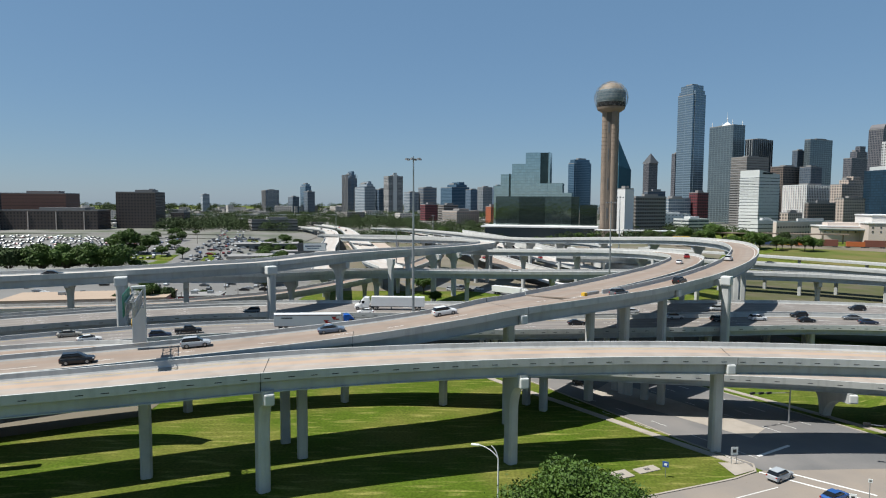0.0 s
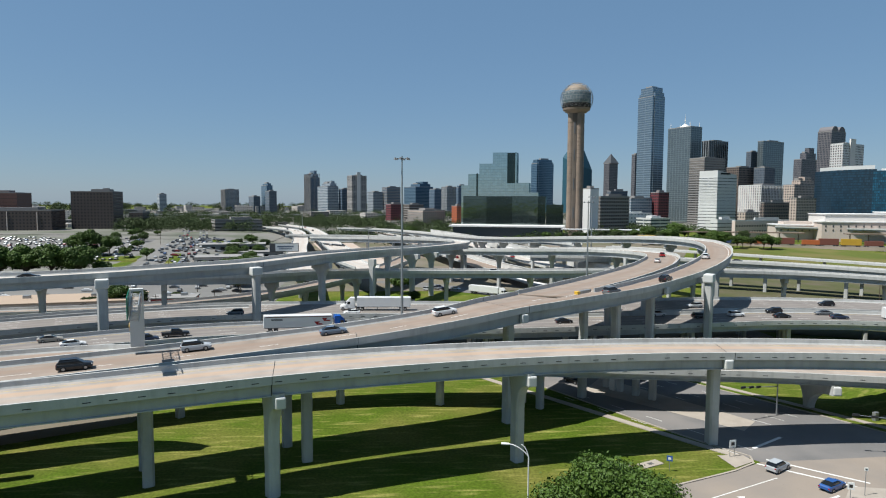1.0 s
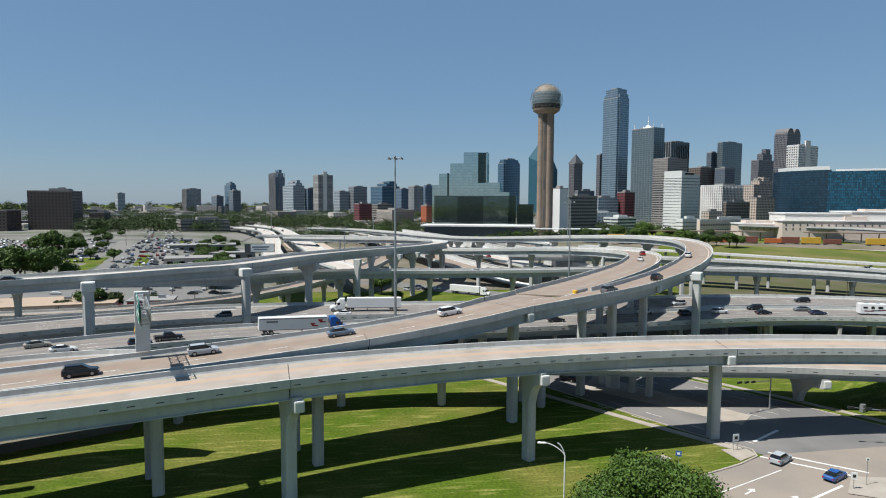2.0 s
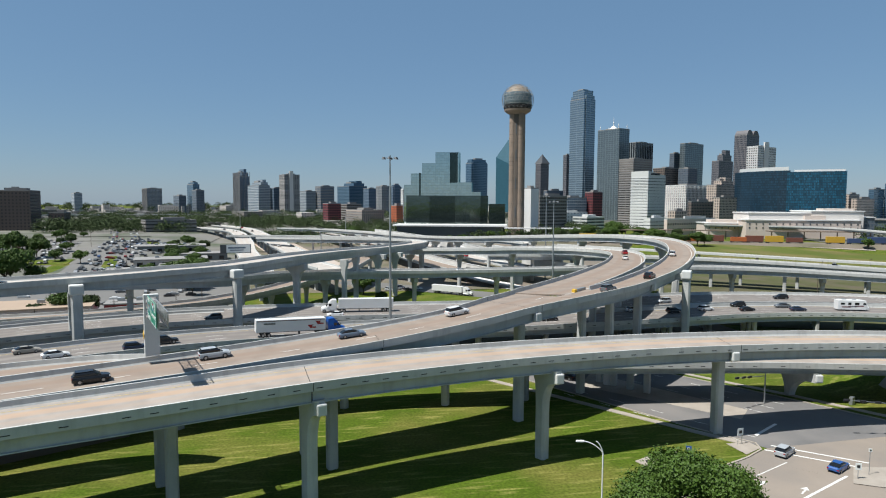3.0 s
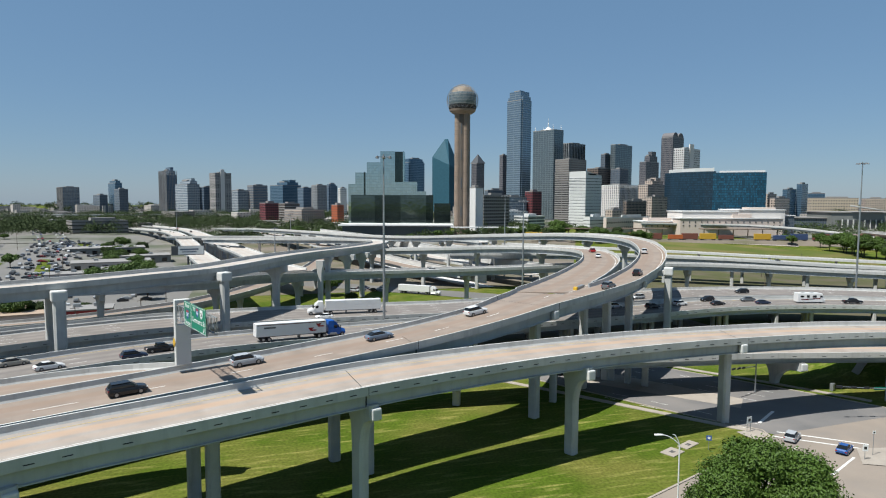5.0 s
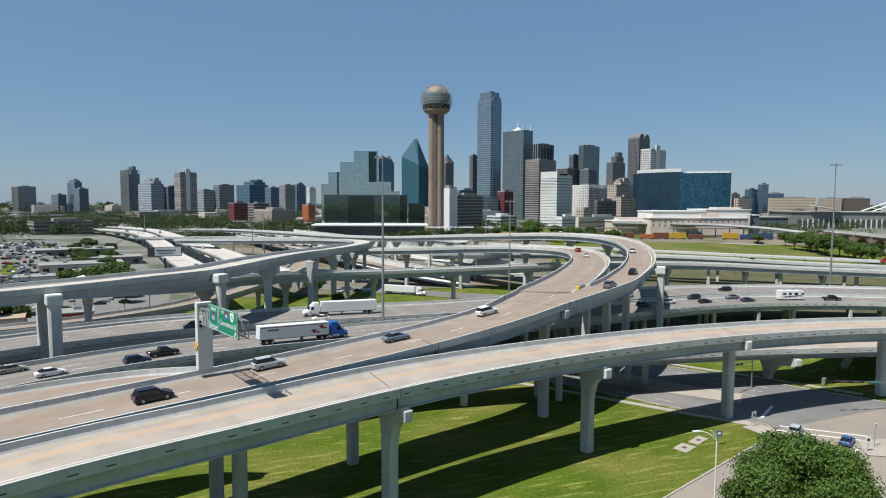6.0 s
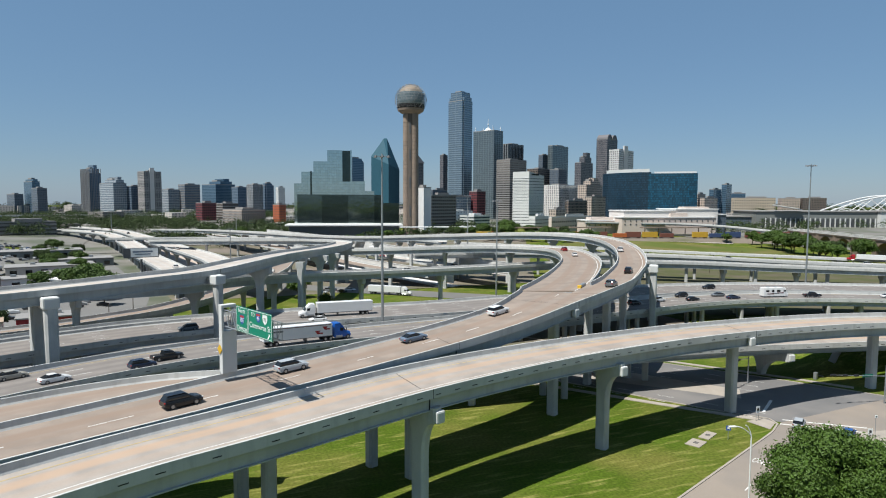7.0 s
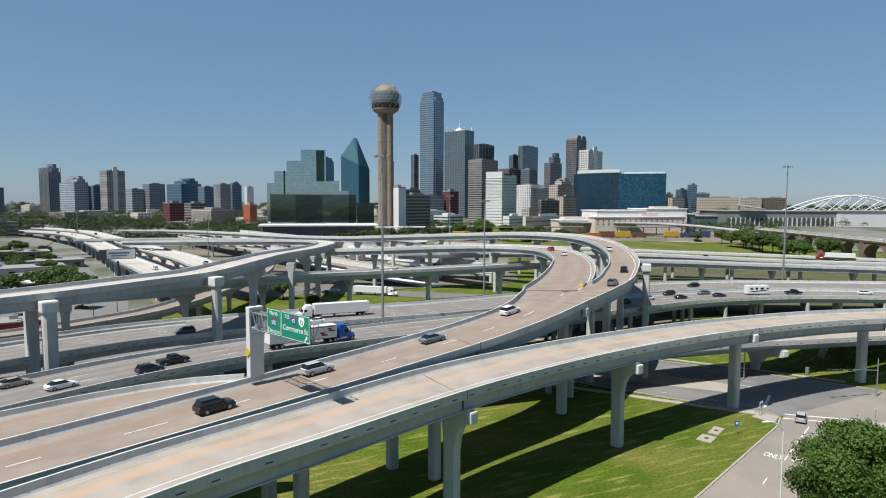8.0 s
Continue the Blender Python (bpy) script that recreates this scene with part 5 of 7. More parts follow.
tower(137, 1589, 25, 16, 77, 25, HAZE_GLASS, "haze-tinted blue-grey glass tower in the skyline", top="notch")
tower(129, 1316, 15, 9, 61, 25, WHITE_BANDS, "white balconied apartment block", bands=True)
tower(-552, 1999, 40, 81, 70, 25, PALE_GLASS, "pale glass tower in the skyline", fins=True)
tower(-368, 1676, 15, 63, 81, 25, BLUE_GLASS, "blue glass tower in the skyline", top="notch")
tower(-333, 1557, 18, 43, 59, 25, DARK_GLASS, "dark tower in the skyline")
tower(-403, 1686, 17, 63, 47, 25, DARK_GLASS, "low dark office block")
tower(-717, 1885, 19, 90, 54, 25, PALE_GLASS, "grey hospital block in the skyline")
tower(77, 1652, 26, 30, 68, 25, HAZE_GLASS, "low haze-tinted blue-grey glass tower in the skyline")
tower(-81, 1594, 26, 40, 59, 25, PALE_GLASS, "far grey apartment block")
tower(314, 1448, 48, 22, 134, 25, BLUE_GLASS, "blue glass tower in the skyline", top="notch")
tower(505, 1534, 28, 19, 132, 25, GRANITE, "granite tower with a pointed top", top="pyramid")
tower(468, 1267, 14, 10, 134, 25, GRANITE, "slim dark tower in the skyline")
tower(421, 1076, 29, 33, 233, 25, SKY_GLASS, "tall slim glass skyscraper with notched corners", top="notch")
tower(521, 1161, 30, 53, 176, 25, STEEL_GLASS, "tall glass skyscraper with white spires on its roof", top="spires")
tower(608, 1215, 55, 18, 157, 25, BLACK_GLASS, "black glass tower with pale ribs")
tower(483, 992, 49, 29, 107, 25, TAN_BANDS, "tan banded office tower", bands=True)
tower(390, 774, 36, 27, 69, 25, WHITE_BANDS, "white banded office block with a slanted roof screen", bands=True, top="wedge")
tower(713, 1199, 64, 12, 156, 25, STEEL_GLASS, "dark slab office tower")
tower(685, 1213, 25, 11, 137, 25, DARK_GLASS, "dark office tower in the skyline")
tower(552, 1012, 46, 23, 94, 25, BROWN, "brown office block in the skyline")
tower(582, 996, 27, 19, 93, 25, DARK_GLASS, "dark office block in the skyline")
tower(850, 1296, 57, 17, 143, 25, GRANITE, "stepped granite tower in the skyline", top="step")
tower(748, 1073, 43, 24, 161, 25, GRANITE, "granite skyscraper with an arched top", top="arch")
tower(696, 961, 58, 19, 129, 25, WHITE_STRIPES, "white tower with dark window bands", bands=True, top="fin")
tower(539, 924, 64, 37, 62, 25, WHITE_STRIPES, "white office block with upright fins", fins=True)
tower(552, 856, 51, 16, 68, 25, BRICK_TAN, "tan brick hotel tower", top="step")
tower(501, 771, 42, 10, 42, 25, BRICK_TAN, "pale stone office block")
tower(338, 829, 20, 14, 49, 25, RED_DARK, "dark red office block")
tower(196, 676, 12, 14, 50, 25, WHITE, "blank white slab building")
tower(232, 712, 44, 12, 42, 25, BROWN, "long brown slab raised on white legs", bands=True)
tower(291, 863, 32, 7, 51, 25, DARK_GLASS, "low dark office block")
tower(304, 826, 38, 21, 41, 25, PALE_GLASS, "grey and white court building")
tower(275, 783, 82, 12, 21, 25, WHITE_PLAIN, "low white courthouse building with a stepped roof")
tower(303, 764, 33, 24, 16, 25, WHITE_BANDS, "white stone building with rows of windows")
tower(341, 664, 30, 9, 17, 25, WHITE_BANDS, "low white parking building", bands=True)
tower(687, 758, 32, 5, 47, 25, BRICK_TAN, "tan office block in the skyline")
tower(884, 918, 42, 8, 59, 25, BLUE_GLASS, "glass tower in the skyline")
tower(920, 925, 30, 9, 69, 25, BLUE_GLASS, "taller glass tower in the skyline")
tower(691, 744, 55, 7, 41, 25, BRICK_TAN, "tan brick block in the skyline")
tower(1132, 1050, 92, 24, 45, -25.6, BRICK_PALE, "long tan brick building with rows of windows")
tower(1160, 1120, 34, 20, 56, -25.6, BLUE_GLASS, "far glass block in the skyline")
tower(1206, 1016, 40, 20, 44, -25.6, BRICK_TAN, "tan block in the far skyline")
tower(1252, 994, 52, 20, 45, -25.6, BROWN, "brown block in the far skyline")
tower(385, 692, 24, 10, 25, 25, BRICK_TAN, "tan stone block in the skyline")
tower(437, 726, 48, 5, 36, 25, BROWN, "brown brick block in the skyline")
tower(372, 643, 90, 4, 17, 25, STONE, "pale stone post office with a row of square windows", windows=True)
tower(71, 919, 11, 16, 29, 25, ORANGE, "orange brick block in the skyline")
tower(-23, 1014, 22, 20, 31, 25, RED_DARK, "low dark red brick block with pale trim")
tower(8, 1034, 26, 22, 30, 25, BROWN, "brown brick block with window bands", bands=True)
tower(26, 954, 37, 52, 22, 25, BRICK_TAN, "long parking garage with open decks", bands=True)
tower(-202, 741, 52, 28, 13, 25, TAN_BANDS, "low tan parking garage with open decks", bands=True)
tower(-381, 790, 46, 40, 45, 8, JAIL_GRID, "dark brown brick office block with small windows")
tower(-338, 805, 16, 30, 20, 8, JAIL_GRID, "low dark brick annex beside the office block")
tower(-462, 742, 112, 40, 23, 8, JAIL_GRID, "long dark brick jail building with pale joints")
tower(-512, 790, 84, 40, 43, 8, RUST_BRICK, "rust brown brick jail block")
tower(-530, 712, 30, 40, 42, 8, JAIL_GRID, "dark brick jail tower")
tower(-700, 1500, 26, 30, 60, 8, PALE_GLASS, "far grey apartment tower")
tower(-745, 1520, 30, 30, 40, 8, PALE_GLASS, "far pale apartment block")
for k in range(4):
    bm = bmesh.new()
    box(bm, (-508 + 30 * k, 715 + 4.2 * k, 18.5), (0.9, 1.0, 23), 8)
    tagged(part("pilaster", bm, STONE), "pale stone strip on the jail wall", "pilaster")

# ball-topped tower
ball = thing("observation_tower", "tall tan concrete tower with a geodesic ball on top", "tower", (170.6, 646, 7.8))
TOWER_DARK = material("dark_ribbed_concrete", (0.13, 0.105, 0.085), 0.85, var=0.12, scale=0.15, fine=2)
TOWER_TAN = material("ribbed_tan_concrete", (0.31, 0.235, 0.18), 0.85, var=0.12, scale=0.15, fine=2, tint=(0.19, 0.15, 0.12), tint_scale=0.1, tint_amount=0.5)
for k in range(4):
    a = radians(20 + 90 * k)
    bm = bmesh.new()
    x, y = 5.9 * math.cos(a), 5.9 * math.sin(a)
    tube(bm, (x, y, 0), (x, y, 128), 3.7, 3.6, 20)
    for j in range(30):
        tube(bm, (x, y, 4 * j + 2), (x, y, 4 * j + 2.4), 3.78, 3.78, 20)
    part("shaft", bm, TOWER_TAN, ball)
bm = bmesh.new()
tube(bm, (0, 0, 0), (0, 0, 130), 7.7, 7.7, 24)
part("core", bm, TOWER_DARK, ball)
for k in range(4):
    a = radians(65 + 90 * k)
    for z in (25, 55, 85, 112):
        bm = bmesh.new()
        box(bm, (7.6 * math.cos(a), 7.6 * math.sin(a), z), (0.5, 1.3, 11), math.degrees(a))
        part("window_slot", bm, DARK_STEEL, ball)


def lathe(bm, profile, seg=32):
    rings = [[bm.verts.new((r * math.cos(2 * math.pi * k / seg), r * math.sin(2 * math.pi * k / seg), z)) for k in range(seg)] for r, z in profile]
    for a, b in zip(rings, rings[1:]):
        for k in range(seg):
            bm.faces.new((a[k], a[(k + 1) % seg], b[(k + 1) % seg], b[k]))
    bm.faces.new(rings[-1])
    bm.faces.new(rings[0][::-1])


GOLD = material("gold_dome", (0.30, 0.235, 0.17), 0.6, 0.1, var=0.1, scale=0.5, fine=3)
BALL_GLASS = facade("ball_glass", (0.20, 0.24, 0.25), (0.10, 0.14, 0.16), 3.2, 2.2, 0.2, 0.15, 0.1)
for name, prof, mat in (("lower_disc", [(5, 126), (10, 128), (13.6, 130.5), (14.2, 132.5)], TOWER_TAN), ("dark_ring", [(13.4, 132.5), (14.4, 133.2), (14.4, 136.4), (13.6, 137)], BLACK),
                        ("glass_drum", [(14.3, 137), (14.8, 140), (14.6, 148), (13.2, 149.5)], BALL_GLASS), ("dome", [(12.5, 149.5), (11.4, 152), (8.5, 155), (4, 157), (1, 157.4)], GOLD)):
    bm = bmesh.new()
    lathe(bm, prof)
    bm.normal_update()
    wall_uv(bm)
    part(name, bm, mat, ball, smooth=False)
CAGE = material("weathered_aluminium", (0.26, 0.265, 0.26), 0.6, 0.2, var=0.1, bump=0)
cage = bmesh.new()
ico = bmesh.new()
bmesh.ops.create_icosphere(ico, subdivisions=3, radius=16.8, matrix=pose(0, 0, 142.0))
for e in ico.edges:
    a, b = e.verts[0].co, e.verts[1].co
    if a.z > 128.5 and b.z > 128.5:
        tube(cage, a, b, 0.12, seg=4)
ico.free()
tagged(part("geodesic_cage", cage, CAGE, ball, "open geodesic cage of aluminium struts"), kind="stuff")

# mirrored hotel in steps
hotel = thing("hotel", "stepped mirror-glass hotel reflecting the sky", "building", (55, 696, 7), -15.4)
# the thin HYATT_MID slab carries the painted dark reflection of the lower front
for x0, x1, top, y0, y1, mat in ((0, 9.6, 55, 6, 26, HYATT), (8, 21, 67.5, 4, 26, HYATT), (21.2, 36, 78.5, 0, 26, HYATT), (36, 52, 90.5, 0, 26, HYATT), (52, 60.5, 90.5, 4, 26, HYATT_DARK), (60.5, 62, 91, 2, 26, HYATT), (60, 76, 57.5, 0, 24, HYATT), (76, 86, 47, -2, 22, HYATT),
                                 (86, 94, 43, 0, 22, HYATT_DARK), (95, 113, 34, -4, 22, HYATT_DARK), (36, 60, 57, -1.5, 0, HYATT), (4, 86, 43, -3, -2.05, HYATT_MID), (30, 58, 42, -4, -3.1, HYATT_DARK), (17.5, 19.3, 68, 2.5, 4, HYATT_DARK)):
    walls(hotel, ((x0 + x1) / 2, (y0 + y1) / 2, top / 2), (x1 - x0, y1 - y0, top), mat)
bm = bmesh.new()
box(bm, (55, -22, 11.2), (120, 34, 1.6))
part("podium_roof", bm, ROOF_WHITE, hotel)
bm = bmesh.new()
box(bm, (55, -21, 5), (112, 30, 10.6))
part("podium", bm, DARK_STEEL, hotel)

# faceted glass prism
prism_tower = thing("prism_tower", "faceted blue glass prism skyscraper with a pointed top", "building", (428, 1560, 7), 40)
bm = bmesh.new()
pts = [(-26, -26, 0), (26, -26, 0), (26, 26, 0), (-26, 26, 0), (-26, -26, 128), (26, 26, 128), (-26, 26, 150), (26, -26, 118), (-3, 3, 196), (3, -3, 196)]
for p in pts:
    bm.verts.new(p)
bmesh.ops.convex_hull(bm, input=bm.verts)
bm.normal_update()
wall_uv(bm)
PRISM_GLASS = facade("prism_glass", (0.03, 0.095, 0.13), (0.035, 0.108, 0.148), 3.9, 3.0, 0.1, 0.06, 0.6, 0.65, 0.0, 0.06)
PRISM_GLASS.node_tree.nodes["Principled BSDF"].inputs["Specular IOR Level"].default_value = 0.15
part("glass_body", bm, PRISM_GLASS, prism_tower)

# curved blue hotel
curved = thing("curved_hotel", "wide curved teal glass hotel with a white roof band", "building", (0, 0, 0))
for mat, pts2, z1 in ((OMNI_DARK, [(545, 814), (541, 795), (542, 775), (547, 755), (556, 739), (566, 730), (590, 770), (580, 820)], 86), (OMNI, [(562, 731), (575, 720), (588, 708), (602, 697), (614, 690), (630, 710), (600, 745), (584, 752)], 84)):
    bm = bmesh.new()
    prism(bm, pts2[::-1] if False else pts2, 6, z1)
    bmesh.ops.recalc_face_normals(bm, faces=bm.faces)
    bm.normal_update()
    uvl = bm.loops.layers.uv.verify()
    run = 0.0
    for i, f in enumerate(bm.faces):
        if abs(f.normal.z) < 0.5:
            lo = [lp for lp in f.loops if lp.vert.co.z < 10]
            ln = (lo[0].vert.co - lo[1].vert.co).length
            first = lo[0].vert.co
            for lp in f.loops:
                dxy = Vector((lp.vert.co.x - first.x, lp.vert.co.y - first.y)).length
                lp[uvl].uv = (run + dxy, lp.vert.co.z)
            run += ln
    part("glass_wall", bm, mat, curved)
bm = bmesh.new()
prism(bm, [(549, 810), (546, 778), (552, 756), (568, 736), (596, 775), (582, 816)], 86.02, 91)
part("roof_drum", bm, WHITE_CONC, curved)
bm = bmesh.new()
prism(bm, [(570, 728), (592, 708), (613, 692), (624, 706), (598, 742)], 84.02, 86.5)
part("roof_band", bm, ROOF_WHITE, curved)

# convention halls, arena with a roof arch
halls = thing("convention_hall", "long low white convention halls behind the railway", "building", (0, 0, 0))
for x, y, w, d, h, rz, mat in ((425, 580, 62, 40, 26, -14, STONE_WHITE), (478, 568, 50, 44, 28, -14, STONE_WHITE), (440, 560, 110, 20, 19, -14, STONE), (395, 596, 70, 30, 15, -14, STONE), (508, 562, 14, 40, 22, -14, DARK_GLASS)):
    bm = bmesh.new()
    box(bm, (x, y, 7 + h / 2), (w, d, h), rz)
    bm.normal_update()
    wall_uv(bm)
    part("hall", bm, mat, halls)
    bm = bmesh.new()
    box(bm, (x, y, 7 + h + 0.5), (w + 1.5, d + 1.5, 1.0), rz)
    part("roof", bm, ROOF_WHITE, halls)
# rows of windows and roof steps on the stone halls
for x, y, w, d, h, rz, rows in ((440, 560, 110, 20, 19, -14, (0.62, 0.82)), (395, 596, 70, 30, 15, -14, (0.7,))):
    m = pose(x, y, 7, 0, 0, rz)
    n = int(w / 6.2)
    for row in rows:
        for k in range(n):
            bm = bmesh.new()
            box(bm, m @ Vector((-w / 2 + (k + 0.5) * w / n, -d / 2 - 0.02, h * row)), (1.2, 0.5, 1.5), rz)
            part("window", bm, DARK_STEEL, halls)
for x, y, w, d, z, h in ((452, 556, 20, 12, 26, 5), (380, 598, 26, 16, 22, 4), (490, 570, 30, 14, 35.5, 2.5)):
    bm = bmesh.new()
    box(bm, (x, y, z + h / 2), (w, d, h), -14)
    part("roof_block", bm, STONE, halls)
low = thing("arena", "long grey arena with a colonnade and a white roof arch", "building", (702, 667, 6), -25.6)
CLAD = material("grey_cladding", (0.20, 0.21, 0.20), 0.6, var=0.06, scale=0.1, fine=2)
for x0, x1, y0, y1, h, mat in ((0, 168, 0, 80, 24, CLAD), (168, 330, -8, 80, 24.5, PALE_TRIM), (-60, 0, 14, 60, 16, DARK_GLASS)):
    walls(low, ((x0 + x1) / 2, (y0 + y1) / 2, h / 2), (x1 - x0, y1 - y0, h), mat, "hall")
    bm = bmesh.new()
    box(bm, ((x0 + x1) / 2, (y0 + y1) / 2, h + 0.6), (x1 - x0 + 3, y1 - y0 + 3, 1.2))
    part("roof", bm, ROOF, low)
for k in range(23):
    bm = bmesh.new()
    box(bm, (10 + k * 6.9, -0.1, 8), (4.2, 0.8, 13))
    part("bay_opening", bm, DARK_STEEL, low)
    bm = bmesh.new()
    box(bm, (13.45 + k * 6.9, -0.8, 8), (1.1, 1.6, 14), 0, 0.1)
    part("pillar", bm, PALE_TRIM, low)
bm = bmesh.new()
prism(bm, [(20, -6), (52, -10), (62, -4), (52, 8), (26, 8)], 28.5, 29.4)
for v in bm.verts:
    v.co.z += (52 - v.co.x) * 0.16
part("entrance_canopy", bm, ROOF_WHITE, low)
for y0 in (16, 44):
    pts = [Vector((112 + 13.5 * k, y0, 25 + 23 * math.sin(math.pi * k / 14))) for k in range(15)]
    bm = bmesh.new()
    tube_path(bm, pts, 1.0)
    part("roof_arch", bm, WHITE, low)
    for k in range(1, 13, 2):
        bm = bmesh.new()
        for a, b in ((k, min(k + 2, 14)), (k + 1, k - 1)):
            tube(bm, pts[a], (pts[b].x, y0, 25.5), 0.55, seg=6)
        part("arch_strut", bm, WHITE, low)

# old arched viaduct
via = thing("arched_viaduct", "old concrete viaduct with arches and a balustrade", "bridge", (506, 453, 0), -119.2)
VIA = material("old_concrete", (0.25, 0.18, 0.135), 0.9, var=0.14, scale=0.15, fine=2, tint=(0.12, 0.09, 0.07), tint_scale=0.1, tint_amount=0.6)
streaks(VIA, 0.4)
SPAN, LONG = 30.0, 9
bm = bmesh.new()
box(bm, (SPAN * LONG / 2, 0, 15.2), (SPAN * LONG + 4, 10, 0.9))
part("deck", bm, VIA, via)
for q in (-1, 1):
    bm = bmesh.new()
    for k in range(int(SPAN * LONG / 3)):
        box(bm, (1.5 + k * 3, q * 4.7, 16.4), (0.7, 0.5, 1.5))
    box(bm, (SPAN * LONG / 2, q * 4.7, 17.25), (SPAN * LONG + 4, 0.6, 0.35))
    box(bm, (SPAN * LONG / 2, q * 4.9, 15.9), (SPAN * LONG + 4, 0.6, 0.4))
    tagged(part("balustrade", bm, PALE_WALL, via), kind="stuff")
for k in range(LONG):
    bm = bmesh.new()                             # spandrel walls and vault of one arch
    rings = []
    for q in (-4.4, 4.4):
        low_edge = [bm.verts.new((k * SPAN + SPAN / 2 - 12.4 * math.cos(math.pi * j / 12), q, 4.5 + 9.0 * math.sin(math.pi * j / 12))) for j in range(13)]
        top_edge = [bm.verts.new((k * SPAN + SPAN / 2 - 12.4 * math.cos(math.pi * j / 12), q, 14.8)) for j in range(13)]
        for j in range(12):
            bm.faces.new((low_edge[j], low_edge[j + 1], top_edge[j + 1], top_edge[j]))
        rings.append(low_edge)
    for j in range(12):
        bm.faces.new((rings[0][j], rings[0][j + 1], rings[1][j + 1], rings[1][j]))
    bmesh.ops.recalc_face_normals(bm, faces=bm.faces)
    part("arch", bm, VIA, via)
    bm = bmesh.new()
    box(bm, (k * SPAN, 0, 6.4), (5.2, 9.4, 16.8), 0, 0.1)
    part("pier", bm, VIA, via)
    bm = bmesh.new()
    box(bm, (k * SPAN, -4.9, 9.0), (1.4, 0.9, 12.4), 0, 0.1)
    part("pilaster", bm, VIA, via)
ramp_bridge, st_x = overpass("long tan concrete street ramp descending behind the railway", [
    (355, 590, 21.5, 10), (400, 562, 21, 10), (440, 528, 20.5, 10), (462, 488, 18.5, 10), (478, 445, 14.5, 10), (484, 405, 10.5, 10)], deck=DECK_FAR, slots=False, step=8, depth=1.2)
station = thing("rail_platform", "long pale rail platform roofs beside the tracks", "platform", (0, 0, 0))
for x, y, w, rz in ((440, 520, 110, -18), (300, 566, 120, -14), (195, 612, 90, -12)):
    bm = bmesh.new()
    box(bm, (x, y, 16.5), (w, 9, 0.9), rz)
    part("canopy", bm, ROOF_WHITE if w == 90 else VIA, station)
    for k in range(8):
        m = pose(x, y, 0, 0, 0, rz) @ Vector((-w / 2 + 4 + k * (w - 8) / 7, 0, 0))
        bm = bmesh.new()
        box(bm, (m.x, m.y, 12), (0.7, 0.7, 9))
        part("post", bm, VIA, station)

# railway with parked wagons
WAGON = {"orange": (0.46, 0.12, 0.03), "yellow": (0.55, 0.33, 0.03), "rust": (0.18, 0.06, 0.04), "blue": (0.04, 0.07, 0.16), "white": (0.6, 0.6, 0.58)}
WAGON_MAT = {k: material(k + "_wagon_paint", v, 0.6, var=0.12, scale=0.4, fine=3) for k, v in WAGON.items()}


def wagon(x, y, rz, color, kind):
    z = 8.35
    o = thing("rail_wagon", color + " rail wagon standing on the far tracks", "rail wagon", (x, y, z), rz, "parked train")
    bm = bmesh.new()
    box(bm, (0, 0, 3.6 if kind else 2.9), (14.5 if kind else 13, 3.0, 5.2 if kind else 3.8), 0, 0.12)
    part("body", bm, WAGON_MAT[color], o)
    bm = bmesh.new()
    box(bm, (0, 0, 0.85), (14.6, 2.4, 0.3))
    part("frame", bm, DARK_STEEL, o)
    for s in (-5.2, 5.2):
        bm = bmesh.new()
        for q in (-0.9, 0.9):
            tube(bm, (s + q, -1.2, 0.45), (s + q, 1.2, 0.45), 0.45, seg=10)
        part("bogie", bm, DARK_STEEL, o)


for k, color in enumerate(("rust", "yellow", "orange", "rust", "rust", "blue", "yellow", "orange", "rust", "orange", "rust", "yellow", "rust", "yellow", "yellow", "blue", "blue", "rust", "rust", "rust")):
    x = 190 + 15.4 * k + (3.0 if k % 4 == 1 else 0)
    if k not in (4, 13):
        wagon(x, 552 - 0.36 * (x - 190), -19.8, color, k % 3)
bm = bmesh.new()
sec = [(-15, 3), (-6.5, 8.3), (16, 8.3), (22, 3)]
m = pose(330, 502, 0, 0, 0, -19.8)
ends = [[bm.verts.new(m @ Vector((xx, yy, zz))) for yy, zz in sec] for xx in (-210, -105, 0, 105, 210)]
for a, b in zip(ends, ends[1:]):
    for k in range(3):
        bm.faces.new((a[k], a[k + 1], b[k + 1], b[k]))
bm.faces.new(ends[0])
bm.faces.new(ends[-1][::-1])
bmesh.ops.recalc_face_normals(bm, faces=bm.faces)
tagged(part("railway_bank", bm, DIRT), "low brown ballast bank of the railway along the field", "railway", kind="structure")


# ---- vehicles ----
def paint_mat(name, c, rough=0.25, metal=0.0):
    m = material(name, c, rough, metal, var=0.03, scale=0.6, fine=4, bump=0)
    m.node_tree.nodes["Principled BSDF"].inputs["Coat Weight"].default_value = 0.12
    return m


CAR = {"white": (0.75, 0.75, 0.74), "black": (0.012, 0.012, 0.014), "silver": (0.42, 0.44, 0.46), "grey": (0.13, 0.14, 0.15), "blue": (0.02, 0.09, 0.30), "slate": (0.14, 0.18, 0.24), "red": (0.34, 0.015, 0.02), "maroon": (0.12, 0.015, 0.018), "tan": (0.36, 0.33, 0.28), "navy": (0.02, 0.03, 0.06), "truck_blue": (0.01, 0.10, 0.42)}
CAR_MAT = {k: paint_mat(k + "_car_paint", v) for k, v in CAR.items()}
CAR_GLASS = material("car_glass", (0.012, 0.014, 0.016), 0.06, var=0.05, bump=0)
TYRE = material("tyre", (0.018, 0.018, 0.018), 0.85, var=0.1, bump=0)
RIM = material("rim", (0.40, 0.41, 0.42), 0.3, 0.8, var=0.05, bump=0)
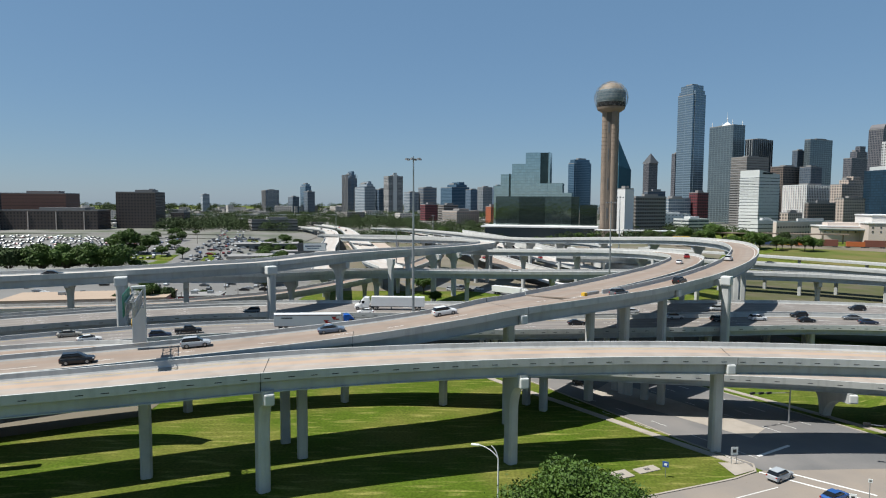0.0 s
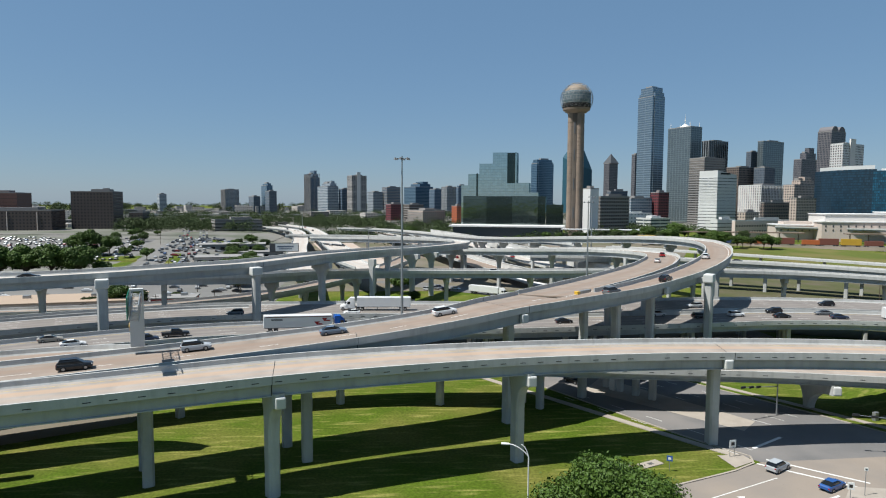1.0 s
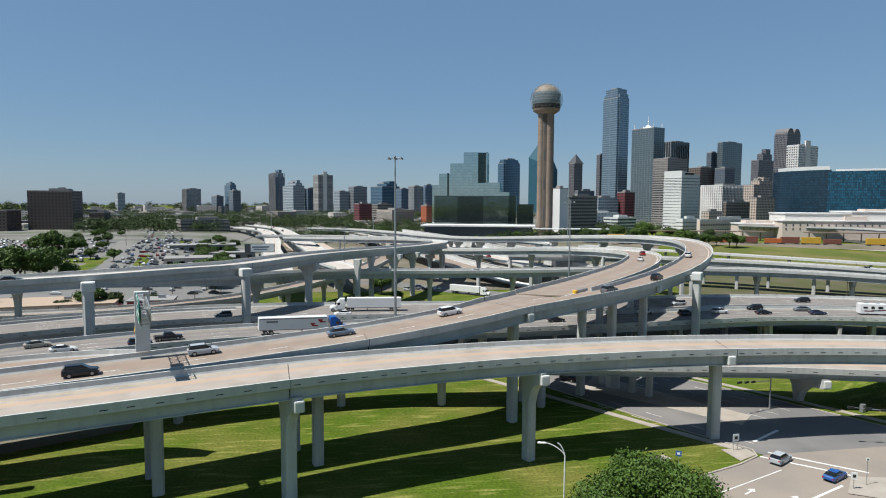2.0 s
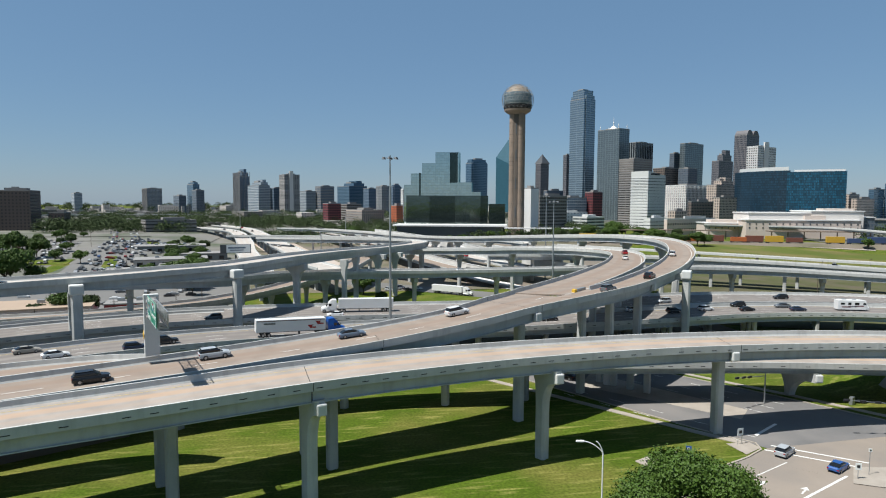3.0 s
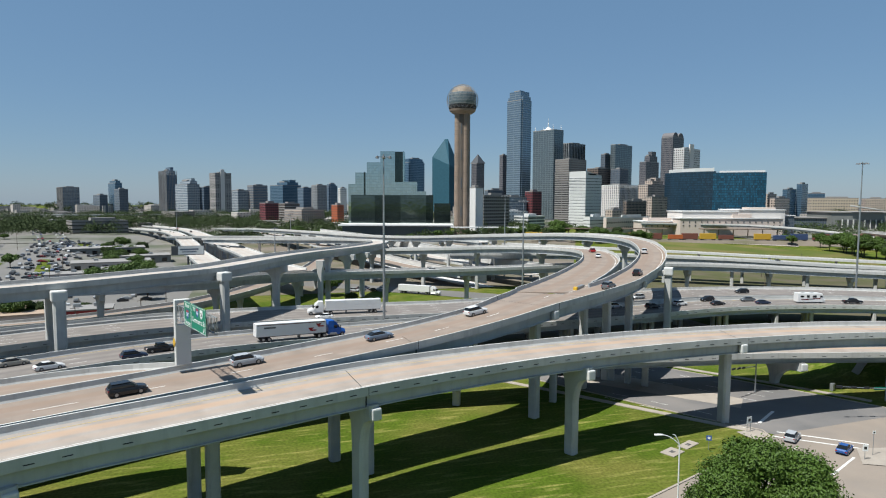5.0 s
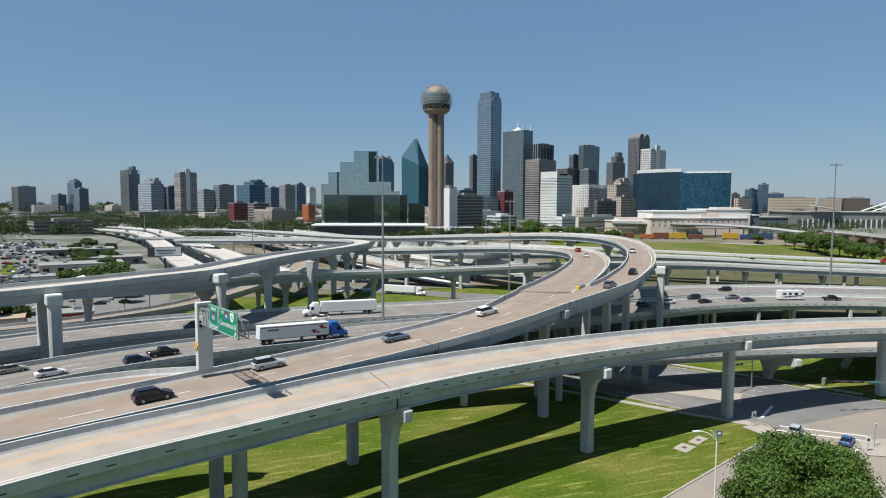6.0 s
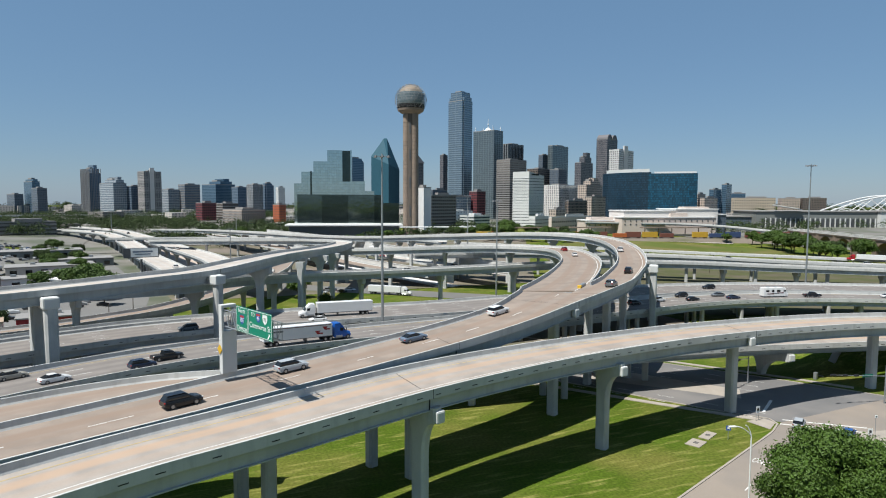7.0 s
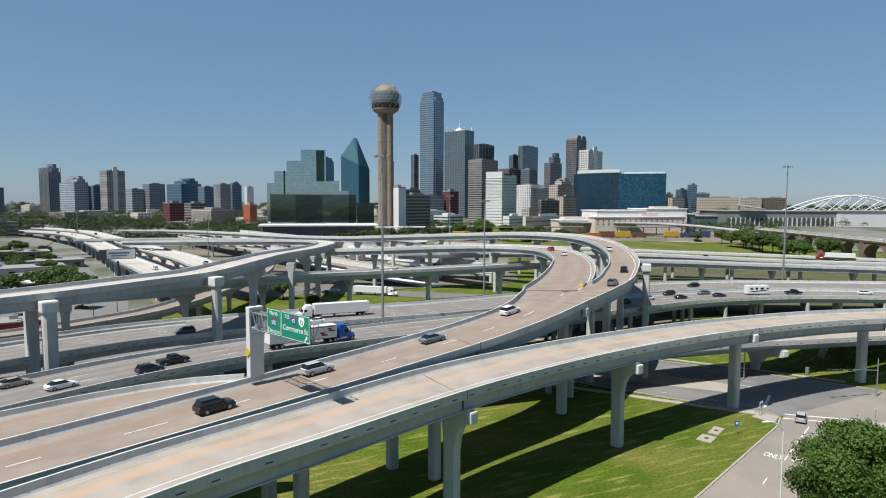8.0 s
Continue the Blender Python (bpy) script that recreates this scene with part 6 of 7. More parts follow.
LENS = material("clear_lens", (0.7, 0.7, 0.68), 0.15, var=0.03, bump=0)
RED_LENS = material("red_lens", (0.32, 0.01, 0.01), 0.2, var=0.03, bump=0)
WHITE_VAN = paint_mat("white_box_paint", (0.76, 0.76, 0.75), 0.4)


def loft_x(bm, secs):
    """Hull from sections along x: (x, half width low, half width high, z low, z high)."""
    rings = []
    for x, wl, wh, z0, z1 in secs:
        b = min(0.12, (z1 - z0) * 0.3)
        rings.append([bm.verts.new((x, y, z)) for y, z in ((-wl, z0), (-wl * 1.01, z0 + (z1 - z0) * 0.5), (-wh, z1 - b), (-wh + b * 1.3, z1), (wh - b * 1.3, z1), (wh, z1 - b), (wl * 1.01, z0 + (z1 - z0) * 0.5), (wl, z0))])
    for a, b in zip(rings, rings[1:]):
        for i in range(8):
            bm.faces.new((a[i], b[i], b[(i + 1) % 8], a[(i + 1) % 8]))
    bm.faces.new(rings[0])
    bm.faces.new(rings[-1][::-1])
    bmesh.ops.recalc_face_normals(bm, faces=bm.faces)


SHAPES = {
    # hull sections, glass sections, roof sections, wheel places, wheel radius
    "sedan": (((-2.4, .78, .74, .45, .80), (-2.2, .88, .84, .28, .98), (-1.3, .92, .88, .24, 1.02), (0.9, .92, .88, .24, .98), (1.7, .90, .84, .26, .90), (2.25, .84, .76, .32, .76), (2.42, .72, .66, .40, .66)),
              ((-1.95, .76, .70, .97, 1.00), (-1.15, .80, .64, .99, 1.40), (0.25, .80, .64, .97, 1.42), (1.15, .78, .72, .94, .99)), (-1.12, 0.22, .62, 1.40), (-1.42, 1.48), .33),
    "suv": (((-2.35, .84, .80, .45, 1.05), (-2.2, .93, .90, .32, 1.14), (-1.2, .96, .92, .28, 1.14), (0.9, .96, .92, .28, 1.10), (1.6, .94, .88, .30, 1.06), (2.2, .90, .82, .36, .94), (2.38, .78, .72, .44, .80)),
            ((-2.2, .80, .72, 1.12, 1.16), (-1.9, .84, .72, 1.13, 1.68), (0.3, .84, .72, 1.10, 1.70), (1.2, .82, .76, 1.07, 1.12)), (-1.9, 0.25, .70, 1.69), (-1.40, 1.45), .38),
    "pickup": (((-2.9, .92, .90, .55, 1.10), (-2.8, .96, .94, .45, 1.14), (-0.9, .96, .94, .40, 1.14), (0.9, .97, .94, .40, 1.14), (2.2, .96, .90, .42, 1.12), (2.8, .92, .86, .48, 1.02), (2.95, .82, .78, .55, .92)),
               ((-1.0, .84, .76, 1.12, 1.18), (-0.8, .86, .76, 1.12, 1.80), (0.7, .86, .76, 1.12, 1.82), (1.6, .84, .78, 1.10, 1.16)), (-0.82, 0.68, .74, 1.81), (-1.85, 1.9), .42),
    "van": (((-2.9, .95, .92, .45, 1.3), (-2.85, .98, .94, .35, 2.28), (0.9, .98, .92, .35, 2.34), (1.5, .97, .86, .35, 2.05), (2.1, .96, .88, .36, 1.25), (2.75, .90, .84, .4, 1.0), (2.85, .8, .76, .5, .85)),
            ((0.75, .985, .93, 1.3, 2.0), (1.35, .98, .88, 1.3, 2.06), (2.02, .94, .86, 1.24, 1.3)), None, (-1.9, 1.75), .36),
}


def wheel(o, x, y, r, w=0.24):
    s = 1 if y > 0 else -1
    bm = bmesh.new()
    tube(bm, (x, y - s * w / 2, r), (x, y + s * w / 2, r), r, r, 16)
    t = part("wheel", bm, TYRE, o)
    bm = bmesh.new()
    tube(bm, (x, y + s * (w / 2 - 0.05), r), (x, y + s * (w / 2 + 0.012), r), r * 0.62, r * 0.58, 12)
    part("rim", bm, RIM, t)


def car(x, y, z, rz, shape, color, extra="", pitch=0.0, where="on the road"):
    kind = {"sedan": "car", "suv": "suv", "pickup": "pickup_truck", "van": "van"}[shape]
    word = {"sedan": "sedan car", "suv": "sport utility car", "pickup": "pickup truck", "van": "panel van"}[shape]
    o = thing(kind, f"{color} {word} {where}{extra}", word.split()[-1], (x, y, z), rz, "traffic")
    o.matrix_world = pose(x, y, z, 0, -pitch, rz)
    hull, glass, roof, wheels, r = SHAPES[shape]
    mat = CAR_MAT[color]
    bm = bmesh.new()
    loft_x(bm, hull)
    part("body", bm, mat, o, smooth=False)
    bm = bmesh.new()
    loft_x(bm, glass)
    part("window", bm, CAR_GLASS, o)
    if roof:
        x0, x1, hw, zr = roof
        bm = bmesh.new()
        box(bm, ((x0 + x1) / 2, 0, zr + 0.015), (x1 - x0, hw * 2, 0.05), 0, 0.02)
        part("roof", bm, mat, o)
    if shape == "pickup":
        bm = bmesh.new()
        box(bm, (-1.95, 0, 1.13), (1.6, 1.6, 0.05))
        part("bed", bm, BLACK, o)
    hw = hull[2][1]
    for wx in wheels:
        for s in (-1, 1):
            wheel(o, wx, s * (hw - 0.1), r)
    for s in (-1, 1):
        bm = bmesh.new()
        box(bm, (hull[-2][0] + 0.06, s * (hw - 0.24), hull[-2][4] - 0.14), (0.16, 0.34, 0.14), s * -12, 0.02)
        part("headlight", bm, LENS, o)
        bm = bmesh.new()
        box(bm, (hull[0][0] + 0.06, s * (hw - 0.2), hull[0][4] - 0.12), (0.14, 0.26, 0.2), 0, 0.02)
        part("tail_light", bm, RED_LENS, o)
        bm = bmesh.new()
        box(bm, (glass[-1][0] - 0.35, s * (hw + 0.08), glass[-1][3] + 0.08), (0.12, 0.22, 0.16), 0, 0.03)
        part("mirror", bm, mat, o)
    return o


def on_road(st, x, y, back=False):
    """Height, heading and slope of the road at a place."""
    i = min(range(len(st)), key=lambda k: (st[k][0].x - x) ** 2 + (st[k][0].y - y) ** 2)
    c, left, w, bk, run = st[i]
    a, b = st[max(i - 1, 0)][0], st[min(i + 1, len(st) - 1)][0]
    slope = math.degrees(math.atan2(b.z - a.z, (b - a).xy.length))
    u = (Vector((x, y, 0)) - Vector((c.x, c.y, 0))).dot(left)
    h = math.degrees(math.atan2(-left.x, left.y))
    return c.z + bk * u, h + (180 if back else 0), -slope if back else slope


def drive(st, x, y, shape, color, back=False, where="on the flyover"):
    z, h, s = on_road(st, x, y, back)
    return car(x, y, z + 0.01, h, shape, color, "", s, where)


def lorry(st, x, y, color, back=False, trailer="white", stripe=False, label=""):
    """An articulated lorry; x, y is the middle of its trailer."""
    z, h, s = on_road(st, x, y, back)
    o = thing("articulated_lorry", label, "truck", (x, y, z), h, "traffic")
    o.matrix_world = pose(x, y, z + 0.01, 0, -s, h)
    tm = WHITE_VAN if trailer == "white" else CAR_MAT[trailer]
    bm = bmesh.new()
    box(bm, (0, 0, 2.6), (16.0, 2.55, 2.8), 0, 0.05)
    t = part("trailer", bm, tm, o)
    bm = bmesh.new()
    for k in range(0 if stripe else 22):
        for q in (-1, 1):
            box(bm, (-7.6 + k * 0.72, q * 1.285, 2.6), (0.05, 0.02, 2.6))
    if not stripe:
        tagged(part("panel_rib", bm, tm, t), kind="stuff")
    bm = bmesh.new()
    box(bm, (0, 0, 1.12), (15.6, 2.3, 0.16))
    part("trailer_floor", bm, DARK_STEEL, o)
    if stripe:
        for q in (-1, 1):
            bm = bmesh.new()
            box(bm, (0, q * 1.30, 3.72), (15.4, 0.02, 0.14))
            part("stripe", bm, CAR_MAT["maroon"], t)
            for xx, zz in ((4.6, 2.15), (6.4, 3.0)):
                bm = bmesh.new()
                vs = [(xx - 0.9, zz + 0.4), (xx - 0.3, zz - 0.4), (xx + 1.1, zz - 0.4), (xx + 1.1, zz - 0.1), (xx + 0.1, zz - 0.05), (xx + 0.5, zz + 0.4)]
                f = bm.faces.new([bm.verts.new((a, q * 1.312, b)) for a, b in vs])
                part("emblem", bm, CAR_MAT["red"], t)
            bm = bmesh.new()
            box(bm, (-5.0, q * 1.30, 3.1), (2.6, 0.02, 0.36))
            part("lettering_bar", bm, CAR_MAT["grey"], t)
    for xx in (-6.4, -5.1):
        for q in (-1.05, 1.05):
            wheel(o, xx, q, 0.5, 0.5)
    bm = bmesh.new()
    box(bm, (2.0, 0, 0.7), (0.2, 1.6, 1.0))
    part("landing_leg", bm, DARK_STEEL, o)
    bm = bmesh.new()
    box(bm, (9.2, 0, 0.95), (6.4, 0.9, 0.3))
    part("chassis", bm, DARK_STEEL, o)
    m = CAR_MAT[color]
    bm = bmesh.new()
    loft_x(bm, ((8.6, 1.22, 1.15, 0.7, 3.5), (8.7, 1.24, 1.18, 0.6, 3.85), (10.0, 1.24, 1.12, 0.6, 3.9), (10.9, 1.22, 1.02, 0.6, 3.1), (11.5, 1.18, 1.0, 0.6, 2.1)))
    c = part("cab", bm, m, o)
    bm = bmesh.new()
    loft_x(bm, ((11.3, 1.1, 0.98, 0.6, 2.05), (12.2, 1.05, 0.85, 0.6, 1.85), (12.9, 0.95, 0.7, 0.6, 1.6), (13.05, 0.8, 0.6, 0.7, 1.3)))
    part("bonnet", bm, m, o)
    bm = bmesh.new()
    loft_x(bm, ((10.75, 1.10, 0.98, 2.15, 3.0), (11.2, 1.08, 0.96, 2.1, 2.72), (11.62, 1.0, 0.9, 2.02, 2.12)))
    part("windscreen", bm, CAR_GLASS, o)
    for q in (-1, 1):
        bm = bmesh.new()
        box(bm, (10.4, q * 1.2, 2.35), (0.9, 0.1, 0.75), 0, 0.03)
        part("side_window", bm, CAR_GLASS, c)
        bm = bmesh.new()
        box(bm, (11.5, q * 1.45, 2.35), (0.12, 0.25, 0.7), 0, 0.03)
        part("mirror", bm, BLACK, o)
        bm = bmesh.new()
        tube(bm, (9.0, q * 1.1, 0.75), (10.6, q * 1.1, 0.75), 0.32, 0.32, 10)
        part("fuel_tank", bm, RIM, o)
        bm = bmesh.new()
        box(bm, (12.9, q * 0.75, 1.2), (0.2, 0.3, 0.2), 0, 0.03)
        part("headlight", bm, LENS, o)
        for xx in (6.4, 7.7):
            wheel(o, xx, q * 1.0, 0.5, 0.5)
        wheel(o, 12.1, q * 1.0, 0.5, 0.34)
    return o


# flyovers
drive(st_b, -56.2, 94.6, "suv", "black", where="on the two-lane flyover")
drive(st_b, -41.5, 103.6, "suv", "silver", where="passing under the sign gantry")
drive(st_b, -20.0, 110.9, "sedan", "slate", where="on the two-lane flyover")
drive(st_b, 0.4, 119.3, "suv", "white", where="climbing the two-lane flyover")
drive(st_o, 38, 133.5, "suv", "grey", where="on the outer loop")
drive(st_o, 58, 152, "suv", "black", where="on the outer loop")
drive(st_o, 90, 196, "suv", "white", where="on the outer loop")
drive(st_i, 79.5, 209, "sedan", "white", where="on the inner loop")
drive(st_i, 92, 235, "suv", "red", where="on the inner loop")
drive(st_d, 30, 256, "sedan", "white", where="on the cross bridge")
drive(st_c, -95, 151, "sedan", "black", where="on the high flyover")
# freeway
drive(st_e, -83, 137, "sedan", "tan", where="on the freeway viaduct")
drive(st_e, -76, 132.5, "sedan", "white", where="on the freeway viaduct")
drive(st_e, -63, 137.5, "suv", "navy", where="on the freeway viaduct")
drive(st_e, -59, 143, "pickup", "black", where="on the freeway viaduct")
lorry(st_e, -33, 150.8, "truck_blue", False, "white", True, "articulated lorry with a blue cab and white striped trailer")
lorry(st_e2, -13.5, 187, "white", True, "white", False, "white articulated lorry with a plain white trailer")
drive(st_e2, -22.5, 180, "sedan", "white", True, "on the freeway viaduct")
drive(st_e2, -55, 178, "suv", "grey", True, "in the shade on the freeway viaduct")
for x, y, sh, co, bk in ((66, 175.5, "suv", "white", False), (77, 172, "suv", "black", False), (89, 174.5, "suv", "white", False), (103.7, 180, "suv", "black", True), (101.5, 172.3, "sedan", "black", False), (116.8, 176.3, "sedan", "grey", True), (117.2, 170, "sedan", "navy", False), (146.5, 163, "pickup", "black", False), (128.6, 192, "suv", "black", True), (56, 184, "sedan", "silver", True), (170, 152, "sedan", "white", False), (36, 166, "sedan", "black", False), (84, 190, "suv", "silver", True)):
    drive(st_e2 if bk else st_e, x, y, sh, co, bk, "on the freeway viaduct")


def motorhome(st, x, y):
    z, h, s = on_road(st, x, y)
    o = thing("motorhome", "white motorhome with brown swirls and dark windows", "motorhome", (x, y, z), h, "traffic")
    bm = bmesh.new()
    loft_x(bm, ((-4.6, 1.22, 1.18, 0.5, 3.3), (-4.5, 1.25, 1.2, 0.45, 3.4), (2.2, 1.25, 1.2, 0.45, 3.4), (3.6, 1.24, 1.1, 0.45, 3.2), (3.7, 1.2, 1.0, 0.45, 2.2), (4.6, 1.05, 0.9, 0.5, 1.4)))
    b = part("body", bm, WHITE_VAN, o)
    for q in (-1, 1):
        for xx, w, hh in ((-3.2, 1.2, 0.6), (-1.2, 0.9, 0.8), (0.9, 1.3, 0.7), (3.1, 0.8, 0.6)):
            bm = bmesh.new()
            box(bm, (xx, q * 1.26, 2.25), (w, 0.04, hh), 0, 0.015)
            part("window", bm, CAR_GLASS, o)
        for k in range(3):
            bm = bmesh.new()
            box(bm, (-2.2 + 1.9 * k, q * 1.27, 1.25 + 0.16 * k), (2.6, 0.02, 0.3))
            part("swirl", bm, CAR_MAT["grey" if k % 2 else "maroon"], b)
        wheel(o, -2.6, q * 1.05, 0.42, 0.4)
        wheel(o, 3.4, q * 1.05, 0.42, 0.3)
    for k in (-2.5, 0.5):
        bm = bmesh.new()
        box(bm, (k, 0, 3.52), (1.0, 0.8, 0.26), 0, 0.05)
        part("roof_vent", bm, STEEL, o)


motorhome(st_e, 134.3, 168.2)
lorry(st_u, 325, 258, "red", True, "white", False, "white box lorry with a red cab on the frontage road")
# streets
car(53, 95, 0.04, 32, "suv", "silver", where="waiting at the crossing")
car(57.4, 88.2, 0.04, 28, "sedan", "blue", where="turning at the crossing")
car(33, 145, 0.04, 125, "suv", "black", where="in the shade under the bridges")


def on_ground(x, y, rz):
    return [(Vector((x, y, gz(x, y) + 0.13)), Vector((-math.sin(radians(rz)), math.cos(radians(rz)), 0)), 10, 0, 0)]


lorry(on_ground(30, 288, -40), 30, 288, "white", False, "white", False, "white articulated lorry on the road below the bridges")
for k, (x, y) in enumerate(((8, 306), (13, 301), (4, 302), (18, 305), (10, 309))):
    car(x, y, gz(x, y) + 0.13, -40, ("suv", "sedan")[k % 2], ("grey", "black", "silver", "white", "navy")[k], where="below the bridges")
lorry(st_s, 66, 425, "red", True, "white", False, "white lorry with a red cab on the far lanes")
for st, n in ((st_p, 5), (st_q, 6), (st_s, 7), (st_t, 7), (st_f, 4)):
    for k in range(n):
        c, left, w, bk, run = st[int((k + 0.5) * len(st) / n)]
        p = c + left * ((k % 2) * 4.0 - 2)
        drive(st, p.x, p.y, ("suv", "sedan", "pickup")[k % 3], ("white", "grey", "black", "silver", "red")[(k * 2 + n) % 5], False, "on the far freeway")

# parked cars and distant traffic, too small to tell apart
LOT_CAR = bpy.data.materials.new("lot_car_paint")
LOT_CAR.use_nodes = True
n_, l_ = LOT_CAR.node_tree.nodes, LOT_CAR.node_tree.links
geo, ramp = n_.new("ShaderNodeNewGeometry"), n_.new("ShaderNodeValToRGB")
ramp.color_ramp.interpolation = "CONSTANT"
for pos, c in ((0.0, (0.5, 0.5, 0.49, 1)), (0.10, (0.02, 0.02, 0.022, 1)), (0.5, (0.25, 0.26, 0.27, 1)), (0.68, (0.06, 0.065, 0.07, 1)), (0.92, (0.16, 0.02, 0.02, 1)), (0.96, (0.04, 0.07, 0.15, 1))):
    if pos == 0:
        ramp.color_ramp.elements[0].color = c
    else:
        ramp.color_ramp.elements.new(pos).color = c
l_.new(geo.outputs["Random Per Island"], ramp.inputs[0])
l_.new(ramp.outputs[0], n_["Principled BSDF"].inputs["Base Color"])
n_["Principled BSDF"].inputs["Roughness"].default_value = 0.3


def small_car(verts, faces, x, y, z, rz):
    prof = ((-2.3, 0.3), (-2.3, 0.95), (-1.6, 1.05), (-1.1, 1.5), (0.4, 1.52), (1.1, 1.05), (2.2, 0.9), (2.3, 0.3))
    m = pose(x, y, z, 0, 0, rz)
    b = len(verts)
    for s in (-0.9, 0.9):
        for a, h in prof:
            verts.append(m @ Vector((a, s * (0.8 if h > 1.3 else 1.0), h)))
    k = len(prof)
    faces.append(tuple(range(b, b + k)))
    faces.append(tuple(range(b + 2 * k - 1, b + k - 1, -1)))
    for i in range(k):
        faces.append((b + i, b + (i + 1) % k, b + k + (i + 1) % k, b + k + i)[::-1])


def car_field(name, places, label):
    verts, faces = [], []
    for x, y, rz in places:
        small_car(verts, faces, x, y, gz(x, y) + 0.1, rz)
    me = bpy.data.meshes.new(name)
    me.from_pydata([tuple(v) for v in verts], [], faces)
    me.materials.append(LOT_CAR)
    return tagged(new(name, me), label, "parked cars", kind="stuff")


rnd = random.Random(5)
spots = []
for row in range(14):
    for k in range(70):
        s, t = k / 70, row / 14
        x = (-300 + 110 * s) * (1 - t) + (-560 + 325 * s) * t
        y = (412 + 18 * s) * (1 - t) + (640 - 50 * s) * t
        if rnd.random() < 0.40:
            spots.append((x + rnd.uniform(-0.5, 0.5), y, 95 + rnd.uniform(-3, 3)))
car_field("parked_cars", spots, "rows of parked cars filling the large lot")
spots = []
for k in range(230):
    t = rnd.random()
    lane = rnd.choice((-14, -10.5, -7, 7, 10.5, 14))
    y = 335 + 640 * t
    cx = -147 - 46 * min(1, (y - 330) / 230) - 130 * max(0, (y - 560) / 420)
    spots.append((cx + lane * 0.9, y, (102 if y < 560 else 107) + (180 if lane < 0 else 0)))
car_field("boulevard_traffic", spots, "dense traffic on the city boulevard")
spots = [(rnd.uniform(-150, -85) - 0.22 * (y - 330), y, rnd.choice((10, 100, 95, 15))) for y in [rnd.uniform(335, 600) for _ in range(320)]]
spots += [(rnd.uniform(-300, -85), rnd.uniform(222, 330), rnd.choice((8, 98))) for _ in range(90)]
car_field("yard_cars", spots, "cars parked in the paved yards")


# road machine parked at the edge of the field
grader = thing("road_grader", "yellow road grader parked at the edge of the field", "machine", (322, 318, gz(322, 318)), -52)
bm = bmesh.new()
loft_x(bm, ((-4.2, 1.0, 0.9, 0.9, 2.2), (-4.0, 1.05, 0.95, 0.8, 2.4), (-1.4, 1.05, 0.95, 0.8, 2.4), (-1.2, 0.6, 0.5, 1.0, 2.0)))
part("engine_cover", bm, YELLOW, grader)
bm = bmesh.new()
loft_x(bm, ((-1.3, 1.0, 0.85, 1.2, 3.4), (0.4, 1.0, 0.85, 1.2, 3.4)))
part("cab", bm, CAR_GLASS, grader)
bm = bmesh.new()
box(bm, (-0.45, 0, 3.48), (2.1, 2.0, 0.16), 0, 0.04)
part("cab_roof", bm, YELLOW, grader)
bm = bmesh.new()
tube_path(bm, [Vector((0.3, 0, 1.6)), Vector((1.6, 0, 2.1)), Vector((4.4, 0, 2.0)), Vector((5.2, 0, 1.2))], 0.28)
part("boom", bm, YELLOW, grader)
bm = bmesh.new()
box(bm, (2.0, 0, 0.5), (0.25, 3.8, 0.7), 24, 0.05)
part("blade", bm, DARK_STEEL, grader)
for xx in (-3.4, -1.8, 5.0):
    for q in (-1.0, 1.0):
        wheel(grader, xx, q, 0.72, 0.5)


# ---- trees ----
def leaf_mesh(name, lumps, count, size, mat, seed, jitter=0.45):
    """Crown of many small leaf clumps: folded quads scattered in the shells of several lumps."""
    r = np.random.RandomState(seed)
    lump = np.array(lumps)
    vol = lump[:, 3] ** 2
    at = lump[r.choice(len(lump), count, p=vol / vol.sum())]
    unit = lambda v: v / (np.linalg.norm(v, axis=1, keepdims=True) + 1e-9)
    d = unit(r.normal(size=(count, 3)))
    d[:, 2] = np.where(d[:, 2] < -0.45, -0.6 * d[:, 2], d[:, 2])
    q = at[:, 3] * (1 - jitter * r.rand(count) ** 1.3) * (1 + 0.13 * r.normal(size=count))
    p = at[:, :3] + d * q[:, None] * np.stack([np.ones(count), np.ones(count), at[:, 4]], 1)
    n = unit(d + 0.55 * r.normal(size=(count, 3)))
    a = unit(np.cross(n, r.normal(size=(count, 3))))
    b = np.cross(n, a)
    s = (size * (0.6 + 0.8 * r.rand(count)))[:, None]
    verts = np.stack([p - a * s, p + b * s * 0.6 + n * s * 0.2, p + a * s, p - b * s * 0.6 + n * s * 0.2], 1).reshape(-1, 3)
    me = bpy.data.meshes.new(name)
    me.from_pydata(verts.tolist(), [], np.arange(4 * count).reshape(-1, 4).tolist())
    me.materials.append(mat)
    return me


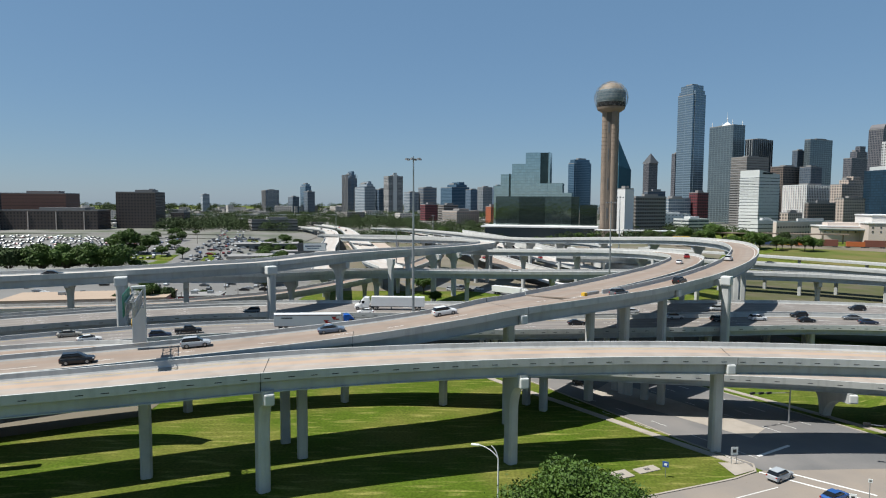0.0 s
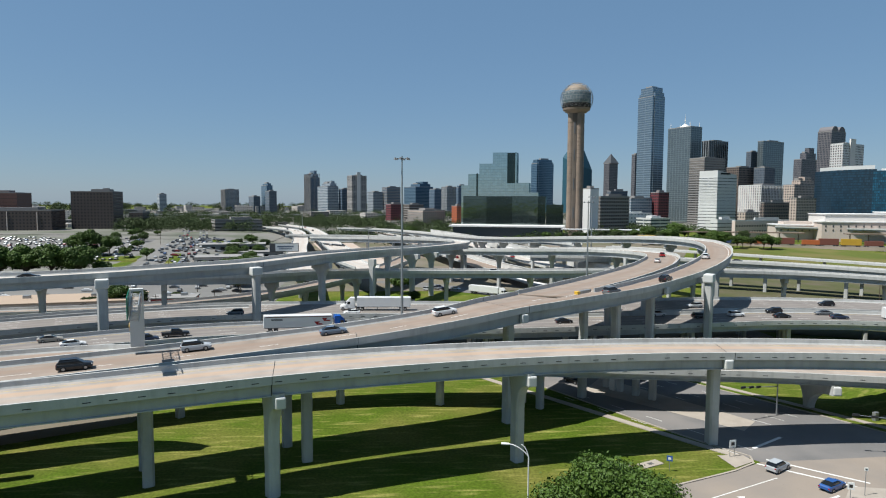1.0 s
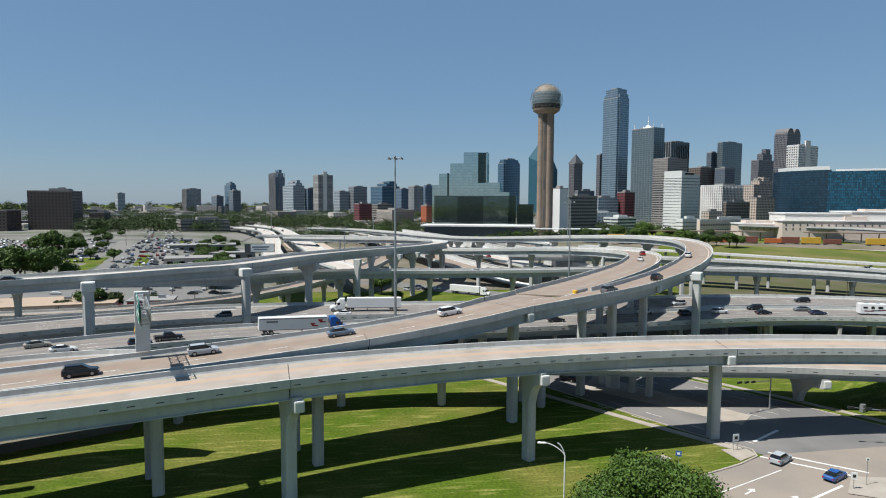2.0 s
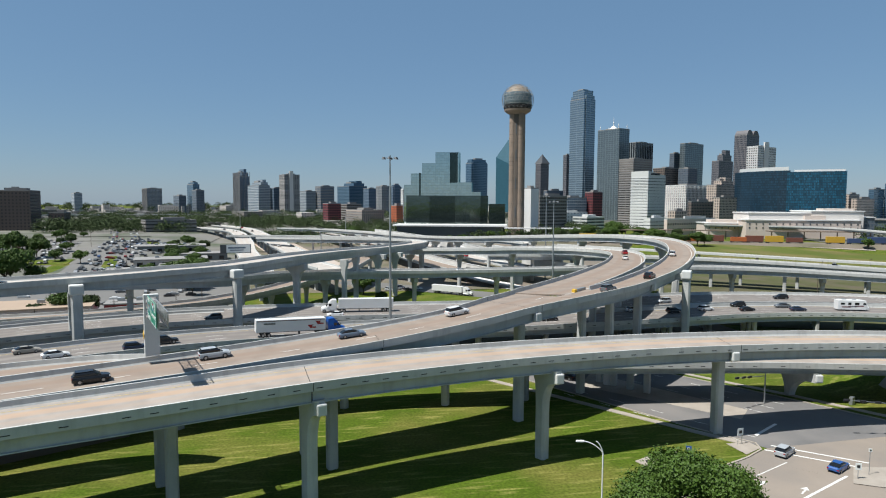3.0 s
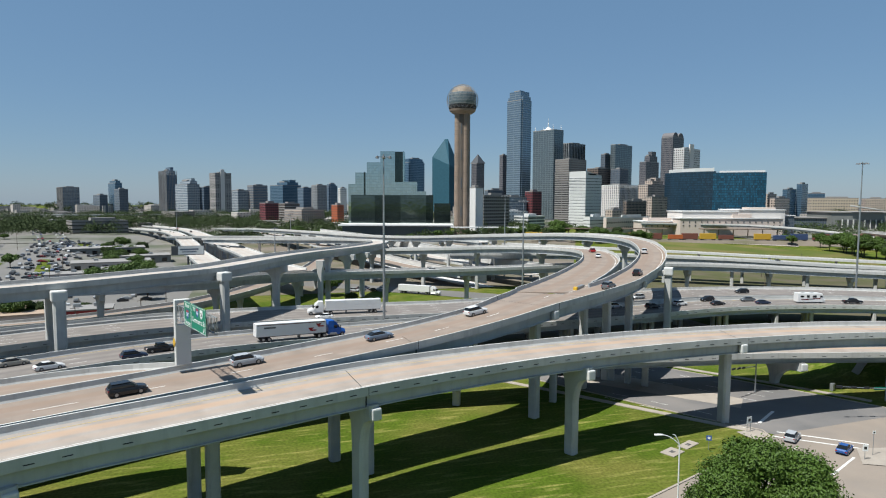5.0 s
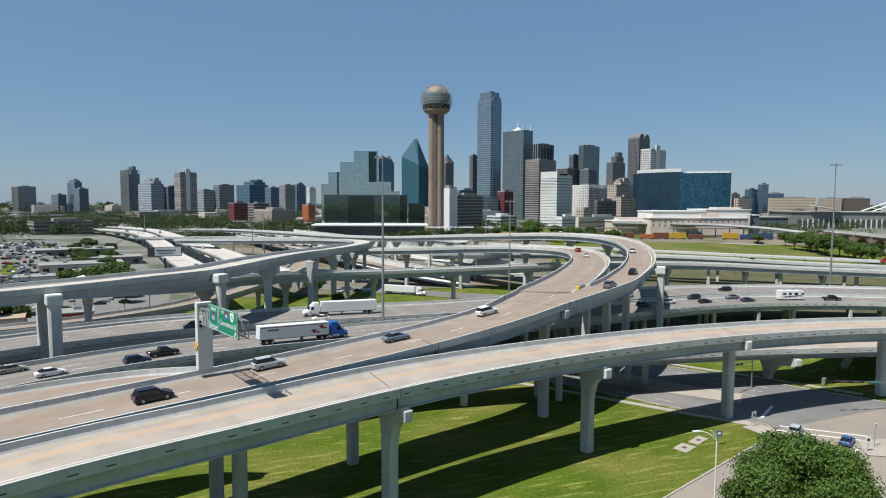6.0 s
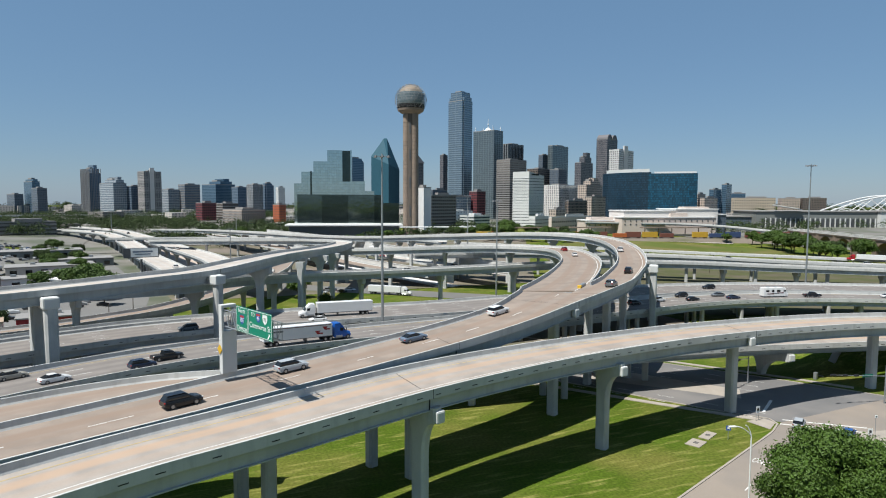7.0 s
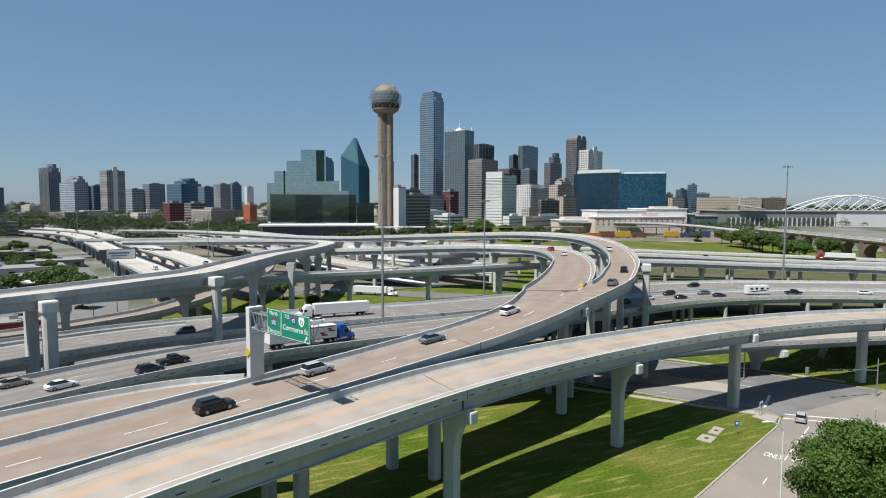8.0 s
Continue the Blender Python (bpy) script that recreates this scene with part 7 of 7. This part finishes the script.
def tree(x, y, h, r, count, size, seed, label, mat=LEAF, name="tree", z=None):
    """Tapered trunk with limbs, and a lumpy crown with gaps."""
    rr = random.Random(seed)
    o = thing(name, label, "tree", (x, y, gz(x, y) if z is None else z))
    bm = bmesh.new()
    fork = h * 0.32
    tube(bm, (0, 0, -0.3), (0.1 * r * 0.3, 0, fork), 0.05 * h * 0.6, 0.035 * h * 0.6, 9)
    lumps = []
    n = 15
    for k in range(n):
        a = 2 * math.pi * k / n + rr.uniform(-0.4, 0.4)
        q = r * rr.uniform(0.3, 0.7)
        top = h * rr.uniform(0.48, 0.78)
        e = (math.cos(a) * q, math.sin(a) * q, top)
        tube(bm, (0, 0, fork * 0.9), (e[0] * 0.5, e[1] * 0.5, (fork + top) * 0.52), 0.02 * h * 0.6, 0.012 * h * 0.6, 6)
        tube(bm, (e[0] * 0.5, e[1] * 0.5, (fork + top) * 0.52), e, 0.012 * h * 0.6, 0.004 * h, 6)
        lumps.append((*e, r * rr.uniform(0.28, 0.46), 0.8))
    for k in range(9):
        a = rr.uniform(0, 6.3)
        q = r * rr.uniform(0.0, 0.5)
        lumps.append((math.cos(a) * q, math.sin(a) * q, h * rr.uniform(0.70, 0.86), r * rr.uniform(0.28, 0.42), 0.75))
    part("trunk", bm, BARK, o)
    ob = new("crown", leaf_mesh("crown", lumps, count, size, mat, seed))
    ob.parent = o
    return o


tree(13.1, 60.4, 17.9, 7.3, 60000, 0.16, 3, "large leafy green oak tree at the street corner")
tree(9.3, 62.2, 12.8, 4.6, 20000, 0.16, 4, "smaller green tree beside the oak")
tree(18.6, 60, 15.0, 4.8, 22000, 0.16, 9, "green tree behind the corner oak")
protos = [tree(-238, 357, 15, 8, 7000, 0.5, 11, "green tree in a row beside the parking lot", LEAF), tree(-211, 349, 13, 7.5, 7000, 0.5, 12, "dark green tree in a row beside the parking lot", LEAF_DARK),
          tree(-186, 350, 14, 9, 7000, 0.5, 13, "round green tree in a row beside the parking lot", LEAF)]
for p in protos:
    p["group"] = "trees of the city"
rt = random.Random(8)


def plant(x, y, s=1.0):
    o = copy_thing(protos[rt.randrange(3)], pose(x, y, gz(x, y), 0, 0, rt.uniform(0, 360)) @ Matrix.Diagonal((s, s, s * rt.uniform(0.85, 1.15), 1)))
    return o


for x, y, s in ((-330, 330, 1.5), (-312, 326, 1.4), (-298, 334, 1.5), (-284, 330, 1.3), (-270, 336, 1.5), (-256, 330, 1.5), (-243, 336, 1.3), (-231, 330, 1.5), (-217, 336, 1.5), (-205, 338, 1.2), (-194, 342, 1.4), (-182, 346, 1.2), (-262, 352, 1.0), (-278, 345, 1.1), (-226, 352, 0.9), (-199, 356, 1.0), (-290, 352, 0.9), (-310, 350, 1.1), (-173, 352, 0.7), (-205, 372, 1.1), (-222, 366, 1.0), (-246, 372, 0.9), (-228, 452, 1.1), (-216, 456, 1.0), (-240, 458, 1.0), (-180, 430, 0.6), (-330, 355, 1.1),
                (-112, 250, 0.6), (-118, 246, 0.7), (-126, 242, 0.5), (-101, 262, 0.5), (-86, 300, 0.7), (-92, 318, 0.9), (-98, 335, 0.9), (-104, 352, 0.8), (-92, 345, 0.8), (-100, 372, 0.9), (-112, 380, 0.7), (-88, 330, 0.7), (-118, 352, 0.7),
                (190, 575, 0.8), (205, 566, 0.7), (222, 575, 1.0), (236, 572, 0.9), (250, 580, 1.1), (262, 585, 1.0), (276, 575, 0.9), (290, 560, 0.8), (300, 548, 0.8), (316, 535, 0.6), (160, 600, 0.6),
                (420, 455, 0.6), (436, 440, 0.8), (444, 425, 0.9), (428, 470, 0.6),
                (70, 612, 0.6), (80, 608, 0.6), (92, 606, 0.7), (104, 604, 0.6), (118, 602, 0.7), (130, 598, 0.6), (60, 616, 0.6), (142, 596, 0.5), (46, 625, 0.7), (20, 640, 0.7), (-10, 660, 0.8), (165, 590, 0.5), (0, 690, 0.9), (25, 680, 0.8),
                (-32, 222, 0.5), (-9, 292, 0.7), (-3, 262, 0.35)):
    plant(x, y, s)
for k in range(46):                              # trees before the railway and by the viaduct
    x = 175 + 5.2 * k + rt.uniform(-3, 3)
    if k < 24 and k % 5 != 3:
        plant(x, 530 - 0.36 * (x - 190) + rt.uniform(-16, 4), rt.uniform(0.35, 0.95) if k < 24 else 0.45)
for k in range(16):
    plant(392 + 2.4 * k + rt.uniform(-9, 9), 318 + 6.6 * k + rt.uniform(-4, 4), rt.uniform(0.8, 1.25))
for k in range(26):                              # yards and lots
    y = rt.uniform(345, 620)
    plant(rt.uniform(-112, -84) - 0.2 * (y - 330), y, rt.uniform(0.35, 0.75))
for k in range(18):
    y = rt.uniform(420, 640)
    plant(rt.uniform(-230, -195) - 0.25 * (y - 430), y, rt.uniform(0.3, 0.6))


def woods(name, patches, count, size, seed, label, mat):
    """Far woods: lumpy masses of leaf clumps."""
    r = np.random.RandomState(seed)
    lumps = []
    for x0, x1, y0, y1, n, rad in patches:
        for _ in range(n):
            x, y = r.uniform(x0, x1), r.uniform(y0, y1)
            q = rad * r.uniform(0.6, 1.3)
            lumps.append((x, y, gz(x, y) + q * 0.7, q, 0.9))
    ob = new(name, leaf_mesh(name, lumps, count, size, mat, seed, 0.25))
    return tagged(ob, label, "woods", kind="stuff")


woods("far_woods", ((20, 240, 588, 640, 60, 5), (-60, 60, 600, 660, 30, 5), (480, 620, 420, 600, 60, 7), (700, 1000, 620, 900, 90, 8), (-120, 40, 650, 720, 70, 6), (60, 160, 640, 690, 30, 5), (-330, -180, 700, 900, 260, 8), (-150, -40, 800, 980, 170, 7), (-40, 160, 720, 860, 170, 7), (-900, -330, 900, 1400, 300, 9), (-330, 300, 1000, 1500, 330, 9), (500, 900, 560, 760, 60, 7), (200, 420, 690, 760, 50, 7), (-330, -40, 900, 1100, 160, 7)), 240000, 0.8, 21, "dark green woods and street trees of the city", LEAF_DARK)
woods("horizon_woods", ((-3400, -600, 1500, 3600, 420, 15), (-600, 1200, 1900, 3600, 330, 15), (1000, 3400, 900, 3000, 330, 15), (-1500, -560, 500, 1200, 160, 10)), 150000, 1.9, 22, "far tree line towards the horizon", LEAF_DARK)

# ---- low city ----
CITY = facade("low_city_front", (0.34, 0.31, 0.28), (0.10, 0.105, 0.11), 4.0, 5.0, 0.5, 0.45, 0.3)
cn = CITY.node_tree
rp, hs = cn.nodes.new("ShaderNodeNewGeometry"), cn.nodes.new("ShaderNodeHueSaturation")
mr = cn.nodes.new("ShaderNodeMapRange")
mr.inputs["To Min"].default_value, mr.inputs["To Max"].default_value = 0.45, 2.0
cn.links.new(rp.outputs["Random Per Island"], mr.inputs["Value"])
cn.links.new(mr.outputs[0], hs.inputs["Value"])
src = cn.nodes["Principled BSDF"].inputs["Base Color"].links[0].from_socket
cn.links.new(src, hs.inputs["Color"])
cn.links.new(hs.outputs[0], cn.nodes["Principled BSDF"].inputs["Base Color"])
rc = random.Random(31)
bm = bmesh.new()
for k in range(760):
    a = radians(rc.uniform(-52, 62))
    d = rc.uniform(880, 2600)
    x, y = d * math.sin(a), d * math.cos(a)
    if y < 700 or (200 < x < 700 and y < 1250 and y > 600):
        continue
    w, dd, h = rc.uniform(10, 46), rc.uniform(10, 36), rc.choice((5, 5, 6, 6, 7, 8, 9, 12, 17))
    if d > 1500:
        h *= 1.3
    box(bm, (x, y, 8 + h / 2), (w, dd, h), 25 + rc.choice((0, 20, -17)))
bm.normal_update()
wall_uv(bm)
tagged(part("low_city", bm, CITY), "low offices, warehouses and flats of the far city", "buildings", kind="stuff")


def shop(x, y, w, d, h, rz, mat, roof, label):
    o = thing("low_building", label, "building", (x, y, gz(x, y)), rz)
    bm = bmesh.new()
    box(bm, (0, 0, h / 2), (w, d, h))
    part("wall", bm, mat, o)
    bm = bmesh.new()
    box(bm, (0, 0, h + 0.2), (w + 0.8, d + 0.8, 0.5), 0, 0.05)
    part("roof", bm, roof, o)
    for k in range(max(2, int(w / 7))):
        bm = bmesh.new()
        box(bm, (-w / 2 + (k + 0.5) * w / max(2, int(w / 7)), -d / 2 - 0.02, h * 0.45), (3.2, 0.14, h * 0.5))
        part("window", bm, CAR_GLASS, o)
    for k in range(2):
        bm = bmesh.new()
        box(bm, (-w * 0.2 + k * w * 0.4, d * 0.1, h + 1.0), (2.4, 1.8, 1.2), 0, 0.05)
        part("roof_unit", bm, STEEL, o)
    return o


RED_PAINT = material("red_paint", (0.42, 0.03, 0.03), 0.6, var=0.06, bump=0.02)
TAN_ROOF = material("tan_roof", (0.40, 0.30, 0.22), 0.9, var=0.1, scale=0.1, fine=1.5)
shop(-138, 244, 58, 22, 5.5, 12, STONE, TAN_ROOF, "low long building with a tan roof beside the freeway")
shop(-98, 252, 16, 10, 5.0, 8, RED_PAINT, ROOF, "red-trimmed fuel station with a flat roof")
shop(-112, 400, 26, 14, 4.5, 12, STONE, ROOF, "white flat-roofed shop by the boulevard")
shop(-128, 440, 44, 22, 5, 12, STONE, ROOF, "long white warehouse with a pale roof")
shop(-120, 482, 40, 20, 5, 12, CLAD, ROOF, "grey warehouse with a flat roof")
shop(-150, 530, 52, 22, 5.5, 12, CLAD, ROOF, "long grey warehouse behind the yards")
shop(-106, 360, 22, 12, 5, 12, CAR_MAT["navy"], ROOF_WHITE, "small dark shop with a white roof")
shop(-136, 372, 18, 14, 5, 12, STONE_WHITE, ROOF, "small white shop with roof units")
shop(-250, 300, 40, 20, 6, 5, BRICK_TAN, ROOF, "low tan building behind the flyover")

# billboard
bb = thing("billboard", "roadside billboard with a pale panel on a steel post", "billboard", (-75, 357, gz(-75, 357)), 10)
bm = bmesh.new()
tube(bm, (0, 0, 0), (0, 0, 13.8), 0.55, 0.5, 10)
part("post", bm, DARK_STEEL, bb)
bm = bmesh.new()
box(bm, (0, 0, 17.0), (16, 1.0, 4.8), 0, 0.05)
part("frame", bm, DARK_STEEL, bb)
bm = bmesh.new()
box(bm, (1.4, -0.54, 17.1), (12.4, 0.1, 4.2))
pp = part("panel", bm, SIGN_WHITE, bb, "pale advertising panel")
bm = bmesh.new()
box(bm, (0.6, -0.61, 17.6), (9.0, 0.03, 0.8))
box(bm, (0.6, -0.61, 16.3), (7.0, 0.03, 0.5))
part("lettering_bar", bm, CAR_MAT["slate"], pp)

# poles along the yards
for x, y, h in ((-128, 330, 10), (-140, 360, 10), (-105, 300, 11), (-72, 250, 11), (-78, 236, 10), (-95, 225, 10), (-150, 420, 11), (-165, 480, 11), (-240, 420, 12), (-270, 440, 12), (-205, 520, 12), (-115, 215, 9), (185, 240, 12), (240, 300, 12), (300, 330, 10)):
    o = thing("utility_pole", "thin wooden utility pole with a cross arm", "utility pole", (x, y, gz(x, y)), rt.uniform(0, 90), "utility poles")
    bm = bmesh.new()
    tube(bm, (0, 0, 0), (0, 0, h), 0.17, 0.11, 8)
    part("pole", bm, BARK, o)
    bm = bmesh.new()
    box(bm, (0, 0, h - 0.7), (2.4, 0.12, 0.14))
    part("cross_arm", bm, BARK, o)
